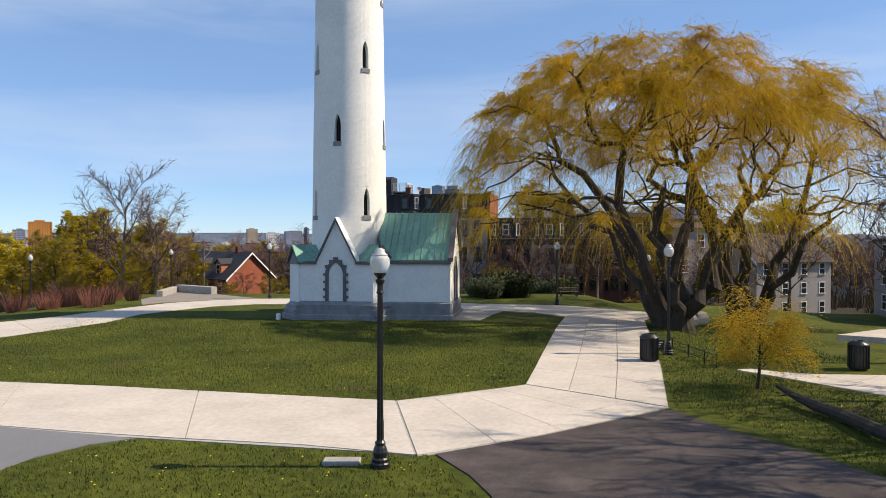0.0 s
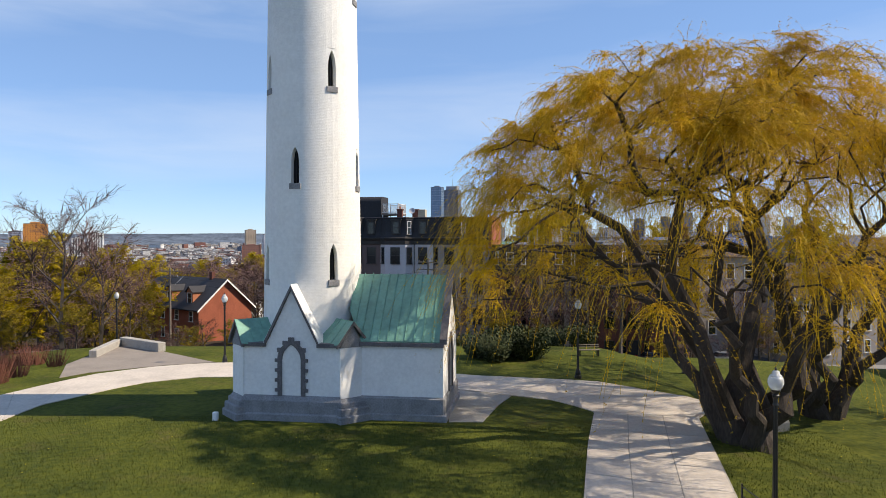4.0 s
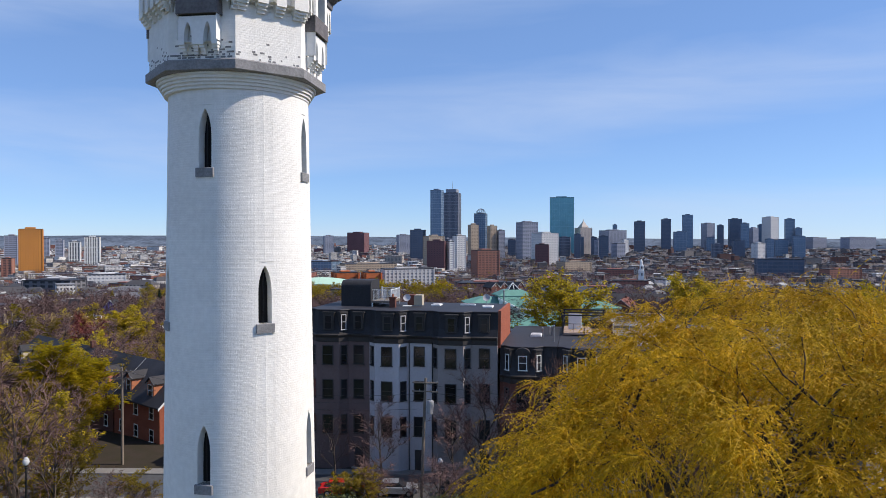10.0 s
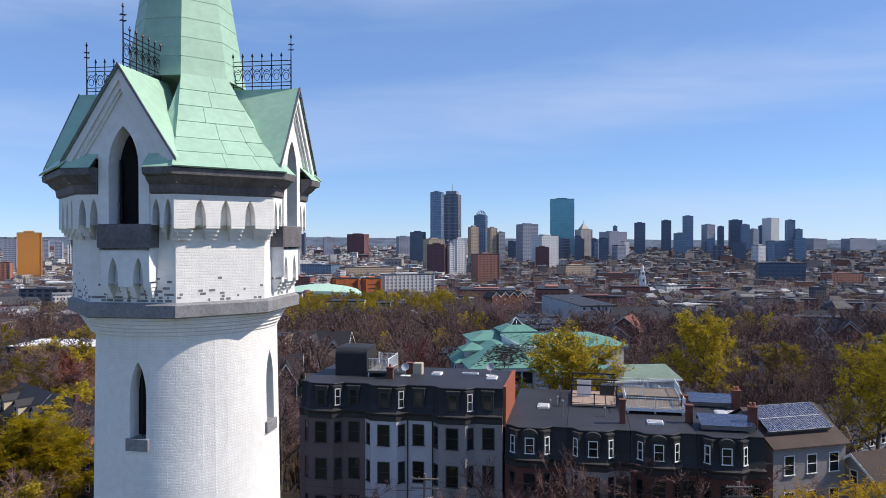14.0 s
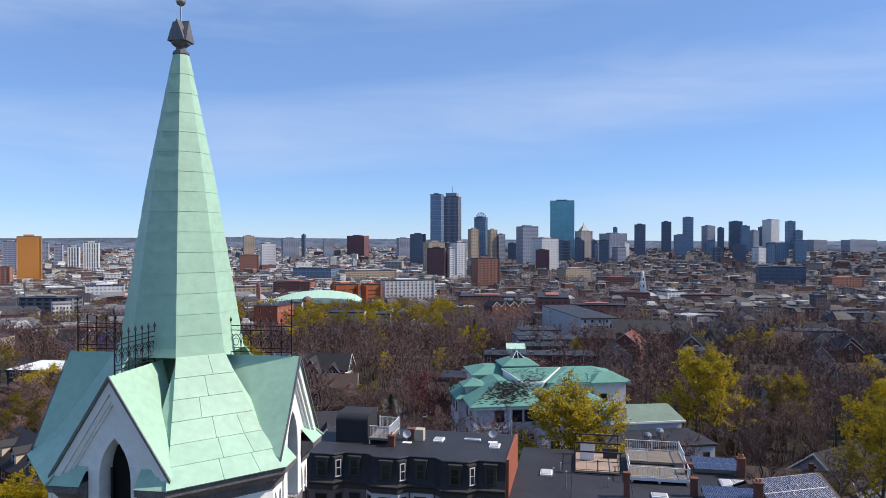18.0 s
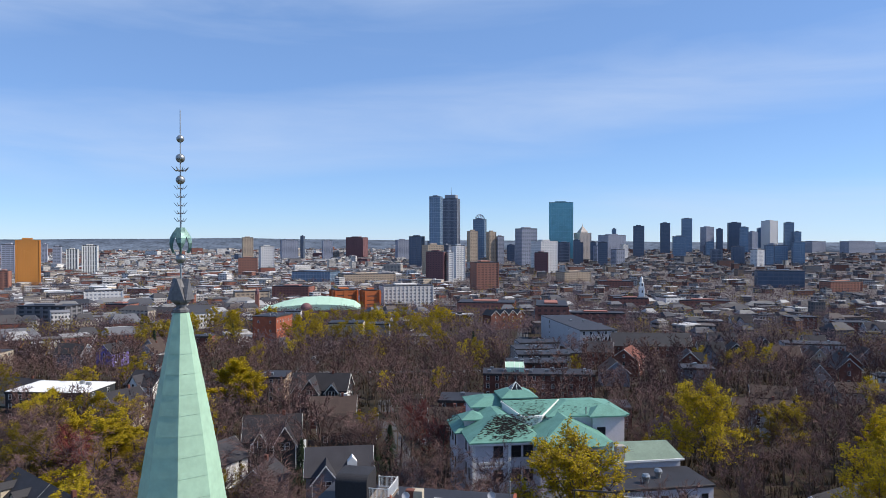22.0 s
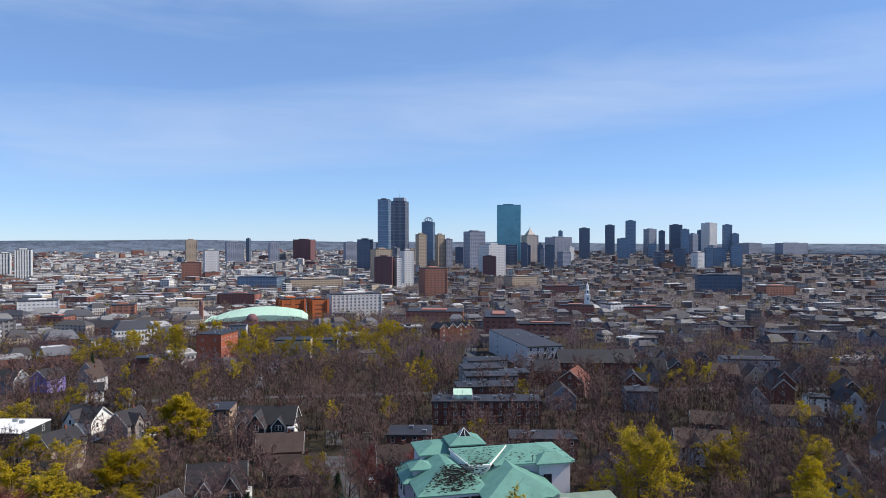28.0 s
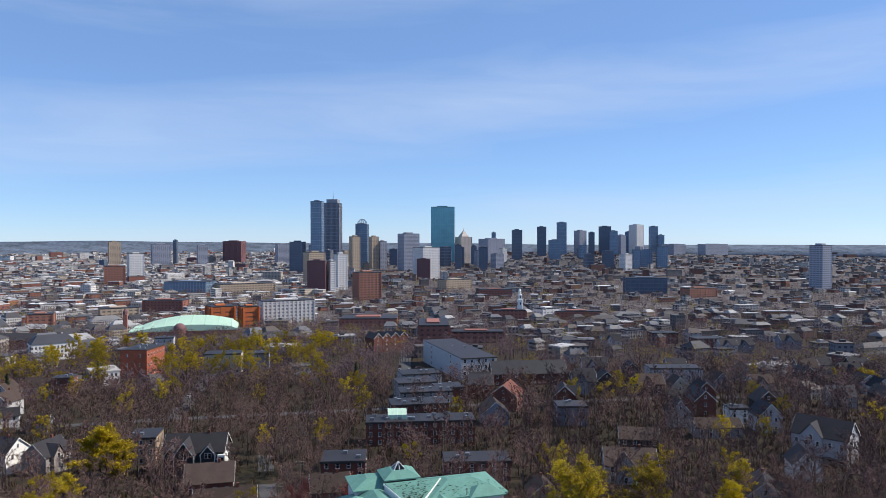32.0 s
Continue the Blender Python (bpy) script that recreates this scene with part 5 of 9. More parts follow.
def bare_tree(seed, height=12.0, leaf=None, leaf_size=0.22, leaf_count=3, upright=0.5, twigs=6, sides=4, thick=1.0, branches=(7, 6), tw=0.03, lite=False):
    """Trunk-and-limbs shape, twig shape and leaf shape of one tree of the given height."""
    rng = random.Random(seed)
    wood, fine, leaves = Shape(), Shape(), Shape()
    th = height * 0.34
    trunk = limb(rng, Vector((0, 0, -0.4)), Vector((rng.uniform(-0.06, 0.06), rng.uniform(-0.06, 0.06), 1)), height * 0.72, 0.06, 0.06, 7)
    r0 = height * 0.018 * thick
    wood.path(trunk, [r0 * (1.35 if i == 0 else 1 - 0.115 * i) for i in range(8)], sides + 1)
    for i in range(branches[0]):
        f = 0.3 + 0.7 * i / (branches[0] - 1)
        k = min(6, int(f * 7))
        p = trunk[k].lerp(trunk[k + 1], f * 7 - k)
        d = Vector((math.cos(i * 2.4 + seed), math.sin(i * 2.4 + seed), upright + 0.9 * f)).normalized()
        ln = height * (0.42 - 0.16 * f)
        br = limb(rng, p, d, ln, 0.16, 0.08, 5)
        r1 = r0 * (0.52 - 0.22 * f)
        wood.path(br, [r1 * (1 - 0.16 * q) for q in range(6)], sides)
        for j in range(branches[1]):
            g = 0.25 + 0.75 * j / (branches[1] - 1)
            q = min(4, int(g * 5))
            p2 = br[q].lerp(br[q + 1], g * 5 - q)
            d2 = spread(rng, br[q + 1] - br[q], rng.uniform(28, 60))
            d2.z += 0.25
            b2 = limb(rng, p2, d2, ln * rng.uniform(0.35, 0.5), 0.22, 0.06, 3)
            if lite:
                sd = (b2[1] - b2[0]).orthogonal().normalized() * r1 * 0.4
                fine.add([b2[0] - sd, b2[0] + sd, b2[2] + sd * 0.5, b2[2] - sd * 0.5, b2[3]], [(0, 1, 2, 3), (3, 2, 4)])
            else:
                wood.path(b2, [r1 * 0.4, r1 * 0.3, r1 * 0.2, r1 * 0.1], 3)
            for _ in range(twigs):
                h = rng.uniform(0.2, 1.0) * 3
                q2 = min(2, int(h))
                p3 = b2[q2].lerp(b2[q2 + 1], h - q2)
                d3 = spread(rng, b2[q2 + 1] - b2[q2], rng.uniform(20, 65))
                d3.z += 0.15
                tl = height * rng.uniform(0.05, 0.11)
                t3 = limb(rng, p3, d3, tl, 0.25, 0.03, 2)
                sd = (t3[1] - t3[0]).orthogonal().normalized() * tw * 0.5
                fine.add([t3[0] - sd, t3[0] + sd, t3[1] + sd * 0.7, t3[1] - sd * 0.7, t3[2]], [(0, 1, 2, 3), (3, 2, 4)])
                for _ in range(2 if lite else 3):
                    d4 = spread(rng, d3, rng.uniform(25, 70))
                    e = t3[rng.randint(0, 1)].lerp(t3[2], rng.random())
                    sd = d4.orthogonal().normalized() * tw * 0.4
                    fine.add([e - sd, e + sd, e + d4 * tl * rng.uniform(0.4, 0.8)], [(0, 1, 2)])
                if leaf:
                    for _ in range(leaf_count):
                        c = t3[rng.randint(0, 1)].lerp(t3[2], rng.random()) + Vector((rng.gauss(0, 1), rng.gauss(0, 1), rng.gauss(0, 0.8))) * leaf_size * 0.8
                        u = Vector((rng.gauss(0, 1), rng.gauss(0, 1), rng.gauss(0, 0.6))).normalized() * leaf_size * rng.uniform(0.5, 1.1)
                        w = u.orthogonal().normalized() * leaf_size * 0.5
                        leaves.add([c - u, c + w * 0.8, c + u, c - w], [(0, 1, 2, 3)])
    return wood, fine, leaves


def tree_kind(name, seed, height, wood_mat, twig_mat, leaf_mat=None, **kw):
    wood, fine, leaves = bare_tree(seed, height, leaf=leaf_mat, **kw)
    meshes = [("trunk", wood.mesh("trunk", wood_mat)), ("crown", fine.mesh("crown", twig_mat))]
    if leaf_mat:
        meshes.append(("leaves", leaves.mesh("leaves", leaf_mat)))
    return meshes, height


KINDS = {
    "bare": [tree_kind("bare", 11 + i, 12.0, bark_grey, twig, twigs=10, tw=0.048, sides=3, branches=(8, 6)) for i in range(5)],
    "red": [tree_kind("red", 31, 9.0, bark_grey, twig_red, twigs=15, upright=1.0, tw=0.05, branches=(9, 7))],
    "spring": [tree_kind("spring", 41 + i, 12.0, bark_grey, twig, spring_leaf, leaf_count=26, leaf_size=0.18, sides=3) for i in range(3)],
    "maple": [tree_kind("maple", 61 + i, 20.0, bark_grey, twig, spring_leaf, leaf_count=17, leaf_size=0.2, branches=(13, 8), twigs=9, upright=0.35, tw=0.04, sides=3) for i in range(2)],
    "bright": [tree_kind("bright", 71, 16.0, bark_grey, twig, spring_leaf, leaf_count=30, leaf_size=0.24, branches=(11, 7), twigs=8, upright=0.5, tw=0.04, sides=3)],
    "olive": [tree_kind("olive", 51 + i, 11.0, bark_grey, twig, pale_leaf, leaf_count=20, leaf_size=0.15, sides=3) for i in range(3)],
}
TREE_TEXT = {"bare": ("bare grey-brown deciduous tree with fine twigs", "bare trees"), "red": ("bare tree with dense reddish twigs", "red trees"),
             "bright": ("dense round tree in bright yellow-green leaf", "blooming trees"), "maple": ("tall round-headed maple in golden-green bloom", "maples"), "spring": ("rounded tree in yellow-green spring bloom", "blooming trees"), "olive": ("tree with sparse olive-yellow buds", "budding trees")}
tree_rng = random.Random(77)


def plant(kind, x, y, height, wide=1.0, dz=0.0):
    meshes, h0 = tree_rng.choice(KINDS[kind])
    k = height / h0
    label, group = TREE_TEXT[kind]
    t = thing("tree", Matrix.Translation((x, y, terrain(x, y) + dz)) @ Matrix.Rotation(tree_rng.uniform(0, 6.28), 4, "Z") @ Matrix.Diagonal((k * wide, k * wide, k, 1)), label, "tree", group)
    for name, me in meshes:
        ob = new(name, me)
        ob.parent = t
    if kind in ("spring", "maple", "bright", "red"):
        TAKEN.append((x, y, height * wide * 0.28))
    return t


def willow(seed, m, crown, label, strands=24, limbs=7, targets=430, lean=(0.0, 0.0), fall=0.3):
    """A weeping willow: forked trunks, wide limbs, branches out to a flat dome and curtains of hanging strands. crown: radius and height."""
    rng = random.Random(seed)
    R, H = crown
    lean = Vector((*lean, 0))  # the crown reaches this far past the foot
    wood, hang = Shape(), Shape()
    nodes = []  # place, radius

    def dome(r):
        return H * (1 - fall * (r / R) ** 3.4)

    def grow_to(a, b, ra, rb, n, wob, sag):
        pts = [a.copy()]
        for i in range(1, n + 1):
            f = i / n
            p = a.lerp(b, f)
            p.z += sag * math.sin(math.pi * f) * (b - a).length
            if i < n:
                p += Vector((rng.gauss(0, wob), rng.gauss(0, wob), rng.gauss(0, wob))) * (b - a).length
            pts.append(p)
        rad = [ra + (rb - ra) * (i / n) ** 0.8 for i in range(n + 1)]
        return pts, rad
    for i in range(limbs):
        a = 2 * math.pi * i / limbs + rng.uniform(-0.3, 0.3)
        low = i >= limbs - 2
        rr = R * (rng.uniform(0.55, 0.7) if low else rng.uniform(0.42, 0.72))
        start = Vector((math.cos(a) * 0.35, math.sin(a) * 0.35, -0.3))
        end = Vector((math.cos(a) * rr, math.sin(a) * rr, dome(rr) * (rng.uniform(0.38, 0.46) if low else rng.uniform(0.66, 0.86)))) + lean
        r0 = rng.uniform(0.36, 0.54) * H / 18
        pts, rad = grow_to(start, end, r0, r0 * 0.25, 10, 0.028, 0.05 + 0.05 * rng.random())
        rad[0] *= 1.7
        rad[1] *= 1.15
        wood.path(pts, rad, 9)
        nodes += list(zip(pts, rad))[3:]
    for level, count in ((1, 70), (2, targets)):
        fresh = []
        for _ in range(count):
            a, r = rng.uniform(0, 2 * math.pi), R * math.sqrt(rng.uniform(0.02, 1.0))
            outer = r > 0.66 * R
            if level == 1:
                z = dome(r) * rng.uniform(0.45 if outer else 0.66, 0.95)
            else:
                z = dome(r) * (rng.uniform(0.36, 0.82) if outer and rng.random() < 0.26 else rng.uniform(0.80, 0.99))
            p = Vector((r * math.cos(a), r * math.sin(a), z)) + lean
            best = min(nodes, key=lambda q: (q[0] - p).length + 0.6 * max(0.0, q[0].z - p.z) + 0.35 * max(0.0, math.hypot(q[0].x, q[0].y) - r))
            rb = best[1] * (0.55 if level == 1 else 0.45)
            pts, rad = grow_to(best[0], p, min(rb, 0.17 if level == 1 else 0.05), 0.03 if level == 1 else 0.012, 6 if level == 1 else 5, 0.05, 0.1)
            wood.path(pts, rad, 6 if level == 1 else 4)
            fresh.append((pts, rad))
        nodes += [(p, r) for pts, rad in fresh for p, r in list(zip(pts, rad))[1:]]
    for pts0, _ in fresh:
        n0 = len(pts0) - 1
        for _ in range(strands):
            g = rng.uniform(0.35, 1.0) * n0
            s = min(n0 - 1, int(g))
            p = pts0[s].lerp(pts0[s + 1], g - s)
            rad = math.hypot(p.x - lean.x, p.y - lean.y) / R
            long = rad > 0.5 and p.z < 0.86 * dome(rad * R) and rng.random() < 0.42
            d = Vector((p.x - lean.x, p.y - lean.y, 0)).normalized() * 0.55 + Vector((rng.gauss(0, 0.6), rng.gauss(0, 0.6), rng.uniform(-0.2, 0.45)))
            d.normalize()
            n = 6
            droop = 0.36 if long else 0.2
            ln = rng.uniform(0.6, 1.7) + (rng.uniform(0.6, 4.5) if long else 0.0)
            pts = [p]
            for q in range(n):
                d = (d + Vector((rng.uniform(-0.16, 0.16), rng.uniform(-0.16, 0.16), -droop))).normalized()
                nxt = pts[-1] + d * ln / n
                if nxt.z < 0.7:
                    break
                pts.append(nxt)
            if len(pts) < 3:
                continue
            w = rng.uniform(0.008, 0.014)
            side = Vector((rng.gauss(0, 1), rng.gauss(0, 1), 0.1)).normalized()
            v, f = [], []
            for q, pt in enumerate(pts):
                ww = w * (1 - 0.6 * q / len(pts))
                v += [pt - side * ww, pt + side * ww]
                if q:
                    f.append((2 * q - 2, 2 * q - 1, 2 * q + 1, 2 * q))
            for q in range(1, len(pts)):
                for _ in range(3):
                    o = pts[q - 1].lerp(pts[q], rng.random())
                    u = Vector((rng.gauss(0, 1), rng.gauss(0, 1), -0.6)).normalized() * rng.uniform(0.07, 0.15)
                    ww = u.orthogonal().normalized() * 0.018
                    k = len(v)
                    v += [o - ww, o + ww, o + u]
                    f.append((k, k + 1, k + 2))
            hang.add(v, f)
    t = thing("willow_tree", m, label, "tree")
    part("trunk", wood, bark, t, "dark forked trunk and spreading limbs")
    part("crown", hang, willow_leaf, t, "golden weeping strands")
    return t


willow(8, pose(16.3, 37.6, terrain(16.3, 37.6)), (12.4, 19.0), "huge weeping willow in golden spring leaf beside the walk", 48, 8, 530, lean=(-0.6, 3.8), fall=0.30)
willow(19, pose(24.6, 46.9, terrain(24.6, 46.9)), (12.0, 19.4), "large golden weeping willow behind the first one", 26, 7, 400, lean=(0.2, 1.9), fall=0.18)


def sapling():
    rng = random.Random(12)
    wood, hang = Shape(), Shape()
    tr = limb(rng, Vector((0, 0, -0.1)), Vector((0.12, 0, 1)), 2.4, 0.08, 0.05, 5)
    wood.path(tr, [0.075, 0.06, 0.05, 0.045, 0.035, 0.02], 6)
    for i in range(16):
        f = 1.6 + 3.3 * i / 15
        q = min(4, int(f))
        p = tr[q].lerp(tr[q + 1], f - q)
        a = i * 2.4
        b = limb(rng, p, Vector((math.cos(a), math.sin(a), 0.9)), rng.uniform(1.1, 2.0), 0.16, -0.03, 5)
        wood.path(b, [0.022, 0.018, 0.014, 0.01, 0.007, 0.004], 4)
        for _ in range(64):
            g = rng.uniform(1, 4.99)
            s = int(g)
            d = spread(rng, b[s + 1] - b[s], rng.uniform(10, 60))
            pts = [b[s].lerp(b[s + 1], g - s)]
            ln = rng.uniform(0.5, 1.5)
            for _ in range(6):
                d = (d + Vector((rng.uniform(-0.15, 0.15), rng.uniform(-0.15, 0.15), -0.3))).normalized()
                pts.append(pts[-1] + d * ln / 6)
            for u, w in zip(pts, pts[1:]):
                sd = (w - u).orthogonal().normalized() * 0.005
                hang.add([u - sd, u + sd, w], [(0, 1, 2)])
                for _ in range(3):
                    o = u.lerp(w, rng.random())
                    e = Vector((rng.gauss(0, 1), rng.gauss(0, 1), -0.3)).normalized() * rng.uniform(0.05, 0.1)
                    ww = e.orthogonal().normalized() * 0.013
                    hang.add([o - ww, o + ww, o + e], [(0, 1, 2)])
    t = thing("willow_sapling", pose(13.2, 19.2, 0), "young yellow-leaved willow sapling on the lawn", "tree")
    part("trunk", wood, bark, t)
    part("crown", hang, willow_leaf, t, "fine yellow leaves")


sapling()

# ---- houses ----
def window_mesh(w, h, trim, name="window"):
    """A sash window: frame proud of the wall (which faces -y at y = 0), sill, and its glass."""
    f = Shape()
    t = 0.09
    for x0, x1, z0, z1 in ((-w / 2 - t, -w / 2, -t, h + t), (w / 2, w / 2 + t, -t, h + t), (-w / 2, w / 2, h, h + t), (-w / 2, w / 2, h / 2 - 0.03, h / 2 + 0.03)):
        f.box(x0, x1, -0.06, 0.03, z0, z1)
    f.box(-w / 2 - 0.15, w / 2 + 0.15, -0.14, 0.03, -t - 0.06, -t + 0.02)
    p = Shape()
    p.box(-w / 2, w / 2, -0.025, 0.02, -t, h)
    return f.mesh(name, trim), p.mesh("pane", glass_dark)


WIN = {}


def put_window(parent, w, h, trim, x, y, z, turn):
    key = (w, h, trim.name)
    if key not in WIN:
        WIN[key] = window_mesh(w, h, trim)
    f, p = WIN[key]
    ob = placed("window", f, parent, Matrix.Translation((x, y, z)) @ Matrix.Rotation(turn, 4, "Z"))
    placed("pane", p, ob, Matrix.Identity(4))
    return ob


dark_trim = material("dark_painted_trim", (0.05, 0.046, 0.045), 0.6, var=0.2, scale=1, scale2=6)
ROW_M = Matrix.Translation((-12.9, 99.5, 0)) @ Matrix.Rotation(radians(-11.2), 4, "Z")
STREET_Z = -6.9


def row_unit(name, x0, x1, bay, bottom, cornice, top, depth, wall_mat, label, sides, storeys, dormers, trim, pipe=None, flat_windows=()):
    """A bow-fronted row house between x0 and x1 of the row. bay: start and end of its angled bay. storeys: window sill heights."""
    t = thing("row_house", ROW_M @ Matrix.Translation((x0, 0, 0)), label, "house", "row houses")
    W = x1 - x0
    b0, b1 = bay[0] - x0, bay[1] - x0
    P = 0.85
    foot = [(0, 0), (b0, 0), (b0 + 0.8, -P), (b1 - 0.8, -P), (b1, 0), (W, 0), (W, depth), (0, depth)]
    foot = [p for i, p in enumerate(foot) if i == 0 or math.dist(p, foot[i - 1]) > 0.05]
    part("wall", Shape().prism(foot, bottom - 1.0, cornice), wall_mat, t)
    grow = lambda k, z: [(x, y - k if y < depth - 0.01 else y, z) for x, y in foot]
    part("cornice", Shape().loft([grow(0.05, cornice - 0.75), grow(0.12, cornice - 0.7), grow(0.16, cornice - 0.25), grow(0.4, cornice), grow(0.42, cornice + 0.1), grow(0.1, cornice + 0.16)]), dark_trim, t, "deep dark bracketed cornice")
    ins = lambda k, z: [(min(max(x, 0.0), W), (y + k if y < depth - 0.01 else y), z) for x, y in foot]
    part("mansard", Shape().loft([ins(0.0, cornice + 0.1), ins(0.3, cornice + 0.9), ins(0.62, top - 0.15)], cap=False), slate, t, "dark slate mansard")
    r = Shape()
    r.loft([ins(0.5, top - 0.16), ins(0.45, top - 0.06), ins(0.5, top)])
    part("roof", r, tar_roof, t, "flat grey membrane roof")
    # windows on the flat and angled faces
    segs = {"front": ((b0 + b1) / 2, -P, 0.0), "left": (b0 + 0.4, -P / 2, -math.atan2(P, 0.8)), "right": (b1 - 0.4, -P / 2, math.atan2(P, 0.8))}
    for z in storeys:
        put_window(t, 1.1, 1.95, trim, segs["front"][0], segs["front"][1], z, 0.0)
        for sd in sides:
            put_window(t, 0.62, 1.95, trim, segs[sd][0], segs[sd][1], z, segs[sd][2])
        for fx in flat_windows:
            put_window(t, 1.05, 1.95, trim, fx - x0, 0.0, z, 0.0)
    for dx, wide, mat in dormers:
        x = dx - x0
        on_bay = b0 < x < b1
        if wide <= 0.5:
            # narrow dormer on a slanting side of the bay
            sd = "left" if x < (b0 + b1) / 2 else "right"
            m = Matrix.Translation((segs[sd][0], segs[sd][1], 0)) @ Matrix.Rotation(segs[sd][2], 4, "Z")
            placed("dormer", Shape().box(-0.42, 0.42, 0.06, 0.9, cornice + 0.4, top - 0.35).box(-0.5, 0.5, -0.04, 1.0, top - 0.38, top - 0.22).mesh("dormer", dark_trim), t, m)
            w = put_window(t, 0.46, 1.5, mat, 0, 0, 0, 0)
            w.matrix_local = m @ Matrix.Translation((0, 0.05, cornice + 0.7))
            continue
        y = (-P if on_bay else 0.0)
        d = Shape()
        d.box(x - wide / 2 - 0.15, x + wide / 2 + 0.15, y + 0.12, y + 1.2, cornice + 0.55, top - 0.35)
        if mat is white_trim:
            # round-headed hood
            arc = [(x + (wide / 2 + 0.28) * math.cos(math.pi * q / 8), top - 0.62 + 0.55 * math.sin(math.pi * q / 8)) for q in range(9)]
            d.loft([[(px, py, pz) for px, pz in arc] for py in (y - 0.05, y + 1.1)])
        else:
            d.box(x - wide / 2 - 0.25, x + wide / 2 + 0.25, y + 0.0, y + 1.3, top - 0.4, top - 0.25)
        part("dormer", d, dark_trim, t)
        put_window(t, wide * 0.75, 1.35, mat, x, y + 0.11, cornice + 0.75, 0.0)
    # stoop and door
    dxs = [x for x in flat_windows] or [x1 - 1.2]
    sx = dxs[0] - x0
    st = Shape()
    for k in range(8):
        st.box(sx - 0.8, sx + 0.8, -0.35 * (8 - k), 0.0, bottom - 0.6, bottom + 0.2 * (k + 1) - 0.2)
    part("stoop", st, concrete_old, t, "flight of stone steps")
    part("door", Shape().block(sx - 0.5, sx + 0.5, -0.06, 0.05, bottom + 1.4, bottom + 3.7, 0.02), dark_trim, t)
    if pipe is not None:
        part("downpipe", Shape().tube((pipe - x0, -0.12, bottom), (pipe - x0, -0.12, cornice - 0.6), 0.06, 0.06, 6), black_paint, t)
    return t


ST = (6.1, 2.3, -1.6)
ua = row_unit("a", 0.0, 7.15, (0.5, 4.7), STREET_Z, 9.25, 12.05, 10.5, brownstone, "brown-painted bow-fronted row house with a slate mansard", ("left", "right"), ST, ((2.6, 0.95, dark_trim), (5.8, 0.9, dark_trim), (3.9, 0.5, white_facade)), dark_trim, flat_windows=(5.9,))
ub = row_unit("b", 7.15, 14.2, (7.2, 11.5), STREET_Z, 9.25, 12.05, 10.5, white_facade, "pale grey-painted bow-fronted row house with a slate mansard", ("left", "right"), ST, ((9.4, 0.95, dark_trim), (12.8, 0.9, dark_trim), (10.7, 0.5, white_facade)), dark_trim, pipe=11.7, flat_windows=(12.8,))
uc = row_unit("c", 14.2, 21.4, (14.3, 18.6), STREET_Z, 9.25, 12.05, 10.5, taupe_facade, "taupe-painted bow-fronted row house with a red brick end wall", ("left", "right"), ST, ((16.5, 0.95, dark_trim), (19.9, 0.9, dark_trim), (17.8, 0.5, white_facade)), dark_trim, pipe=14.3, flat_windows=(20.0,))
# brick party wall standing above the lower row
end = Shape()
end.loft([[(x, y, z) for y, z in ((0.35, 8.2), (10.5, 8.2), (10.5, 12.15), (0.75, 12.15), (0.35, 9.2))] for x in (7.2, 7.5)])
part("party_wall", end, red_brick, uc, "bright red brick end wall")

rng = random.Random(21)
BRICKS = (dark_brick, taupe_facade, dark_brick, dark_brick)
ST2 = (2.1, -1.6, -5.2)
low_units = []
for k in range(4):
    x0 = 21.65 + 6.1 * k
    mat = BRICKS[k]
    low_units.append(row_unit("d", x0, x0 + 6.06, (x0 + 0.4, x0 + 4.6), STREET_Z, 5.4, 8.5, 18.0, mat,
                    "brick row house with a tall slate mansard and trio dormer" if k != 1 else "grey stone-bayed row house with a tall slate mansard",
                    ("left", "right"), ST2, ((x0 + 2.5, 1.0, white_trim), (x0 + 1.15, 0.5, white_trim), (x0 + 3.85, 0.5, white_trim)), dark_trim, flat_windows=(x0 + 5.3,)))

# roof things: head house, decks, chimneys, skylights, dishes, solar arrays
def roof_at(x, y, z):
    return ROW_M @ Matrix.Translation((x, y, z))


hh = thing("roof_headhouse", roof_at(2.4, 4.2, 12.0), "black barrel-topped stair headhouse on the flat roof", "headhouse")
prof = [(0, 0)] + [(0.9 * (1 - math.cos(a * math.pi / 12)), 2.3 + 0.75 * math.sin(a * math.pi / 12)) for a in range(7)] + [(3.6, 3.05), (3.8, 0)]
part("shell", Shape().loft([[(x, y, z) for y, z in prof] for x in (0.0, 3.6)]), slate, hh)
deck = thing("roof_deck", roof_at(6.2, 3.8, 12.0), "white-railed roof deck behind the headhouse", "deck")


def railing(owner, pts, z, h, mat, gap=0.14):
    stick = Shape().tube((0, 0, z + 0.12), (0, 0, z + h), 0.022, 0.022, 4).mesh("baluster", mat)
    for a, b in zip(pts, pts[1:]):
        n = max(2, int(math.dist(a, b) / gap))
        rail = part("top_rail", Shape().tube((*a, z + h), (*b, z + h), 0.045, 0.045, 4), mat, owner)
        part("bottom_rail", Shape().tube((*a, z + 0.12), (*b, z + 0.12), 0.035, 0.035, 4), mat, owner)
        for i in range(1, n):
            placed("baluster", stick, rail, Matrix.Translation((a[0] + (b[0] - a[0]) * i / n, a[1] + (b[1] - a[1]) * i / n, 0)))
        part("post", Shape().box(b[0] - 0.06, b[0] + 0.06, b[1] - 0.06, b[1] + 0.06, z - 0.1, z + h + 0.12), mat, owner)


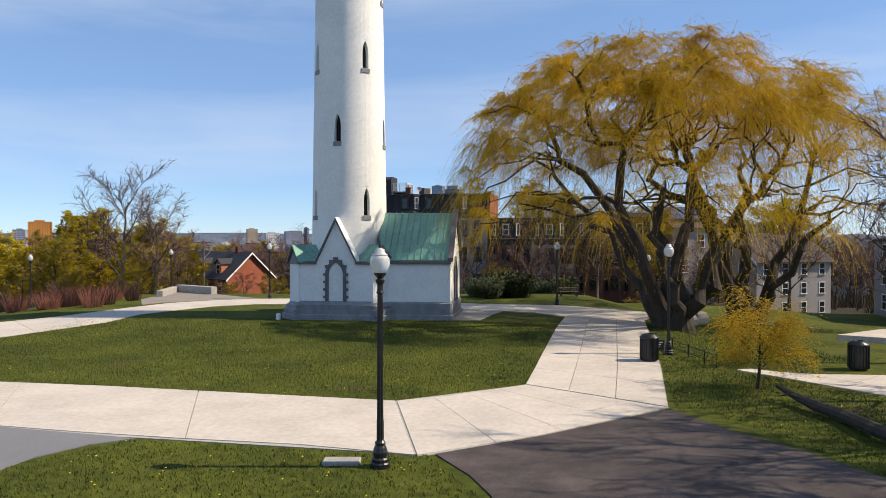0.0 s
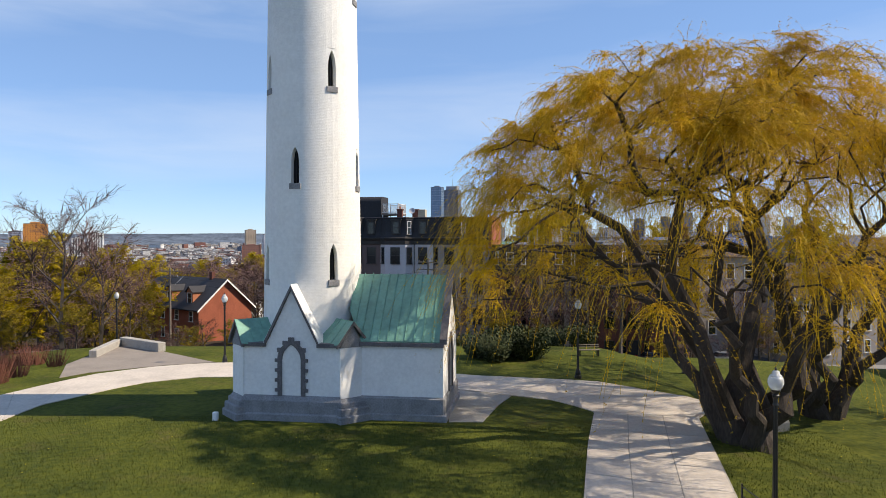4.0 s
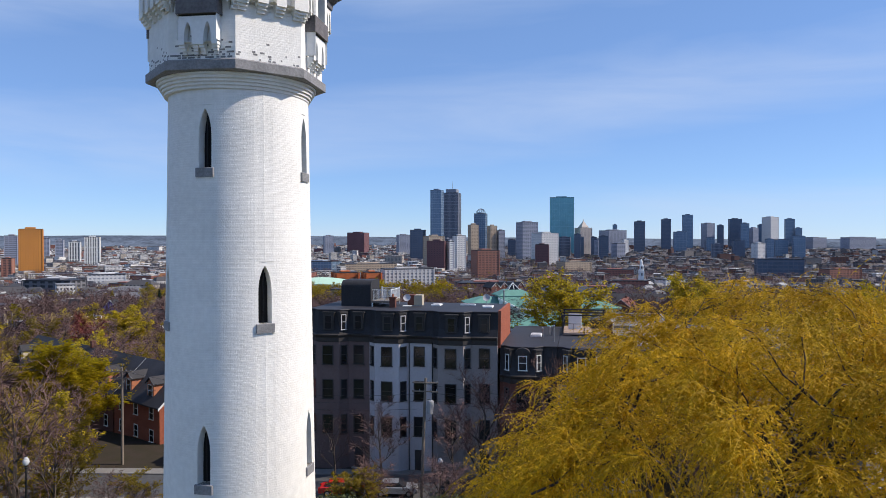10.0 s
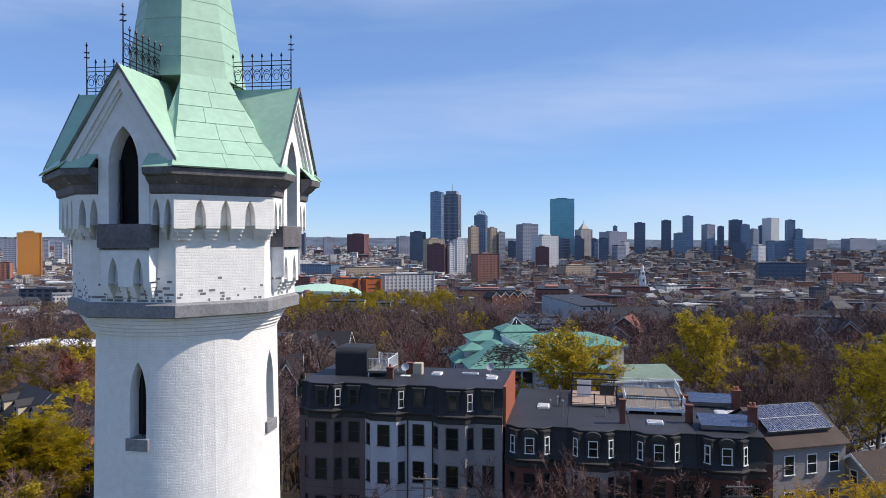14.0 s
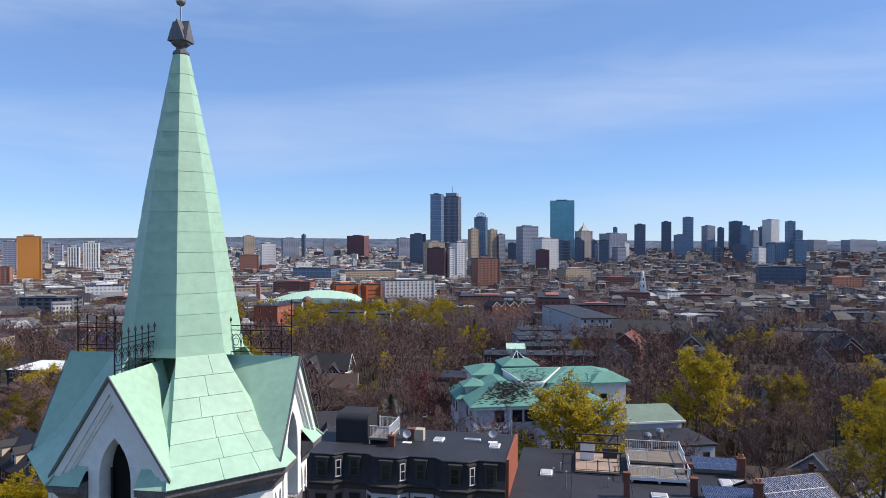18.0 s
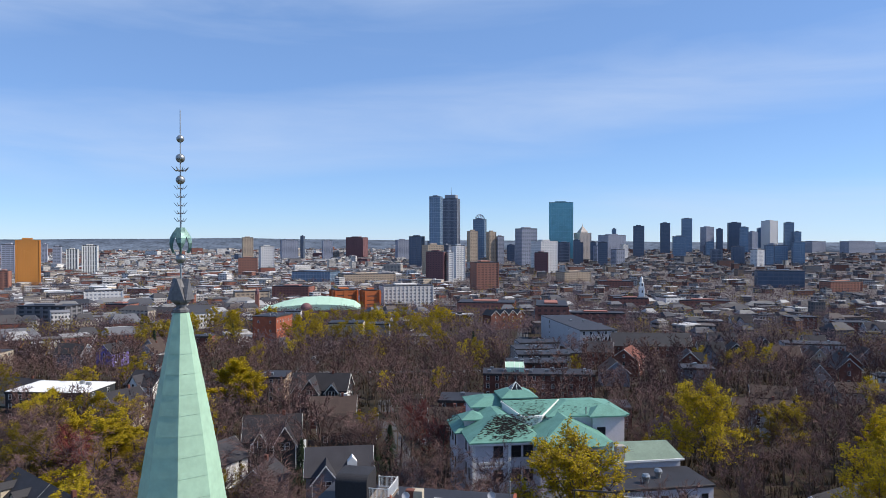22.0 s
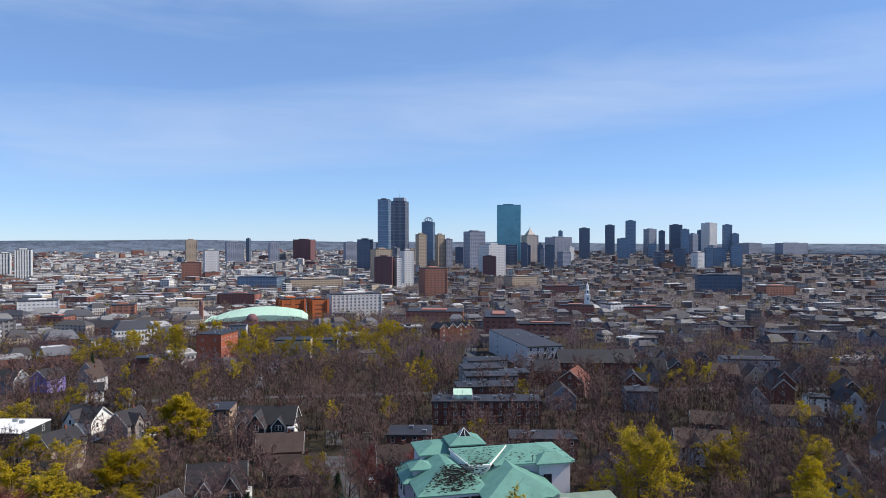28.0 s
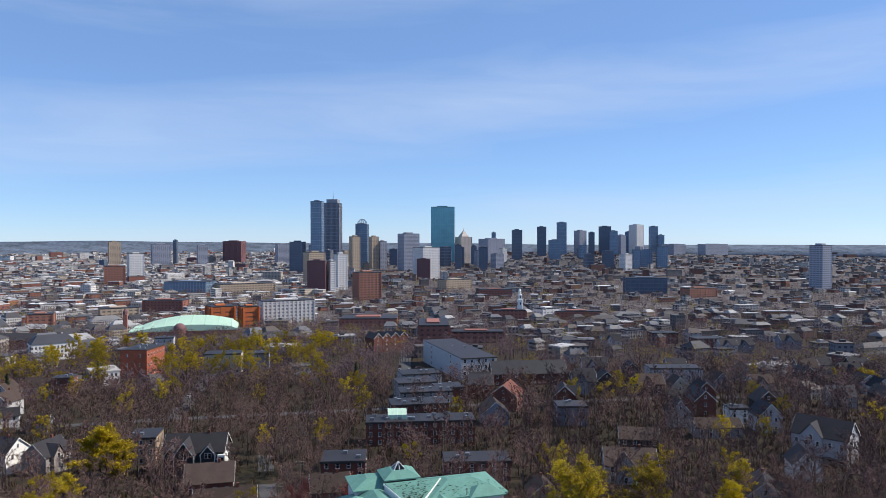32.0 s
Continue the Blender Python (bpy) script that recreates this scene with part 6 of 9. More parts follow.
part("platform", Shape().box(0, 2.4, 0, 4.2, 0.5, 0.7), wood_pole, deck)
for x, y in ((0.1, 0.1), (2.3, 0.1), (0.1, 4.1), (2.3, 4.1)):
    part("leg", Shape().box(x - 0.06, x + 0.06, y - 0.06, y + 0.06, -0.05, 0.5), white_trim, deck)
railing(deck, [(0.1, 0.1), (2.3, 0.1), (2.3, 4.1), (0.1, 4.1)], 0.7, 1.3, white_trim)


def chimney(x, y, z, w, h, mat, pots=1):
    t = thing("chimney", roof_at(x, y, z), "brick roof chimney with clay pots" if pots else "plain brick roof chimney", "chimney", "roof chimneys")
    part("shaft", Shape().block(-w / 2, w / 2, -w * 0.4, w * 0.4, -0.3, h, 0.03), mat, t)
    part("cap", Shape().block(-w / 2 - 0.08, w / 2 + 0.08, -w * 0.4 - 0.08, w * 0.4 + 0.08, h, h + 0.15, 0.03), mat, t)
    for k in range(pots):
        part("pot", Shape().turned([(0.13, h + 0.15), (0.11, h + 0.45), (0.14, h + 0.5)], 8, (k - (pots - 1) / 2) * 0.35), clay, t)
    return t


for a in ((8.9, 3.4, 12.0, 0.7, 1.1, dark_brick, 1), (10.4, 6.2, 12.0, 0.8, 1.2, dark_brick, 0), (39.8, 4.6, 8.5, 0.7, 1.7, dark_brick, 0), (33.2, 3.1, 8.5, 0.6, 2.3, dark_brick, 0), (45.5, 3.2, 8.5, 0.8, 2.1, dark_brick, 2), (45.6, 11.4, 8.5, 0.8, 2.0, dark_brick, 2), (40.0, 9.6, 8.5, 0.7, 1.6, dark_brick, 0)):
    chimney(*a)


def skylight(x, y, z, w=1.1, d=1.5):
    t = thing("skylight", roof_at(x, y, z), "white-framed skylight on the flat roof", "skylight", "roof skylights")
    part("curb", Shape().block(-w / 2, w / 2, -d / 2, d / 2, -0.1, 0.22, 0.03), white_trim, t)
    part("glazing", Shape().block(-w / 2 + 0.12, w / 2 - 0.12, -d / 2 + 0.12, d / 2 - 0.12, 0.2, 0.28, 0.02), grey_siding, t)


for a in ((13.4, 6.6, 12.0), (19.7, 5.4, 12.0), (17.0, 7.4, 12.0, 1.8, 0.4), (25.0, 8.5, 8.5, 1.3, 1.8), (36.4, 3.6, 8.5, 1.6, 1.2), (43.6, 8.7, 8.5, 1.2, 2.2), (44.9, 8.7, 8.5, 1.2, 2.2)):
    skylight(*a)
ac = thing("air_conditioner", roof_at(11.1, 6.4, 12.0), "cream rooftop air-conditioning box", "air conditioner")
part("case", Shape().block(-0.7, 0.7, -0.5, 0.5, 0.1, 1.3, 0.04), cream_siding, ac)
part("frame", Shape().box(-0.75, 0.75, -0.55, 0.55, -0.05, 0.1), steel, ac)
for x, y, z in ((10.2, 5.0, 12.0), (19.3, 6.9, 12.0)):
    sd = thing("satellite_dish", roof_at(x, y, z), "small grey satellite dish on a roof mast", "satellite dish", "roof dishes")
    part("mast", Shape().tube((0, 0, -0.05), (0, 0, 0.9), 0.03, 0.03, 6), steel, sd)
    dsh = Shape().turned([(0.02, 0.0), (0.3, 0.05), (0.45, 0.14), (0.44, 0.15), (0.28, 0.07), (0.02, 0.02)], 14)
    placed("dish", dsh.mesh("dish", grey_siding), sd, Matrix.Translation((0, -0.05, 1.0)) @ Matrix.Rotation(radians(60), 4, "X"))
    part("foot", Shape().block(-0.5, 0.5, -0.3, 0.3, -0.05, 0.12), white_trim, sd)
for x, y, h in ((25.8, 7.2, 1.0), (27.2, 4.1, 1.7), (26.5, 9.5, 0.9), (21.0, 9.8, 1.6), (31.5, 5.5, 0.8)):
    v = thing("vent_pipe", roof_at(x, y, 8.5 if x > 21.5 else 12.0), "plain metal roof vent pipe", "vent pipe", "roof vents")
    part("pipe", Shape().tube((0, 0, -0.1), (0, 0, h), 0.08, 0.08, 8), steel, v)
    part("cap", Shape().turned([(0.12, h), (0.12, h + 0.1), (0.03, h + 0.2)], 8), steel, v)
# timber deck with a dark frame, and the white-railed two-level deck
td = thing("roof_deck", roof_at(28.0, 9.4, 8.5), "timber roof deck with a dark railing", "deck")
part("platform", Shape().box(0, 5.0, 0, 7.2, 0.1, 0.3), deck_boards, td, "tan deck boards")
railing(td, [(0.05, 0.05), (2.5, 0.05), (4.9, 0.05), (4.9, 7.1), (0.05, 7.1), (0.05, 0.05)], 0.3, 1.1, dark_trim, 2.6)
for x in (0.05, 4.9):
    for y in (0.05, 7.1):
        part("pergola_post", Shape().box(x - 0.07, x + 0.07, y - 0.07, y + 0.07, 0.3, 2.4), dark_trim, td)
for y in (0.05, 3.5, 7.1):
    part("pergola_beam", Shape().box(-0.1, 5.1, y - 0.06, y + 0.06, 2.32, 2.48), dark_trim, td)
part("screen", Shape().block(3.2, 4.8, 5.0, 5.12, 0.3, 1.4), dark_trim, td)
part("door_frame", Shape().block(0.6, 2.2, 4.0, 4.1, 0.3, 2.2, 0.03), white_trim, td, "white-framed glass door")
wd = thing("roof_deck", roof_at(33.7, 7.4, 8.5), "two-level white-railed roof deck", "deck")
part("platform", Shape().box(0, 6.2, 0, 4.4, 0.35, 0.6), wood_pole, wd)
part("platform", Shape().box(0, 6.2, 4.4, 9.0, 0.75, 1.0), wood_pole, wd)
part("fascia", Shape().box(0, 6.2, -0.06, -0.005, 0.3, 0.62), white_trim, wd)
for x in (0.3, 3.1, 5.9):
    part("leg", Shape().box(x - 0.1, x + 0.1, 0.2, 0.4, -0.05, 0.35), white_trim, wd)
railing(wd, [(0.1, 0.1), (3.1, 0.1), (6.1, 0.1), (6.1, 4.3)], 0.6, 1.1, white_trim, 0.24)
railing(wd, [(0.1, 4.5), (2.2, 4.5)], 1.0, 1.1, white_trim, 0.24)
railing(wd, [(0.1, 8.8), (3.1, 8.8), (6.1, 8.8), (6.1, 4.5)], 1.0, 1.1, white_trim, 0.24)
railing(wd, [(0.1, 0.1), (0.1, 4.3)], 0.6, 1.1, white_trim, 0.24)


def solar(m, nx, ny, w, h, label):
    t = thing("solar_array", m, label, "solar panel", "roof solar arrays")
    me = Shape().block(0.02, w - 0.02, 0.02, h - 0.02, 0.1, 0.15, 0.01).mesh("panel", solar_mat)
    fr = Shape()
    for i in range(7):
        fr.box(0.02 + (w - 0.04) * i / 6 - 0.008, 0.02 + (w - 0.04) * i / 6 + 0.008, 0.02, h - 0.02, 0.15, 0.157)
    for i in range(2):
        fr.box(0.02, w - 0.02, 0.02 + (h - 0.04) * i - 0.012, 0.02 + (h - 0.04) * i + 0.012, 0.13, 0.16)
    mf = fr.mesh("grid", steel)
    for i in range(nx):
        for j in range(ny):
            p = placed("panel", me, t, Matrix.Translation((i * w, j * h, 0)))
            placed("grid", mf, p, Matrix.Identity(4))
    part("rail", Shape().box(0, nx * w, 0.2, 0.3, -0.35, 0.09), steel, t)
    part("rail", Shape().box(0, nx * w, ny * h - 0.3, ny * h - 0.2, -0.35, 0.09), steel, t)


solar(roof_at(40.5, 1.5, 8.95) @ Matrix.Rotation(radians(6), 4, "X"), 5, 2, 1.0, 1.75, "blue-black solar panels on the flat roof")
solar(roof_at(40.9, 11.6, 8.95) @ Matrix.Rotation(radians(6), 4, "X"), 5, 2, 0.95, 1.7, "blue-black solar panels on the flat roof")
# end house with a lopsided pitched roof full of solar panels
endh = thing("house", ROW_M @ Matrix.Translation((47.6, 1.2, 1.5)) @ Matrix.Rotation(radians(26), 4, "Z"), "corner house with brown shingles and a solar-panelled roof slope", "house")
part("wall", Shape().loft([[(x, y, z) for y, z in ((1.0, -8), (11, -8), (11, 5.0), (5.5, 8.2), (1.0, 5.5))] for x in (0.0, 8.4)]), taupe_facade, endh)
for s0, ya, yb, za, zb in ((0, 0.6, 5.5, 5.38, 8.3), (1, 5.5, 11.4, 8.3, 4.9)):
    v = [(-0.3, ya, za), (8.7, ya, za), (8.7, yb, zb), (-0.3, yb, zb)]
    part("roof", Shape().add(v + [(x, y, z + 0.15) for x, y, z in v], [(3, 2, 1, 0), (4, 5, 6, 7), (0, 1, 5, 4), (1, 2, 6, 5), (2, 3, 7, 6), (3, 0, 4, 7)]), shingle_brown, endh)
for x in (1.8, 4.4, 7.0):
    for z in (2.9, -0.6, -4.0):
        put_window(endh, 1.0, 1.7, white_trim, x, 1.0, z, 0.0)
solar(ROW_M @ Matrix.Translation((47.6, 1.2, 1.5)) @ Matrix.Rotation(radians(26), 4, "Z") @ Matrix.Translation((0.2, 1.9, 6.72)) @ Matrix.Rotation(math.atan2(6.2, 10.5), 4, "X"), 7, 2, 1.08, 1.8, "large field of blue solar panels on the roof slope")


def gable_house(x, y, turn, w, d, wall_h, roof_h, wall, roof, label, trim=None, cross=False, porch=False, storeys=2, chim=True, sink=0.8, zbase=None, win=(0.9, 1.4), group="", end_windows=True):
    """A pitched house, ridge along its width; cross adds a front gable."""
    trim = trim or white_trim
    z = terrain(x, y) if zbase is None else zbase
    t = thing("house", pose(x, y, z, 0, 0, turn), label, "house", group)
    sh = Shape()
    sh.loft([[(px, py, pz) for py, pz in ((-d / 2, -sink - 2), (d / 2, -sink - 2), (d / 2, wall_h), (0, wall_h + roof_h), (-d / 2, wall_h))] for px in (-w / 2, w / 2)])
    if cross:
        cw = w * 0.38
        sh.loft([[(px - w * 0.12, py, pz) for px, pz in ((-cw / 2, -sink - 2), (cw / 2, -sink - 2), (cw / 2, wall_h), (0, wall_h + roof_h * 0.8), (-cw / 2, wall_h))] for py in (-d / 2 - 1.2, 0)])
    part("wall", sh, wall, t)
    e = 0.45
    k = roof_h / (d / 2)
    for sy in (-1, 1):
        v = [(-w / 2 - e, sy * (d / 2 + e), wall_h - e * k + 0.06), (w / 2 + e, sy * (d / 2 + e), wall_h - e * k + 0.06), (w / 2 + e, 0, wall_h + roof_h + 0.06), (-w / 2 - e, 0, wall_h + roof_h + 0.06)]
        part("roof", Shape().add(v + [(a, b, c + 0.16) for a, b, c in v], [(3, 2, 1, 0), (4, 5, 6, 7), (0, 1, 5, 4), (1, 2, 6, 5), (2, 3, 7, 6), (3, 0, 4, 7)]), roof, t)
    for sx in (-1, 1):
        s = Shape()
        for sy in (-1, 1):
            v = [(sx * (w / 2 + e - 0.02), sy * (d / 2 + e), wall_h - e * k - 0.12), (sx * (w / 2 + e + 0.06), sy * (d / 2 + e), wall_h - e * k - 0.12), (sx * (w / 2 + e + 0.06), 0, wall_h + roof_h - 0.12), (sx * (w / 2 + e - 0.02), 0, wall_h + roof_h - 0.12)]
            s.add(v + [(a, b, c + 0.3) for a, b, c in v], [(3, 2, 1, 0), (4, 5, 6, 7), (0, 1, 5, 4), (1, 2, 6, 5), (2, 3, 7, 6), (3, 0, 4, 7)])
        part("bargeboard", s, trim, t)
    if cross:
        for sx in (-1, 1):
            cx, top = -w * 0.12, wall_h + roof_h * 0.8
            v = [(cx, -d / 2 - 1.6, top + 0.08), (cx + sx * (cw / 2 + 0.35), -d / 2 - 1.6, wall_h - 0.2), (cx + sx * (cw / 2 + 0.35), -d / 2 + 0.6, wall_h - 0.2), (cx, -d * 0.05, top + 0.08)]
            part("cross_roof", Shape().add(v + [(a, b, c + 0.16) for a, b, c in v], [(3, 2, 1, 0), (4, 5, 6, 7), (0, 1, 5, 4), (1, 2, 6, 5), (2, 3, 7, 6), (3, 0, 4, 7)]), roof, t)
        put_window(t, *win, trim, -w * 0.12, -d / 2 - 1.2, wall_h - 0.9, 0.0)
    sth = wall_h / storeys
    n = max(2, int(w / 3.2))
    if y > 300:
        n = max(2, int(w / 4.8))
    for q in range(storeys):
        for i in range(n):
            px = -w / 2 + w * (i + 0.5) / n
            yy = -d / 2 - (1.2 if cross and abs(px + w * 0.12) < w * 0.19 else 0)
            put_window(t, *win, trim, px, yy, q * sth + sth * 0.35, 0.0)
        for sx in (-1, 1) if end_windows else ():
            for py in (-d * 0.22, d * 0.22) if y < 300 else (0.0,):
                put_window(t, *win, trim, sx * w / 2, py, q * sth + sth * 0.35, sx * math.pi / 2)
    for sx in (-1, 1) if end_windows else ():
        put_window(t, win[0] * 0.8, win[1] * 0.8, trim, sx * w / 2, 0, wall_h + roof_h * 0.25, sx * math.pi / 2)
    if porch:
        p = Shape().box(w * 0.05, w * 0.5, -d / 2 - 2.0, -d / 2, 2.5, 2.75)
        part("porch_roof", p, roof, t)
        for px in (w * 0.07, w * 0.27, w * 0.48):
            part("porch_post", Shape().box(px - 0.09, px + 0.09, -d / 2 - 1.95, -d / 2 - 1.77, -1.2, 2.5), trim, t)
        part("porch_floor", Shape().box(w * 0.05, w * 0.5, -d / 2 - 2.0, -d / 2, -1.5, 0.2), trim, t)
    if chim:
        part("chimney", Shape().block(w * 0.2 - 0.35, w * 0.2 + 0.35, -0.3, 0.3, wall_h + roof_h * 0.6, wall_h + roof_h + 1.1, 0.03), dark_brick, t)
    return t


def flat_house(x, y, turn, w, d, h, wall, label, roof=None, storeys=3, trim=None, cap=None, group="", win=(0.9, 1.4), zbase=None):
    trim = trim or white_trim
    z = terrain(x, y) if zbase is None else zbase
    t = thing("house", pose(x, y, z, 0, 0, turn), label, "house", group)
    part("wall", Shape().box(-w / 2, w / 2, -d / 2, d / 2, -3, h), wall, t)
    part("roof", Shape().block(-w / 2 - 0.15, w / 2 + 0.15, -d / 2 - 0.15, d / 2 + 0.15, h - 0.05, h + 0.3, 0.12), roof or tar_roof, t)
    part("cornice", Shape().box(-w / 2 - 0.3, w / 2 + 0.3, -d / 2 - 0.3, -d / 2 - 0.16, h - 0.5, h + 0.25), cap or dark_trim, t)
    sth = h / storeys
    n = max(2, int(w / (3.0 if y < 300 else 4.2)))
    for q in range(storeys):
        for i in range(n):
            put_window(t, *win, trim, -w / 2 + w * (i + 0.5) / n, -d / 2, q * sth + sth * 0.3, 0.0)
        for sx in (-1, 1):
            for py in (-d * 0.25, d * 0.25):
                put_window(t, *win, trim, sx * w / 2, py, q * sth + sth * 0.3, sx * math.pi / 2)
    r = random.Random(int(x * 7 + y))
    for _ in range(2):
        px, py = r.uniform(-w * 0.35, w * 0.35), r.uniform(-d * 0.3, d * 0.3)
        part("roof_unit", Shape().block(px - 0.7, px + 0.7, py - 0.5, py + 0.5, h + 0.2, h + 1.2, 0.05), steel, t)
    return t


# red brick house west of the hill, its row going on behind
def red_row():
    for i in range(4):
        x = -34.7 - 9.5 * i
        yy = 114.8 + 7.9 * i
        t = gable_house(x, yy, -40, 12.0, 9.0, 5.7, 4.0, red_brick if i == 0 else dark_brick, slate, "red brick townhouse with white dormers and a slate roof" if i == 0 else "brick townhouse with pale dormers and a slate roof", storeys=2, zbase=-6.6, chim=i % 2 == 0, group="brick townhouses", end_windows=False)
        put_window(t, 0.95, 1.5, white_trim, 6.0, 1.6, 0.9, math.pi / 2)
        for dx in (-3.2, 2.6):
            d = part("dormer", Shape().loft([[(dx + px, y, z) for px, z in ((-0.85, 6.0), (0.85, 6.0), (0.85, 8.0), (0, 8.7), (-0.85, 8.0))] for y in (-3.9, -1.0)]), clay if i < 2 else cream_siding, t)
            for sx in (-1, 1):
                v = [(dx, -4.1, 8.78), (dx + sx * 1.05, -4.1, 7.9), (dx + sx * 1.05, -0.8, 7.9), (dx, -0.8, 8.78)]
                part("dormer_roof", Shape().add(v + [(a, b, c + 0.1) for a, b, c in v], [(3, 2, 1, 0), (4, 5, 6, 7), (0, 1, 5, 4), (1, 2, 6, 5), (2, 3, 7, 6), (3, 0, 4, 7)]), slate, t)
            put_window(t, 0.95, 1.4, white_trim, dx, -3.9, 6.4, 0.0)


red_row()


def front_gable(t, cx, cw, y, z0, eave, top, back, wall, roof, trim, win=(0.9, 1.3), pair=False):
    """A gabled bay on a house's front: walls, two roof slopes, white rake boards and its windows."""
    part("gable_wall", Shape().loft([[(cx + px, py, pz) for px, pz in ((-cw / 2, z0), (cw / 2, z0), (cw / 2, eave), (0, top), (-cw / 2, eave))] for py in (y, back)]), wall, t)
    box6 = [(3, 2, 1, 0), (4, 5, 6, 7), (0, 1, 5, 4), (1, 2, 6, 5), (2, 3, 7, 6), (3, 0, 4, 7)]
    k = (top - eave) / (cw / 2)
    for sx in (-1, 1):
        ex = cw / 2 + 0.35
        v = [(cx, y - 0.4, top + 0.08), (cx + sx * ex, y - 0.4, top + 0.08 - ex * k), (cx + sx * ex, back, top + 0.08 - ex * k), (cx, back, top + 0.08)]
        part("gable_roof", Shape().add(v + [(a, b, c + 0.14) for a, b, c in v], box6), roof, t)
        v = [(cx, y - 0.46, top - 0.2), (cx + sx * ex, y - 0.46, top - 0.2 - ex * k), (cx + sx * ex, y - 0.4, top - 0.2 - ex * k), (cx, y - 0.4, top - 0.2)]
        part("rake_board", Shape().add(v + [(a, b, c + 0.34) for a, b, c in v], box6), trim, t)
        part("corner_board", Shape().box(*sorted((cx + sx * cw / 2, cx + sx * (cw / 2 - 0.18))), y - 0.04, y, max(z0, 0.0), eave), trim, t)
    for dx in ((-0.55, 0.55) if pair else (0.0,)):
        put_window(t, *win, trim, cx + dx, y, eave - 1.1, 0.0)


charcoal = gable_house(-38, 262, -4, 18.5, 11, 7.4, 4.4, dark_siding, shingle, "charcoal clapboard house with white trim and front gables", storeys=2)
front_gable(charcoal, -6.6, 4.0, -7.0, -2.8, 6.6, 9.2, -1.0, dark_siding, shingle, white_trim)
front_gable(charcoal, -2.2, 6.0, -8.4, -2.8, 7.0, 11.2, 0.0, dark_siding, shingle, white_trim, (0.9, 1.8), True)
front_gable(charcoal, 4.6, 4.4, -6.2, 4.0, 6.8, 9.4, -1.0, dark_siding, shingle, white_trim, (0.9, 1.3), True)
part("porch_roof", Shape().loft([[(0.8, y, z), (7.6, y, z), (7.6, y, z + 0.2), (0.8, y, z + 0.2)] for y, z in ((-8.6, 3.1), (-5.5, 4.0))]), shingle, charcoal)
for px in (1.0, 3.2, 5.4, 7.4):
    part("porch_post", Shape().block(px - 0.12, px + 0.12, -8.4, -8.16, -1.5, 3.15, 0.02), white_trim, charcoal)
part("side_bay", Shape().block(7.6, 9.9, -6.8, -2.0, -2.8, 6.6, 0.05), white_trim, charcoal, "white panelled side bay")
for z in (0.8, 4.2):
    put_window(charcoal, 1.5, 1.6, dark_trim, 8.7, -6.8, z, 0.0)
decked = gable_house(-17.6, 160.5, 8, 12.0, 9.5, 7.6, 3.8, blue_siding, shingle, "grey-blue house with a dark shingle roof and white deck", storeys=3, chim=False)
front_gable(decked, -2.4, 5.0, -6.4, -3.0, 6.8, 10.0, 0.0, blue_siding, shingle, white_trim, (0.9, 1.3), True)
part("dormer", Shape().loft([[(2.4 + px, y, z) for px, z in ((-0.9, 8.0), (0.9, 8.0), (0.9, 9.6), (0, 10.5), (-0.9, 9.6))] for y in (-3.6, 0.0)]), white_trim, decked, "small white dormer")
part("deck", Shape().box(1.0, 6.4, -8.4, -4.8, 4.7, 4.95), white_trim, decked)
railing(decked, [(1.0, -4.9), (1.0, -8.3), (6.3, -8.3), (6.3, -4.9)], 4.95, 1.1, white_trim, 0.3)
for px in (1.2, 3.7, 6.2):
    part("deck_post", Shape().block(px - 0.1, px + 0.1, -8.3, -8.1, -3.0, 4.7, 0.02), white_trim, decked)
steep = gable_house(-37.5, 191, 10, 12.5, 9.5, 6.6, 4.6, dark_siding, shingle, "dark house with a steep charcoal roof and white-edged gables", storeys=2)
front_gable(steep, 3.0, 5.0, -7.2, -2.8, 6.2, 10.2, 0.0, dark_siding, shingle, white_trim, (0.8, 1.4), True)
front_gable(steep, -2.6, 3.0, -5.8, 4.2, 6.6, 8.8, -1.0, dark_siding, shingle, white_trim)
part("side_porch", Shape().block(5.6, 7.6, -4.6, 2.0, -2.8, 4.6, 0.05), white_trim, steep, "white-railed side porch")
flat_house(-57, 276, 0, 9, 12, 9.0, terra_house, "tan brick three-storey house with a flat roof", storeys=3)
flat_house(-120, 253, -5, 26, 17, 9.0, dark_siding, "dark modern flats with a white membrane roof", roof=white_trim, storeys=3)
gable_house(-93, 236, 60, 11, 9, 7.5, 3.6, cream_siding, shingle, "cream clapboard house with a grey roof", storeys=2)
gable_house(-30.5, 238, 5, 13, 9, 4.5, 4.2, dark_brick, shingle_brown, "brown-roofed brick house among bare trees", storeys=1)
gable_house(-23, 214, 5, 15, 8, 4.0, 3.6, dark_siding, shingle_brown, "low brown-roofed house behind the grey one", storeys=1)
gable_house(-160, 374, 70, 11, 10, 7.0, 4.0, material("violet_clapboard", (0.22, 0.18, 0.5), 0.8, var=0.1), shingle, "violet clapboard house with a grey roof", storeys=3)
gable_house(-178, 372, -6, 14, 11, 7.0, 4.0, blue_siding, shingle, "slate-blue clapboard house with grey roof", storeys=3)
gable_house(-139, 372, 75, 11, 9, 7.0, 4.0, grey_siding, shingle_brown, "white clapboard house with a front gable", storeys=3)
flat_house(-208, 352, -5, 18, 12, 9.5, cream_siding, "cream-coloured house with a flat roof", storeys=3)
gable_house(-32, 160, 80, 8, 7, 5.5, 3.0, cream_siding, shingle, "small cream house with a grey roof", storeys=2)
gable_house(3.5, 220, 4, 10, 9, 5.0, 3.4, dark_brick, shingle_brown, "red-brown brick cottage beside the side street", storeys=2)
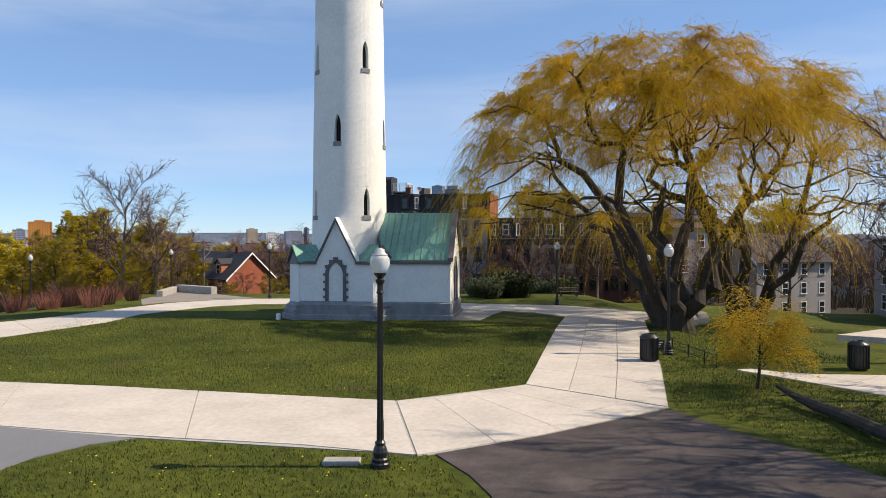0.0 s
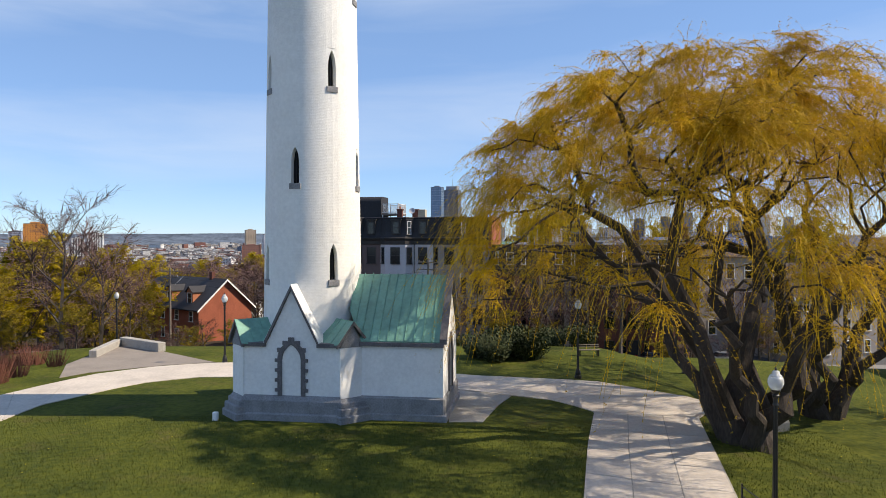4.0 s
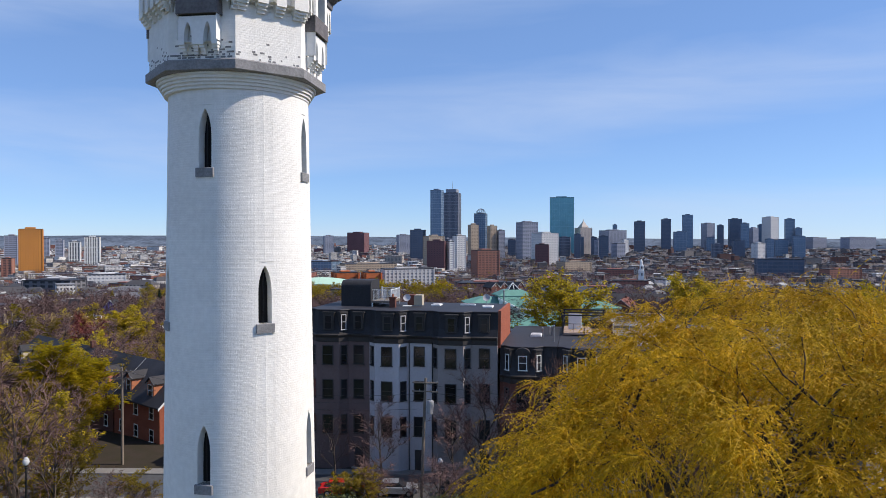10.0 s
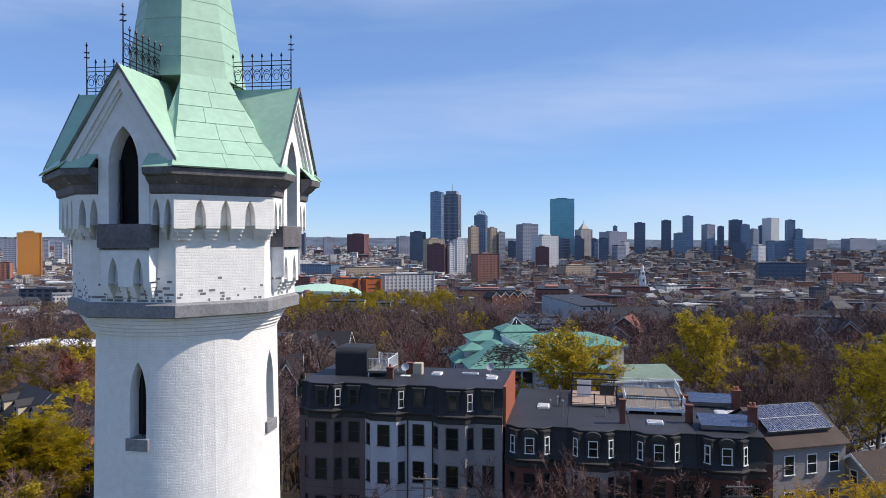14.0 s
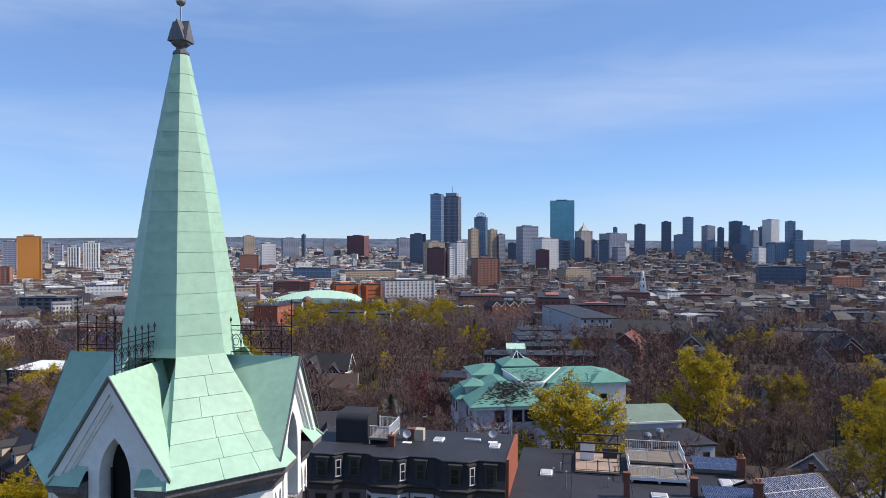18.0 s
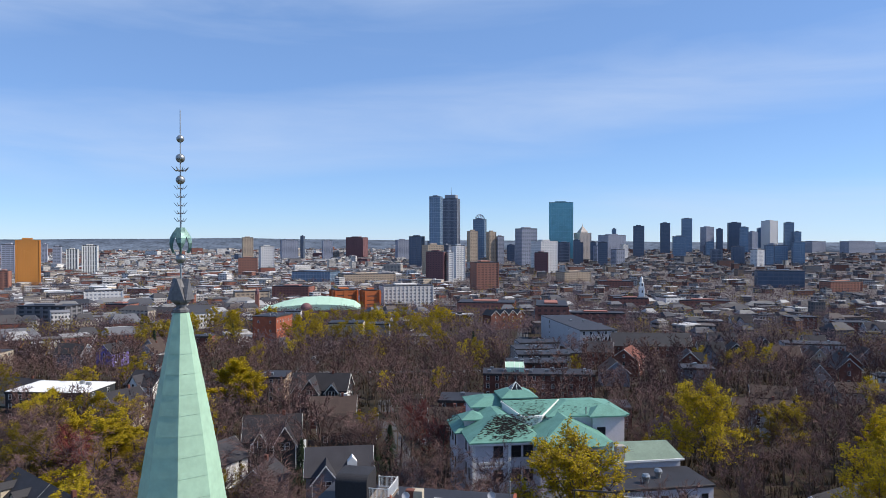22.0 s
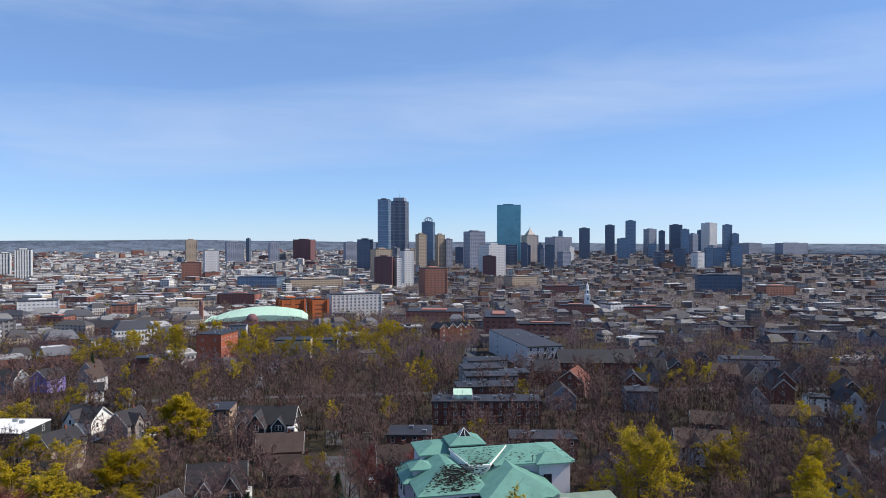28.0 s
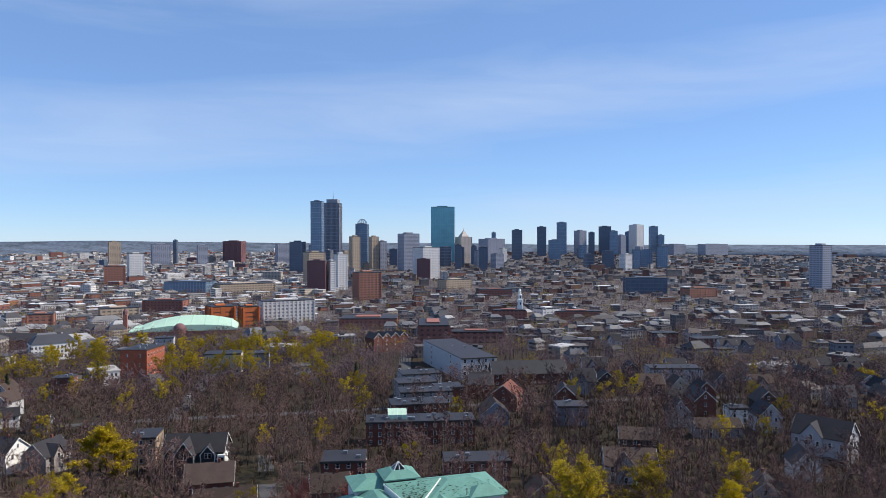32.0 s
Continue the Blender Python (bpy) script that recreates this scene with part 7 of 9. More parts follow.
gable_house(48.5, 96.0, 19, 13, 10, 8.0, 3.6, taupe_facade, shingle_brown, "brown-shingled house before the solar roof", storeys=3)
gable_house(52, 128, -12, 15, 12, 5.0, 3.8, taupe_facade, shingle_brown, "brown-shingled house behind the solar roofs", storeys=2)
gable_house(66, 140, 30, 13, 10, 6.0, 4.0, blue_siding, shingle, "grey house with a steep shingle roof", storeys=2)

# ---- the large white house with the green copper roof ----
def hip(s, x0, x1, y0, y1, z0, rise, e=0.6, flat=0.0):
    """A hipped roof over a rectangle; flat leaves a level top."""
    k = min(x1 - x0, y1 - y0) / 2 - flat
    a = [(x0 - e, y0 - e, z0), (x1 + e, y0 - e, z0), (x1 + e, y1 + e, z0), (x0 - e, y1 + e, z0)]
    b = [(x0 + k, y0 + k, z0 + rise), (x1 - k, y0 + k, z0 + rise), (x1 - k, y1 - k, z0 + rise), (x0 + k, y1 - k, z0 + rise)]
    low = [(x, y, z - 0.25) for x, y, z in a]
    return s.loft([low, a, b])


GM = pose(7.65, 159.4, 2.5, 0, 0, 8)
gh = thing("mansion", GM, "large white stuccoed house under worn green copper hip roofs", "house")


def mansion():
    part("wall", Shape().box(0, 14, 0, 20, -16, -0.1), white_stucco_dull, gh)
    part("hip_roof", hip(Shape(), 0, 14, 0, 20, 0, 3.5, e=0.7, flat=0.6), roof_patchy, gh, "green copper roof with black worn patches")
    part("front_wing_wall", Shape().box(11.9, 26.0, -5.2, 9.5, -16, -0.1), white_stucco_dull, gh)
    part("front_wing_roof", hip(Shape(), 11.9, 26.0, -5.2, 16, 0, 3.6, e=0.7), roof_patchy, gh)
    part("back_wing_wall", Shape().box(17, 32.7, 6, 18, -16, 2.9), white_stucco_dull, gh)
    part("back_wing_roof", hip(Shape(), 17, 32.7, 6, 18, 3.0, 1.8, e=0.8, flat=1.0), roof_patchy, gh)
    part("back_wing_eave", Shape().box(16.3, 33.4, 5.3, 18.7, 2.6, 2.73), white_trim, gh)
    part("turret_roof", hip(Shape(), 25.2, 32.0, 4.6, 9.0, 3.0, 1.6, e=0.5), roof_patchy, gh)
    part("turret_wall", Shape().box(25.6, 31.6, 5.0, 8.6, -16, 2.74), white_stucco_dull, gh)
    part("side_wing_wall", Shape().box(-1.5, 0.5, 8.5, 18, -16, -0.4), white_stucco_dull, gh)
    part("side_wing_roof", hip(Shape(), -1.5, 3.4, 8.5, 18, -0.3, 1.9, e=0.6), roof_patchy, gh)
    part("corner_turret_wall", Shape().box(0.2, 4.0, 9.4, 13.0, -0.5, 2.0), white_stucco_dull, gh)
    part("corner_turret_roof", hip(Shape(), 0.2, 4.0, 9.4, 13.0, 2.05, 1.3, e=0.7), roof_patchy, gh)
    part("rear_wall", Shape().box(3.0, 13, 15, 24, -12, 3.1), white_stucco_dull, gh)
    part("rear_roof", hip(Shape(), 3.0, 13, 15, 24, 3.2, 1.3, e=0.7, flat=1.5), roof_patchy, gh)
    # tilted upper roof with a white rim, rising to the back
    top = [(11.2, 5.7, 3.1), (15.4, 5.8, 3.1), (21.0, 12.8, 4.75), (8.4, 12.9, 4.75)]
    part("upper_wall", Shape().loft([[(x * 0.94 + 0.8, y * 0.96 + 0.5, 0.5) for x, y, z in top], [(x * 0.94 + 0.8, y * 0.96 + 0.5, z - 0.3) for x, y, z in top]]), white_trim, gh)
    part("upper_rim", Shape().loft([[(x, y, z - 0.42) for x, y, z in top], [(x, y, z) for x, y, z in top]]), white_trim, gh, "white painted roof rim")
    cx, cy = 14.0, 9.6
    part("upper_roof", Shape().loft([[(cx + (x - cx) * 0.97, cy + (y - cy) * 0.96, z - 0.02) for x, y, z in top], [(cx + (x - cx) * 0.95, cy + (y - cy) * 0.94, z + 0.08) for x, y, z in top]]), roof_patchy, gh)
    part("cupola_wall", Shape().box(9.6, 16.0, 14.4, 20.4, 2.5, 5.0), dark_trim, gh)
    part("cupola_roof", hip(Shape(), 9.6, 16.0, 14.4, 20.4, 5.05, 1.15, e=0.8, flat=1.6), roof_patchy, gh)
    gp = part("glass_pyramid", Shape().turned([(1.75, 6.2), (0.04, 7.6)], 4, 12.8, 17.4, start=radians(45)), glass_dark, gh, "glazed pyramid skylight with white bars")
    for k in range(4):
        c, s_ = math.cos(radians(45 + 90 * k)), math.sin(radians(45 + 90 * k))
        part("glazing_bar", Shape().tube((12.8 + 1.8 * c, 17.4 + 1.8 * s_, 6.2), (12.8, 17.4, 7.7), 0.07, 0.07, 4), white_trim, gp)
        c, s_ = math.cos(radians(90 * k)), math.sin(radians(90 * k))
        part("glazing_bar", Shape().tube((12.8 + 1.25 * c, 17.4 + 1.25 * s_, 6.25), (12.8, 17.4, 7.68), 0.05, 0.05, 4), white_trim, gp)
    for x in (0.0, 6.9, 13.6):
        part("pilaster", Shape().block(x, x + 0.6, -0.3, 0.0, -16, -0.1, 0.05), white_trim, gh)
    part("belt_course", Shape().box(0.6, 6.9, -0.22, 0, -4.3, -3.9), white_trim, gh)
    part("belt_course", Shape().box(0.6, 6.9, -0.16, 0, -5.0, -4.75), white_trim, gh)
    part("eave_trim", Shape().box(-0.5, 12, -0.62, 0.0, -0.62, -0.27), white_trim, gh)
    for z in (-3.0, -7.6, -12.0):
        for x in (5.1, 8.6, 10.9):
            put_window(gh, 1.7, 2.0, dark_trim, x, 0.0, z, 0.0)
        for y in (2.6, 6.2):
            put_window(gh, 1.2, 1.9, dark_trim, 0.0, y, z, -math.pi / 2)
        for y in (10.0, 13.5, 16.5):
            put_window(gh, 1.2, 1.8, dark_trim, -1.5, y, z, -math.pi / 2)
        for x in (14.5, 18.0, 21.0, 24.0):
            put_window(gh, 1.5, 2.0, dark_trim, x, -5.2, z, 0.0)
        for y in (8.5, 12.0, 15.5):
            put_window(gh, 1.1, 1.9, dark_trim, 32.7, y, z + 2.4, math.pi / 2)
        put_window(gh, 1.6, 1.9, dark_trim, 27.4, 5.0, z + 1.6, 0.0)
    part("roof_vent", Shape().turned([(0.12, 2.6), (0.12, 4.3), (0.2, 4.4), (0.2, 4.6)], 8, 24.4, 5.6), steel, gh)
    # flakes where the copper has gone
    rng = random.Random(64)
    fl = Shape()

    def flake(p, du, dv, r):
        n = Vector(du).cross(Vector(dv)).normalized() * 0.05
        k = rng.uniform(0, 1)
        v = []
        for i in range(7):
            a = 2 * math.pi * (i + k) / 7
            q = r * rng.uniform(0.45, 1.15)
            v.append(tuple(Vector(p) + Vector(du) * (q * 1.7 * math.cos(a)) + Vector(dv) * (q * 0.55 * math.sin(a)) + n))
        fl.add(v, [tuple(range(7))])
    for _ in range(1150):
        v = rng.gauss(3.4, 1.9)
        u = rng.gauss(7.6, 2.9) + (v - 3) * 0.35
        if not (-0.2 < v < 6.2 and v * 0.9 < u < 11.0 + 0.7 * v):
            continue
        flake((u, v, 0.5 * (v + 0.7)), (1, 0, 0), (0, 1, 0.5), rng.uniform(0.07, 0.27))
    for _ in range(260):
        f, g = rng.random(), rng.random() ** 1.4
        if f + 0.3 * g > 1:
            continue
        y = 6.2 + 6.2 * g
        x0, x1 = 11.4 - 2.7 * g, 15.2 + 5.2 * g
        flake((x0 + (x1 - x0) * rng.uniform(0.06, 0.94), y, 3.19 + (y - 5.75) * 0.2354), (1, 0, 0), (0, 1, 0.235), rng.uniform(0.06, 0.22))
    for _ in range(420):
        v = rng.uniform(-4.5, 7.5)
        u = 11.4 + abs(rng.gauss(0, 3.2))
        if u > 18 or v < -5.2 + (u - 11.2):
            continue
        flake((u, v, 3.6 * (u - 11.2) / 7.75), (0, 1, 0), (1, 0, 0.4), rng.uniform(0.07, 0.24))
    for _ in range(80):
        u, v = rng.uniform(19, 33), rng.uniform(6.0, 9.6)
        flake((u, v, 3.0 + 1.8 * (v - 5.2) / 5.8), (1, 0, 0), (0, 1, 0.31), rng.uniform(0.08, 0.2))
    tagged(part("bare_patch", fl, black_patch, gh, "black spots where the copper is gone"), kind="stuff")


mansion()
# low annex with a green roof, and the flat extension before it
an = thing("annex", pose(32.0, 145.2, 2.2, 0, 0, 9), "low white annex with a dull green hipped roof and chimney", "house")
part("wall", Shape().box(0, 13.0, 3.8, 9, -14, -0.1), white_stucco_dull, an)
dull_green = material("dull_green_roof", (0.17, 0.235, 0.185), 0.7, var=0.2, scale=0.5, scale2=4)
part("roof", Shape().loft([[(-0.5, 3.4, 0), (13.5, 3.4, 0), (13.5, 9.6, 0), (-0.5, 9.6, 0)], [(2.2, 7.6, 2.0), (12.4, 7.6, 1.9), (12.4, 8.4, 1.9), (2.2, 8.4, 2.0)]]), dull_green, an, "dull green sloping roof")
part("gutter", Shape().box(-0.5, 13.5, 3.18, 3.38, -0.3, 0.02), white_trim, an)
part("chimney", Shape().block(1.2, 2.8, 3.9, 5.2, -1, 2.5, 0.05), concrete_old, an)
part("flat_wing", Shape().box(-4, 13.5, -6.4, 3.1, -14, -1.6), white_stucco_dull, an)
part("flat_roof", Shape().block(-4.2, 13.8, -6.6, 3.15, -1.7, -1.25, 0.1), tar_roof, an)
for x, y in ((2.8, -4.2), (6, -2.0)):
    part("roof_vent", Shape().turned([(0.45, -1.3), (0.45, -0.6), (0.7, -0.45), (0.7, -0.1), (0.5, 0.25), (0.05, 0.35)], 10, x, y), steel, an)
for x in (-1.5, 1.5, 5, 8.5, 12):
    put_window(an, 1.0, 1.6, dark_trim, x, -6.4, -4.4, 0.0)

# ---- street things below the hill ----
def utility_pole(x, y, h, lean=0.0, can=False):
    t = thing("utility_pole", pose(x, y, terrain(x, y), 0, lean, 0), "weathered wooden utility pole with cross-arms" + (" and a grey transformer" if can else ""), "utility pole", "utility poles")
    part("pole", Shape().turned([(0.17, -0.5), (0.15, h * 0.5), (0.11, h)], 9), wood_pole, t)
    for k in range(2):
        part("cross_arm", Shape().block(-1.2, 1.2, -0.17, -0.06, h - 0.5 - 0.8 * k, h - 0.38 - 0.8 * k, 0.02), wood_pole, t)
        for i in (-1.05, -0.5, 0.5, 1.05):
            part("insulator", Shape().turned([(0.04, h - 0.38 - 0.8 * k), (0.05, h - 0.28 - 0.8 * k), (0.02, h - 0.22 - 0.8 * k)], 6, i, -0.11), steel, t)
    if can:
        part("transformer", Shape().turned([(0.05, h - 3.35), (0.3, h - 3.3), (0.32, h - 2.2), (0.28, h - 2.1), (0.06, h - 2.05)], 12, 0.52, 0), grey_siding, t, "pale grey transformer can")
        part("bracket", Shape().box(0.1, 0.5, -0.05, 0.05, h - 2.8, h - 2.65), steel, t)
    return t


utility_pole(0.2, 85.2, 12.6, 2.0, True)
utility_pole(-34.0, 99.5, 11.0)
utility_pole(-58, 100, 11.0)
utility_pole(28, 86.5, 11.5)
utility_pole(-4.5, 222, 12.0)
utility_pole(-9.0, 200, 12.0)
for a, b in (((-34.0, 99.5), (0.2, 85.2)), ((0.2, 85.2), (28, 86.5))):
    for k in range(3):
        za, zb = terrain(*a) + 10.6 + (1.5 if a[0] > -10 else 0) - 0.7 * k, terrain(*b) + 10.8 + 0.3 - 0.7 * k
        pts = [(a[0] + (b[0] - a[0]) * i / 10, a[1] + (b[1] - a[1]) * i / 10, za + (zb - za) * i / 10 - 1.1 * (1 - (i / 5 - 1) ** 2)) for i in range(11)]
        solid("overhead_wire", Shape().path(pts, [0.018] * 11, 4), black_paint, "thin black overhead wire between poles", "wire", group="overhead wires")


def car(x, y, turn, paint, label, suv=False):
    z = terrain(x, y) + 0.06
    t = thing("car", pose(x, y, z, 0, 0, turn), label, "car", "parked cars")
    h = 1.62 if suv else 1.42
    side = [(-2.2, 0.35), (-2.25, 0.7), (-2.1, 0.9), (-1.2, 0.98), (2.1, 0.95), (2.25, 0.7), (2.2, 0.35)]
    s = Shape()
    s.loft([[(px, w, pz if abs(w) < 0.8 else 0.35 + (pz - 0.35) * 0.92) for px, pz in side] for w in (-0.88, -0.78, 0.78, 0.88)])
    part("body", s, paint, t)
    cab = Shape()
    rear = -1.95 if suv else -1.6
    cab.loft([[(rear, -0.74, 0.94), (1.15, -0.74, 0.94), (1.15, 0.74, 0.94), (rear, 0.74, 0.94)], [(rear + 0.35, -0.6, h - 0.06), (0.3, -0.6, h - 0.06), (0.3, 0.6, h - 0.06), (rear + 0.35, 0.6, h - 0.06)]])
    part("windows", cab, glass_dark, t, "dark glazing")
    part("roof", Shape().block(rear + 0.3, 0.35, -0.62, 0.62, h - 0.08, h, 0.04), paint, t)
    for wx in (-1.35, 1.4):
        for wy in (-0.82, 0.82):
            ty = Shape()
            ty.turned([(0.16, -0.1), (0.31, -0.11), (0.33, 0.0), (0.31, 0.11), (0.16, 0.1)], 14)
            w = placed("wheel", ty.mesh("wheel", tyre_mat), t, Matrix.Translation((wx, wy, 0.33)) @ Matrix.Rotation(radians(90), 4, "X"))
            placed("rim", Shape().turned([(0.02, -0.12), (0.2, -0.115), (0.2, 0.115), (0.02, 0.12)], 10).mesh("rim", steel), w, Matrix.Identity(4))
    for wy in (-0.62, 0.62):
        part("headlight", Shape().block(2.12, 2.27, wy - 0.16, wy + 0.16, 0.66, 0.8, 0.02), grey_siding, t)
        part("tail_light", Shape().block(-2.27, -2.12, wy - 0.14, wy + 0.14, 0.68, 0.84, 0.02), car_red, t)
    return t


for x, y, turn, p, lb, suv in ((-2.5, 89.9, -1, car_silver, "silver hatchback parked by the kerb", False), (4.2, 89.8, -1, car_dark, "dark SUV parked by the kerb", True), (-7.8, 90.0, -1, car_red, "red car parked by the kerb", False), (13, 89.5, -1, car_red, "red car parked by the kerb", False),
                              (20.5, 89.4, -1, car_silver, "silver car parked by the kerb", True), (27.5, 89.2, -1, car_dark, "dark car parked by the kerb", False), (-15.5, 104, 75, car_red, "bright red car in the side drive", False),
                              (-44, 90.2, -1, car_silver, "silver car parked by the kerb", False), (-52, 90.2, -1, car_dark, "dark car parked by the kerb", False), (36, 89, -1, car_silver, "silver car parked by the kerb", False),
                              (-3.2, 212, 100, car_silver, "silver car on the side street", False), (-5.5, 226, 100, car_dark, "dark car on the side street", True)):
    car(x, y, turn, p, lb, suv)
rng = random.Random(9)
for k in range(13):
    yy = 318 + 14 * k
    for dx in (-2.8, 2.8):
        if rng.random() < 0.75:
            car(30.5 + (yy - 300) * 0.125 + dx, yy, 83, rng.choice((car_silver, car_dark, car_silver)), "car parked along the straight street", rng.random() < 0.4)
for k in range(9):
    for dx in (-2.4, 2.4):
        if rng.random() < 0.7:
            car(-62.5 - k * 0.4 + dx, 356 + 12 * k, 92, rng.choice((car_silver, car_dark, car_dark)), "car parked between the brick houses")

# ---- the city ----
def facade(name, wall, glass, row=3.4, col=3.0, gap=0.42, rough=0.7, palette=None, per_object=0.0):
    """A far wall with rows of windows."""
    m = bpy.data.materials.new(name)
    m.use_nodes = True
    n, l = m.node_tree.nodes, m.node_tree.links
    b = n["Principled BSDF"]
    b.inputs["Roughness"].default_value = rough
    b.inputs["Specular IOR Level"].default_value = 0.25
    geo = n.new("ShaderNodeNewGeometry")
    sep = n.new("ShaderNodeSeparateXYZ")
    l.new(geo.outputs["Position"], sep.inputs[0])
    ad = n.new("ShaderNodeMath")
    ad.operation = "MULTIPLY_ADD"
    ad.inputs[1].default_value = 0.83
    l.new(sep.outputs["Y"], ad.inputs[0])
    l.new(sep.outputs["X"], ad.inputs[2])
    cb = n.new("ShaderNodeCombineXYZ")
    l.new(ad.outputs[0], cb.inputs["X"])
    l.new(sep.outputs["Z"], cb.inputs["Y"])
    br = n.new("ShaderNodeTexBrick")
    br.offset = 0.0
    br.inputs["Scale"].default_value = 1.0
    br.inputs["Brick Width"].default_value = col
    br.inputs["Row Height"].default_value = row
    br.inputs["Mortar Size"].default_value = gap * min(row, col) * 0.62
    br.inputs["Mortar Smooth"].default_value = 0.0
    br.inputs["Color1"].default_value = (*glass, 1)
    br.inputs["Color2"].default_value = (*[c * 1.7 for c in glass], 1)
    no = n.new("ShaderNodeTexNoise")
    no.inputs["Scale"].default_value = 0.06
    l.new(geo.outputs["Position"], no.inputs["Vector"])
    hs = n.new("ShaderNodeHueSaturation")
    mr = n.new("ShaderNodeMapRange")
    mr.inputs["To Min"].default_value, mr.inputs["To Max"].default_value = 0.75, 1.2
    l.new(no.outputs["Fac"], mr.inputs["Value"])
    l.new(mr.outputs["Result"], hs.inputs["Value"])
    if palette:
        rp = n.new("ShaderNodeValToRGB")
        rp.color_ramp.interpolation = "CONSTANT"
        el = rp.color_ramp.elements
        for i, c in enumerate(palette):
            e = el[i] if i < 2 else el.new(i / len(palette))
            e.position = i / len(palette)
            e.color = (*c, 1)
        l.new(geo.outputs["Random Per Island"], rp.inputs["Fac"])
        l.new(rp.outputs["Color"], hs.inputs["Color"])
    else:
        hs.inputs["Color"].default_value = (*wall, 1)
    l.new(hs.outputs["Color"], br.inputs["Mortar"])
    l.new(cb.outputs[0], br.inputs["Vector"])
    l.new(br.outputs["Color"], b.inputs["Base Color"])
    return m


# glass and concrete tones are lightened and blued to stand in for distance haze
STYLE = {
    "bluegl": (material("blue_curtain_wall", (0.15, 0.235, 0.34), 0.25, 0.2, 0.6, var=0.2, scale=0.01, scale2=0.1), material("blue_grey_mullion", (0.22, 0.275, 0.35), 0.5), 8.0, 1.0, 6.0, 0.5, -14),
    "teal": (material("teal_mirror_glass", (0.13, 0.36, 0.43), 0.2, 0.3, 0.6, var=0.2, scale=0.01, scale2=0.05), material("teal_mullion", (0.15, 0.34, 0.40), 0.4), 24.0, 0.6, 9.0, 0.4, -12),
    "grid": (material("dark_tower_glass", (0.095, 0.115, 0.155), 0.3, var=0.2), material("grey_tower_fins", (0.27, 0.295, 0.345), 0.6), 12.0, 1.6, 4.0, 1.1, -14),
    "darkgl": (material("slate_blue_glass", (0.085, 0.12, 0.18), 0.3, 0.1, 0.5, var=0.2, scale=0.01, scale2=0.1), material("dark_blue_band", (0.14, 0.17, 0.22), 0.6), 7.0, 2.0, 8.0, 0.8, -14),
    "conc": (material("dim_glass_band", (0.18, 0.195, 0.23), 0.3, var=0.2), material("grey_concrete_band", (0.364, 0.385, 0.458), 0.8), 4.6, 2.4, 7.0, 1.6, 18),
    "tan": (material("dim_glass_strip", (0.23, 0.19, 0.155), 0.3, var=0.2), material("tan_concrete_band", (0.493, 0.389, 0.294), 0.8), 4.6, 2.6, 6.0, 2.4, 22),
    "white": (material("grey_glass_strip", (0.36, 0.37, 0.40), 0.3, var=0.2), material("white_concrete_band", (0.693, 0.683, 0.672), 0.8), 4.4, 2.5, 5.0, 2.2, 24),
    "plum": (material("dim_glass_slot", (0.09, 0.055, 0.06), 0.3, var=0.2), material("plum_brick_band", (0.195, 0.0995, 0.107), 0.85), 4.2, 2.6, 5.0, 2.6, -10),
    "pink": (material("dim_glass_row", (0.19, 0.11, 0.09), 0.3, var=0.2), material("pink_brick_band", (0.378, 0.179, 0.131), 0.85), 4.2, 2.4, 6.0, 2.4, 14),
    "orange": (material("dim_bronze_glass", (0.15, 0.0842, 0.0495), 0.3, var=0.2), orange_clad, 3.6, 1.9, 4.0, 2.6, 28),
    "stripe": (material("dim_glass_gap", (0.105, 0.115, 0.132), 0.3, var=0.2), material("white_fin", (0.714, 0.714, 0.693), 0.8), 12.0, 1.0, 5.5, 3.2, 22),
    "stone": (material("dim_stone_glass", (0.34, 0.30, 0.27), 0.5, var=0.2), material("buff_stone_band", (0.546, 0.477, 0.429), 0.85), 4.6, 2.6, 6.0, 3.2, 16),
    "brick": (material("dim_school_glass", (0.14, 0.075, 0.065), 0.3, var=0.2), material("red_brown_brick_band", (0.312, 0.133, 0.107), 0.85), 4.0, 2.0, 5.0, 2.6, -8),
    "orangebrick": (material("dim_hall_glass", (0.30, 0.12, 0.07), 0.3, var=0.2), material("orange_brick_band", (0.504, 0.142, 0.0525), 0.85), 5.0, 3.2, 9.0, 5.0, 20),
    "long": (material("dim_office_glass", (0.28, 0.28, 0.30), 0.3, var=0.2), material("pale_office_band", (0.609, 0.588, 0.567), 0.85), 4.2, 2.0, 5.0, 2.4, 18),
    "apt": (material("dim_flat_glass", (0.05, 0.052, 0.06), 0.3, var=0.2), material("grey_white_flat_band", (0.17, 0.17, 0.185), 0.85), 3.6, 1.6, 6.5, 2.6, -6),
}
CITY_Z = -47.0
TAKEN = []


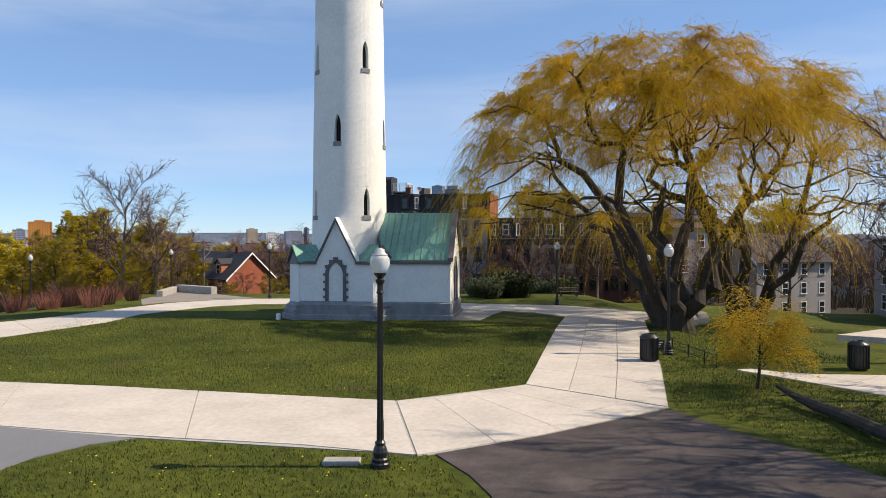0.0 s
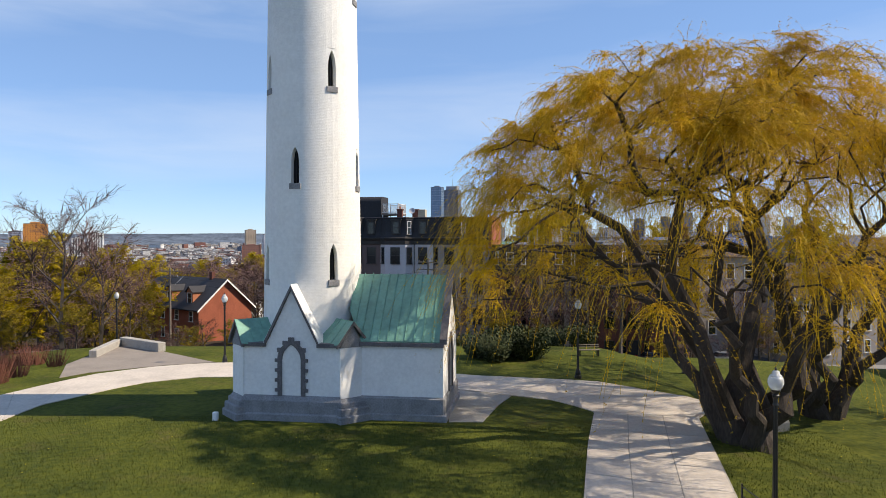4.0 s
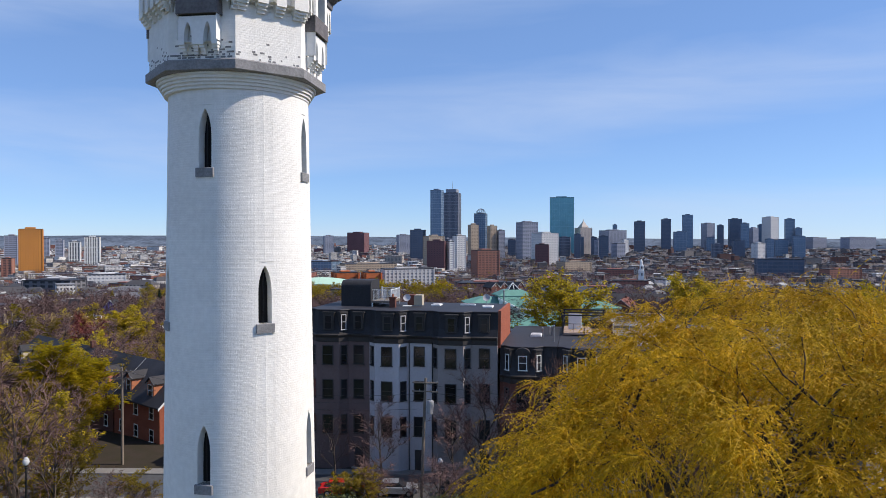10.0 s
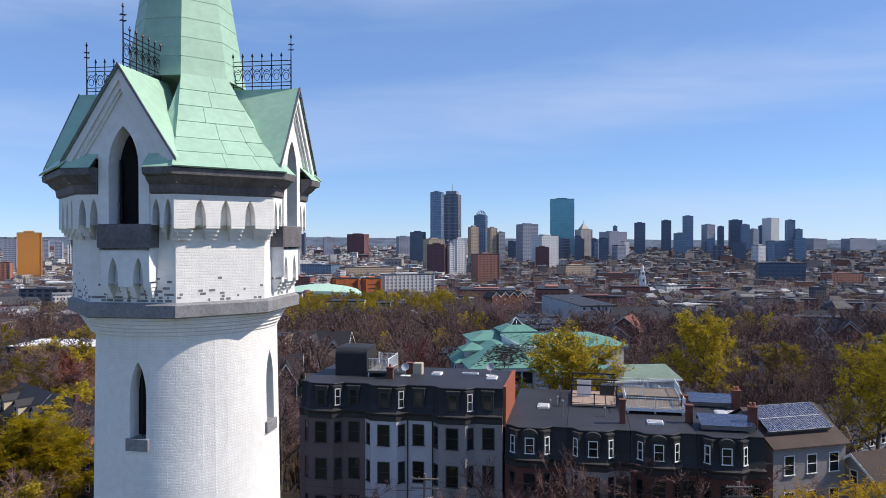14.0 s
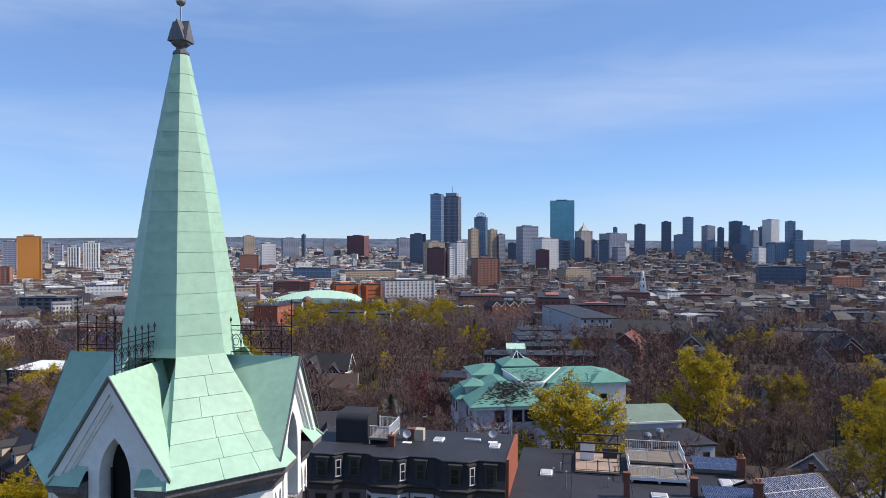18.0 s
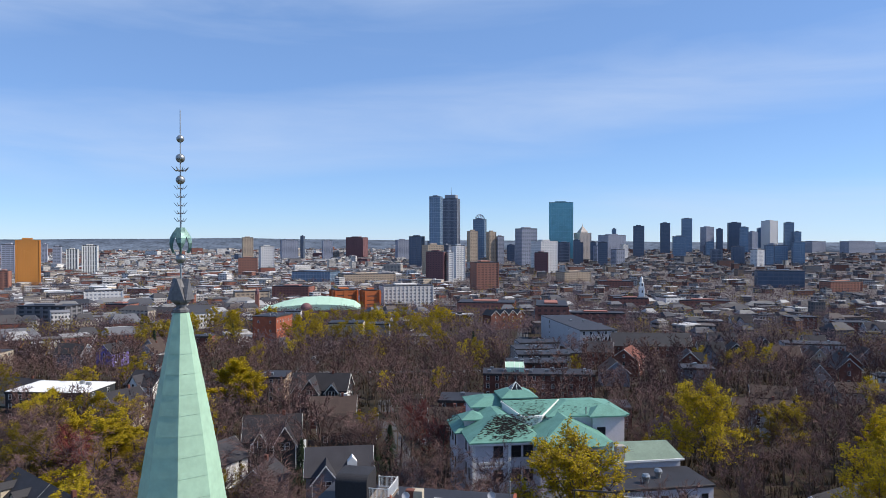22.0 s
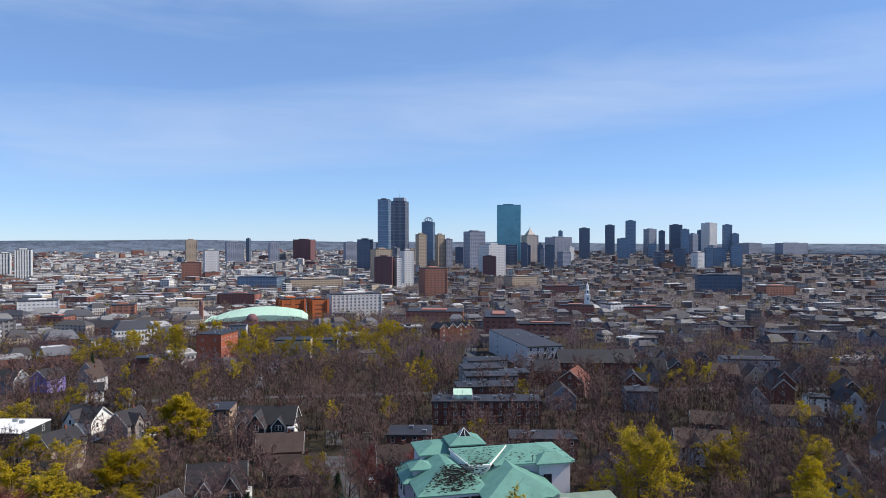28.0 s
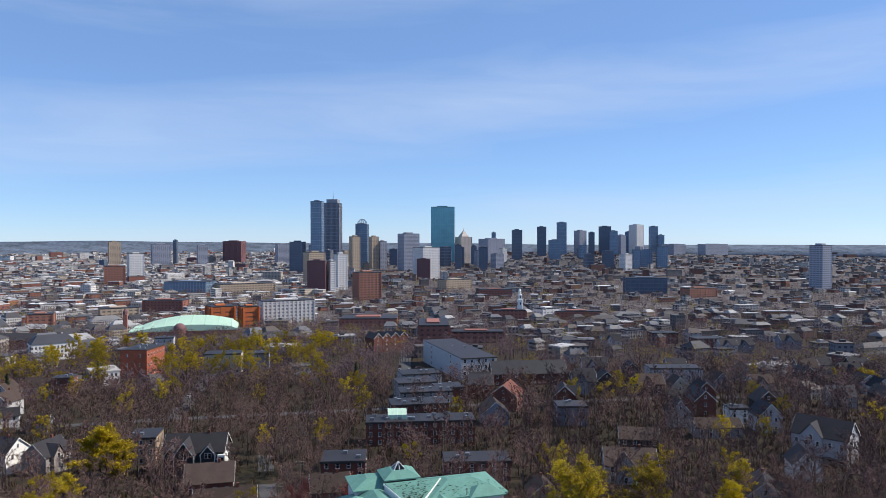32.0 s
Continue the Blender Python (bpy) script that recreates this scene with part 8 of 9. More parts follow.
def tall_building(x, y, w, d, top, style):
    glass, band, pitch, bh, pier, pw, turn = STYLE[style]
    a = radians(abs(turn))
    k = w / (w * math.cos(a) + min(d, w) * math.sin(a))
    w, d = w * k, d * k
    z0 = terrain(x, y) - 2.0
    words = {"bluegl": "blue glass tower", "teal": "slab of teal mirror glass", "grid": "dark tower with grey fins", "darkgl": "slate-blue glass block", "conc": "grey concrete block", "tan": "tan concrete block", "white": "white concrete block", "plum": "dark plum brick block", "pink": "pink brick block",
             "orange": "bright orange-clad tower", "stripe": "white finned block", "stone": "buff stone block", "brick": "red-brown brick block", "orangebrick": "orange brick hall", "long": "long pale office block", "apt": "grey and white flats"}[style]
    t = thing("building" if top - z0 < 60 else "skyscraper", pose(x, y, z0, 0, 0, turn), words + " standing in the city", "building", "city buildings")
    h = top - z0
    part("core", Shape().box(-w / 2, w / 2, -d / 2, d / 2, -3, h), glass, t)
    s = Shape()
    n = int(h / pitch)
    o = 0.35
    for i in range(n + 1):
        za = min(i * pitch, h - bh)
        s.box(-w / 2 - o, w / 2 + o, -d / 2 - o, d / 2 + o, za, za + bh)
    for i in range(int(w / pier) + 1):
        px = -w / 2 + min(w, i * w / max(1, int(w / pier)))
        for sy in (-1, 1):
            s.box(px - pw / 2, px + pw / 2, sy * (d / 2 + 0.25) - 0.3, sy * (d / 2 + 0.25) + 0.3, 0, h - 0.2)
    for i in range(int(d / pier) + 1):
        py = -d / 2 + min(d, i * d / max(1, int(d / pier)))
        for sx in (-1, 1):
            s.box(sx * (w / 2 + 0.25) - 0.3, sx * (w / 2 + 0.25) + 0.3, py - pw / 2, py + pw / 2, 0, h - 0.2)
    tagged(part("facade_grid", s, band, t), kind="stuff")
    part("roof", Shape().block(-w / 2 - 0.6, w / 2 + 0.6, -d / 2 - 0.6, d / 2 + 0.6, h - 0.3, h + 0.8, 0.2), tar_roof, t)
    part("plant_room", Shape().block(-w * 0.25, w * 0.2, -d * 0.25, d * 0.25, h + 0.5, h + min(5, 1.5 + h * 0.03), 0.2), band, t)
    TAKEN.append((x, y, max(w, d) * 0.75))
    return t, w, d, h


DOWNTOWN = [
    (-17, 2316, 42.0, 42, 179, 'bluegl'),
    (36, 2576, 63.0, 63, 187, 'grid'),
    (140, 2605, 49.4, 49, 114, 'bluegl'),
    (503, 3005, 102.1, 30, 197, 'teal'),
    (597, 3025, 64.6, 65, 69, 'stone'),
    (287, 2425, 68.9, 69, 78, 'conc'),
    (101, 2326, 33.0, 33, 68, 'tan'),
    (176, 2525, 31.9, 32, 68, 'tan'),
    (206, 2525, 27.9, 28, 52, 'conc'),
    (-79, 2326, 49.5, 49, 51, 'darkgl'),
    (-20, 1726, 50.1, 50, 28, 'tan'),
    (-9, 1426, 37.9, 38, 17, 'plum'),
    (16, 1428, 12.3, 24, 16, 'white'),
    (37, 1526, 26.3, 26, 28, 'white'),
]
MIDTOWN = [
    (276, 1925, 66.6, 67, 37, 'white'),
    (263, 1885, 37.1, 37, 7, 'plum'),
    (77, 1276, 46.8, 47, 1, 'pink'),
    (-803, 1406, 52.8, 53, 40, 'orange'),
    (-891, 1827, 43.0, 43, 26, 'stripe'),
    (-468, 1926, 43.9, 44, 23, 'white'),
    (-490, 1826, 53.1, 53, -5, 'pink'),
    (769, 3225, 109.7, 110, 61, 'conc'),
    (876, 3625, 25.8, 26, 95, 'bluegl'),
    (918, 3325, 57.9, 58, 104, 'darkgl'),
    (1198, 3824, 57.5, 58, 129, 'darkgl'),
    (1106, 3325, 65.8, 66, 56, 'bluegl'),
    (1383, 4024, 63.8, 64, 159, 'bluegl'),
    (1498, 4024, 63.8, 64, 111, 'conc'),
]
HARBOUR = [
    (1568, 4024, 38.3, 38, 101, 'darkgl'),
    (1651, 4024, 76.5, 77, 136, 'darkgl'),
    (1620, 3824, 48.5, 48, 107, 'bluegl'),
    (1711, 3924, 46.6, 47, 84, 'conc'),
    (1843, 4124, 39.2, 39, 106, 'bluegl'),
    (1850, 4024, 79.7, 80, 146, 'white'),
    (2008, 4124, 55.6, 56, 139, 'bluegl'),
    (2032, 4074, 42.0, 42, 86, 'bluegl'),
    (1046, 2525, 45.8, 46, 16, 'darkgl'),
    (2040, 3924, 115.0, 115, 31, 'conc'),
    (2230, 3823, 190.8, 60, 32, 'conc'),
    (-820, 3026, 52.6, 53, 50, 'tan'),
    (-644, 3026, 83.7, 84, 40, 'conc'),
    (-587, 3026, 16.7, 17, 55, 'darkgl'),
    (-381, 3226, 89.3, 89, 51, 'plum'),
]
WEST = [
    (-483, 3026, 47.8, 48, 36, 'conc'),
    (-166, 3026, 59.8, 60, 40, 'conc'),
    (1039, 1372, 37.1, 37, 46, 'conc'),
    (621, 1325, 82.9, 30, -16, 'darkgl'),
    (678, 1225, 67.0, 25, -30, 'pink'),
    (-1035, 1727, 33.9, 34, 29, 'conc'),
    (-1191, 2227, 26.3, 26, 19, 'conc'),
    (-1040, 2027, 35.1, 35, 14, 'stripe'),
    (-738, 1226, 17.2, 17, -12, 'pink'),
    (-1454, 2627, 20.7, 21, 24, 'conc'),
    (-451, 976, 53.0, 34, -27, 'white'),
    (-330, 626, 44.5, 22, -15, 'apt'),
    (-120, 906, 33.0, 30, -21, 'orangebrick'),
    (-85, 886, 21.9, 20, -20, 'orangebrick'),
    (-44, 940, 68.0, 25, -18, 'long'),
]
NEAR = [
    (234, 898, 42.0, 18, -31, 'brick'),
    (286, 905, 34.0, 20, -30, 'white'),
    (53, 826, 66.0, 40, -29, 'brick'),
    (98, 646, 28.7, 60, -15, 'brick'),
    (133, 625, 45.4, 14, -21, 'brick'),
    (325, 900, 60.0, 20, -34, 'brick'),
    (-228, 1126, 60.0, 30, -31, 'brick'),
    (-326, 926, 30.0, 24, -29, 'pink'),
    (-267, 1026, 52.0, 30, -32, 'tan'),
    (-264, 1526, 95.6, 60, -26, 'bluegl'),
    (-157, 1526, 119.6, 50, -31, 'tan'),
    (280, 1525, 71.7, 40, -27, 'tan'),
    (320, 1325, 62.2, 30, -35, 'brick'),
    (-337, 776, 26.0, 22, -27, 'brick'),
]
for table in (DOWNTOWN, MIDTOWN, HARBOUR, WEST, NEAR):
    for row in table:
        made = tall_building(*row)
        t, w, d, h = made
        x, y = row[0], row[1]
        if row == DOWNTOWN[1]:
            part("crown", Shape().block(-w * 0.38, w * 0.38, -d * 0.38, d * 0.38, h, h + 14, 0.5), STYLE["grid"][1], t)
            part("antenna", Shape().turned([(1.2, h + 13), (0.8, h + 25), (0.25, h + 44)], 6), steel, t)
        if row == DOWNTOWN[2]:
            r = Shape()
            for k in range(12):
                a = math.pi * k / 6
                r.path([(w * 0.42 * math.cos(a), d * 0.42 * math.sin(a), h), (w * 0.4 * math.cos(a), d * 0.4 * math.sin(a), h + 8), (w * 0.2 * math.cos(a), d * 0.2 * math.sin(a), h + 17), (0, 0, h + 19)], [0.9] * 4, 4)
            part("crown", r, STYLE["bluegl"][1], t, "open ribbed crown")
        if row == DOWNTOWN[4]:
            part("pyramid", Shape().turned([(w * 0.45, h), (w * 0.42, h + 6), (w * 0.3, h + 12), (1.5, h + 30), (0.4, h + 40)], 4, start=radians(45)), STYLE["stone"][1], t)

# lower blocks that fill the skyline between and beside the towers
rng = random.Random(909)
FILL = ("conc", "darkgl", "tan", "stone", "pink", "bluegl", "white", "grid", "plum")
made = 0
for k in range(400):
    if made >= 42:
        break
    east = made < 34
    a = radians(rng.choice((rng.uniform(-2, 9), rng.uniform(4, 14), rng.uniform(12, 27))) if east else rng.uniform(-34, -3))
    d = rng.uniform(2450, 3900) if east else rng.uniform(1900, 3600)
    x, y = 2 + d * math.sin(a), 25 + d * math.cos(a)
    w = rng.uniform(22, 52)
    if any((x - p) ** 2 + (y - q) ** 2 < (w * 0.6 + c) ** 2 for p, q, c in TAKEN):
        continue
    tall_building(x, y, w, rng.uniform(22, 50), (rng.uniform(0, 34) + (20 if rng.random() < 0.2 else 0)) if east else rng.uniform(-32, -10), rng.choice(FILL if not east or a < radians(10) else ("conc", "darkgl", "bluegl", "grid", "white", "darkgl")))
    made += 1

# church steeple
ch = thing("church", pose(250, 905, terrain(250, 905)), "white church steeple above a dark hall", "church")
part("tower", Shape().block(-3, 3, -3, 3, -2, 27, 0.3), white_trim, ch)
part("belfry", Shape().block(-2.3, 2.3, -2.3, 2.3, 27, 33, 0.3), white_trim, ch)
part("lantern", Shape().turned([(1.8, 33), (1.8, 37), (2.0, 37.2), (0.2, 41)], 8), white_trim, ch)
for z in (20, 28.5):
    for a in range(4):
        placed("louvre", Shape().block(-0.8, 0.8, -3.1 if z < 27 else -2.4, -2.2, z, z + 3, 0.05).mesh("louvre", dark_trim), ch, Matrix.Rotation(radians(90 * a), 4, "Z"))
# mosque: wide pale-green shell roof over a brick hall, dark dome and brick minaret
mq = thing("mosque", pose(-139, 796, terrain(-139, 796), 0, 0, 6), "brick hall with a wide pale green roof and dark dome", "mosque")
part("hall", Shape().box(-50, 50, -26, 26, -3, 7.5), STYLE["brick"][1], mq)
pale_green = material("pale_mint_roof", (0.42, 0.62, 0.48), 0.6, var=0.08, scale=0.02, scale2=0.3)
rows = []
for j in range(7):
    v = -1 + j / 3
    rows.append([(52 * (-1 + i / 8), 27 * v, 7.4 + 10.0 * max(0.0, 1 - (-0.12 + (-1 + i / 8)) ** 2 * 0.97) ** 0.9 * (1 - 0.45 * (0.5 - 0.5 * v) ** 1.6) * (1 if i not in (0, 16) else 0.05)) for i in range(17)] + [(52, 27 * v, 6.6), (-52, 27 * v, 6.6)])
part("roof", Shape().loft(rows), pale_green, mq, "pale mint standing roof")
for i in range(1, 16, 2):
    x = 52 * (-1 + i / 8)
    part("roof_seam", Shape().path([(row[i][0], row[i][1], row[i][2] + 0.15) for row in rows], [0.22] * 7, 4), pale_green, mq)
part("dome", Shape().sphere((-4, -29, 9), 6.0, 18, 12), STYLE["plum"][1], mq, smooth=True)
part("dome_drum", Shape().turned([(5.9, -3), (5.9, 9)], 16, -4, -29), STYLE["brick"][1], mq)
part("minaret", Shape().block(-58, -54, -18, -14, -3, 24, 0.3), STYLE["brick"][1], mq)
part("minaret_top", Shape().turned([(2.2, 24), (2.2, 27), (0.2, 30)], 8, -56, -16), STYLE["plum"][1], mq)
TAKEN += [(-139, 796, 58), (250, 905, 9)]

# houses picked out across the middle distance
def occupy(x, y, r):
    TAKEN.append((x, y, r))


for x, y, r in ((-38, 262, 11), (-17.6, 160, 10), (-36, 190, 10), (-57, 276, 9), (-113, 253, 11), (-127, 253, 11), (-93, 236, 9), (-30, 238, 10), (-23, 214, 11), (-160, 374, 9), (-178, 372, 10), (-139, 372, 8), (-208, 352, 13), (-32, 160, 7), (3.5, 220, 8), (52, 128, 11), (66, 140, 10), (24, 168, 20), (39, 146, 13), (20, 120, 3), (54.5, 166, 3), (61.5, 123, 3), (-9, 190, 5), (-6, 205, 5), (-3, 170, 5), (-13, 235, 5)):
    occupy(x, y, r)
for x0 in range(-90, 62, 8):
    occupy(x0, 104 + (-x0 * 0.13), 10)


def brick_row(x, y, turn, count, unit, depth, h, wall, label, roof=None, gables=False):
    a = radians(turn)
    for k in range(count):
        px, py = x + math.cos(a) * unit * k, y + math.sin(a) * unit * k
        if gables:
            gable_house(px, py, turn + 90, depth, unit * 0.98, h, 3.6, wall, slate, label, storeys=3, group="brick rows")
        else:
            flat_house(px, py, turn, unit * 0.99, depth, h, wall, label, roof=roof, storeys=3, group="brick rows")
        occupy(px, py, max(unit, depth) * 0.6)


brick_row(20.5, 285, -4, 6, 6.6, 11, 8.6, dark_brick, "dark brick row house with a flat roof")
brick_row(33, 320, 2, 3, 8, 12, 8.0, dark_brick, "flat-roofed brick house on the straight street")
brick_row(40, 350, 2, 3, 8, 12, 8.4, taupe_facade, "flat-roofed rendered house on the straight street")
brick_row(-110, 480, 80, 3, 9, 16, 17.0, red_brick, "tall red brick tenement with mansard windows")
brick_row(40, 572, 30, 4, 8, 12, 11.0, dark_brick, "dark red brick gabled terrace", gables=True)
flat_house(-60, 488, 0, 22, 14, 12.5, cream_siding, "grey stone school house with a mansard roof", storeys=3)
flat_house(-40, 500, 0, 14, 12, 10.5, blue_siding, "dark blue house with white trim", storeys=3)
flat_house(-117, 592, 4, 13, 10, 13.0, grey_siding, "pale grey tall house", storeys=3)
long_w = flat_house(86, 470, 8, 22, 80, 14.0, grey_siding, "long pale block with a grey flat roof and window rows", storeys=4, win=(1.4, 1.7))
occupy(86, 470, 42)
gable_house(116, 414, -4, 42, 15, 7.0, 6.0, dark_brick, tar_roof, "long dark hall with a grey pitched roof", storeys=2)
occupy(108, 414, 13)
occupy(126, 413, 13)
gable_house(84, 338, 62, 14, 12, 7.5, 4.5, dark_brick, red_shingle, "brick house with a red tile roof", storeys=2)
occupy(84, 338, 10)
flat_house(52, 62, -10, 12, 10, 7.6, taupe_facade, "taupe house with dark windows beside the park", storeys=3)
flat_house(67, 60, -10, 12, 10, 8.2, taupe_facade, "taupe house beside the park", storeys=3)
for x, y, r in ((-112, 490, 20), (40, 578, 20), (-62, 492, 14), (-40, 500, 10), (-117, 592, 9), (44, 62, 9), (60, 60, 9)):
    occupy(x, y, r)


def free(x, y, r):
    return all((x - a) ** 2 + (y - b) ** 2 > (r + c) ** 2 for a, b, c in TAKEN)


def sees(x, y, pad=0.0):
    """Whether a place lies in the wedge that the clip looks over."""
    dx, dy = x - 2, y - 25
    a = math.degrees(math.atan2(dx, dy))
    return -36 - pad < a < 44 + pad


# greenhouse on the roof of the brick row
gr = thing("roof_greenhouse", pose(28.5, 284, terrain(27, 285) + 8.9, 0, 0, -4), "white-framed glass greenhouse on a flat brick roof", "greenhouse")
part("frame", Shape().loft([[(-3.4, y, 0), (3.4, y, 0), (3.4, y, z), (-3.4, y, z)] for y, z in ((-2.4, 1.7), (2.4, 3.0))]), pale_green, gr)
for x in (-3.4, -1.7, 0, 1.7, 3.4):
    part("glazing_bar", Shape().path([(x, -2.46, 0), (x, -2.46, 1.75), (x, 2.4, 3.06)], [0.07] * 3, 4), white_trim, gr)
# houses across the slope, each where it shows between the trees
TOWN = [
    ("g", 134, 374, -10, 12, 9, 7.0, 4.4, blue_siding, shingle, "grey-blue house with a front gable among bare trees", 1),
    ("g", 148, 379, 80, 10, 9, 7.0, 4.0, dark_siding, shingle, "dark clapboard house with a steep shingle roof", 0),
    ("g", 162, 430, -10, 15, 10, 7.0, 4.6, grey_siding, shingle, "pale grey house with a wide front gable", 1),
    ("g", 179, 416, 78, 10, 8, 6.5, 4.0, dark_siding, shingle, "dark narrow house with white rake boards", 0),
    ("g", 175, 353, 82, 9, 8, 6.2, 4.4, cream_siding, shingle_brown, "cream clapboard house with its gable to the street", 0),
    ("g", 164, 361, -8, 13, 9, 6.4, 4.2, dark_siding, shingle_brown, "dark brown house with a shingle roof", 1),
    ("g", 141, 288, 76, 9, 8, 6.6, 4.6, taupe_facade, shingle_brown, "taupe house with a steep brown gable", 0),
    ("g", 148, 272, -10, 17, 9, 4.0, 2.6, taupe_facade, shingle_brown, "low house with a long rust-brown roof", 0),
    ("g", 110, 257, -20, 13, 9, 5.5, 3.0, dark_siding, shingle_brown, "dark timber house with a brown roof", 0),
    ("g", 93, 227, -15, 15, 10, 5.5, 4.0, grey_siding, shingle_brown, "pale house with a worn brown roof", 1),
    ("g", 172, 277, 80, 10, 9, 6.5, 4.6, grey_siding, shingle, "pale grey house with a sharp gable", 0),
    ("g", 144, 217, 70, 9, 8, 5.4, 3.8, white_trim, shingle, "small white house with a grey roof", 0),
    ("g", 110, 186, 62, 11, 9, 6.5, 4.0, grey_siding, shingle, "grey clapboard house below the budding maple", 1),
    ("g", 166, 236, -55, 17, 12, 9.0, 5.0, grey_siding, shingle, "large grey house with a broad pale roof", 1),
    ("g", 209, 420, -10, 11, 10, 8.0, 3.6, blue_siding, shingle, "pale blue tall house", 0),
    ("g", 223, 549, -8, 15, 10, 7.5, 4.4, grey_siding, shingle, "pale house with dormers", 1),
    ("g", 303, 519, -8, 13, 10, 6.5, 4.0, grey_siding, shingle, "grey house in a row of pitched roofs", 1),
    ("g", 318, 521, -8, 13, 10, 6.5, 4.0, blue_siding, shingle, "blue-grey house in a row of pitched roofs", 1),
    ("g", 366, 535, -8, 16, 11, 7.5, 4.6, blue_siding, shingle, "blue-grey gabled house beyond the bare trees", 1),
    ("g", 312, 430, -14, 14, 10, 6.5, 4.0, blue_siding, shingle, "slate-blue house with a shingle roof", 0),
    ("g", 57, 200, 80, 8, 7, 6.0, 3.0, cream_siding, shingle_brown, "yellow-cream house behind the green-roofed mansion", 0),
    ("g", -250, 684, -4, 58, 24, 7.0, 5.0, red_brick, slate, "long red brick hall with a grey pitched roof", 0),
    ("g", -100, 273, -22, 12, 10, 6.6, 4.0, white_trim, shingle, "white clapboard house with a grey roof and dormer", 1),
    ("g", -86, 271, 68, 11, 9, 5.6, 4.0, taupe_facade, shingle, "grey-brown house with a shingle roof", 1),
    ("g", -150, 400, 78, 10, 9, 7.0, 4.4, grey_siding, shingle_brown, "pale green-grey house with white gable trim", 0),
    ("g", -141, 419, -5, 13, 10, 7.0, 4.0, grey_siding, shingle_brown, "grey house with a brown roof", 0),
    ("g", -109, 329, 0, 7, 6, 4.4, 2.4, blue_siding, shingle, "small blue-grey garage house", 0),
    ("g", -126, 343, 20, 7, 7, 5.0, 2.8, white_trim, shingle, "small white house with a grey roof", 0),
    ("g", -141, 269, -20, 16, 10, 5.4, 3.4, cream_siding, shingle, "pale house with a grey roof beside the flats", 0),
    ("g", -58, 177, -25, 9, 8, 5.0, 2.4, dark_siding, shingle, "low dark house with a grey roof", 0),
    ("g", -45, 174, 62, 9, 8, 5.4, 3.4, white_trim, shingle, "white gabled house below the tower", 0),
    ("f", 101, 301, -8, 12, 10, 8.0, 0, blue_siding, None, "grey-blue three-storey house with a flat roof", 0),
    ("f", 196, 397, -10, 29, 12, 9.5, 0, grey_siding, None, "long grey-blue flats with white windows", 0),
    ("f", 169, 292, -10, 8, 7, 6.0, 0, white_trim, None, "small white house with a flat roof", 0),
    ("f", 283, 582, -6, 22, 12, 9.5, 0, dark_brick, None, "flat-roofed dark brick block", 0),
    ("f", 300, 540, -6, 26, 12, 9.0, 0, dark_brick, None, "long flat-roofed brick row", 0),
    ("f", 8, 241, -5, 13, 11, 8.0, 0, dark_brick, None, "red brick house with a grey flat roof", 0),
    ("f", 48, 238, -6, 20, 10, 6.5, 0, dark_brick, None, "low red brick block behind the mansion", 0),
    ("f", -129, 416, 4, 10, 9, 11.5, 0, dark_brick, None, "tall plum brick house", 0),
    ("f", 119, 640, 2, 36, 12, 9.0, 0, dark_brick, None, "long brick block with rows of windows", 0),
    ("f", 48, 386, 6, 20, 14, 8.0, 0, taupe_facade, None, "cluttered flat-roofed rendered block", 0),
    ("f", 54, 414, 6, 22, 14, 8.6, 0, grey_siding, None, "pale flat-roofed block with roof decks", 0),
    ("f", 62, 366, 6, 14, 12, 7.6, 0, dark_brick, None, "flat-roofed brick house beside the street", 0),
]
for kind, x, y, turn, w, d, h, rise, wall, roof, label, cross in TOWN:
    if kind == "g":
        gable_house(x, y, turn, w, d, h, rise, wall, roof, label, cross=cross == 1, porch=cross == 1 and y < 300, storeys=2, chim=(x + y) % 3 > 1, group="town houses")
    else:
        flat_house(x, y, turn, w, d, h, wall, label, storeys=3, group="town houses")
    for f in (-0.3, 0.3) if w > 20 else (0.0,):
        occupy(x + f * w, y, min(w, 20) * 0.5 + 1.5)
# the rest of the blocks behind them
rng = random.Random(101)
walls = [grey_siding, blue_siding, dark_siding, dark_brick, taupe_facade, dark_siding]
wname = {"pale_grey_clapboard": "pale grey clapboard", "grey_blue_clapboard": "grey-blue clapboard", "charcoal_clapboard": "dark clapboard", "dark_red_brick_wall": "dark brick", "taupe_painted_facade": "taupe-rendered"}
count = 0
for _ in range(3000):
    if count >= 22:
        break
    y = rng.uniform(300, 440)
    x = rng.uniform(70, 0.95 * y)
    if not sees(x, y) or abs(y - 348) < 9 or not free(x, y, 10):
        continue
    wl_ = rng.choice(walls)
    gable_house(x, y, rng.choice((-10, 80)) + rng.uniform(-6, 6), rng.uniform(9, 13), rng.uniform(8, 10.5), rng.uniform(5.4, 7.6), rng.uniform(3.2, 4.6), wl_, rng.choice((shingle, shingle, shingle_brown)), wname[wl_.name] + " house with a pitched shingle roof", cross=rng.random() < 0.5, storeys=2, chim=rng.random() < 0.6, group="town houses")
    occupy(x, y, 8)
    count += 1

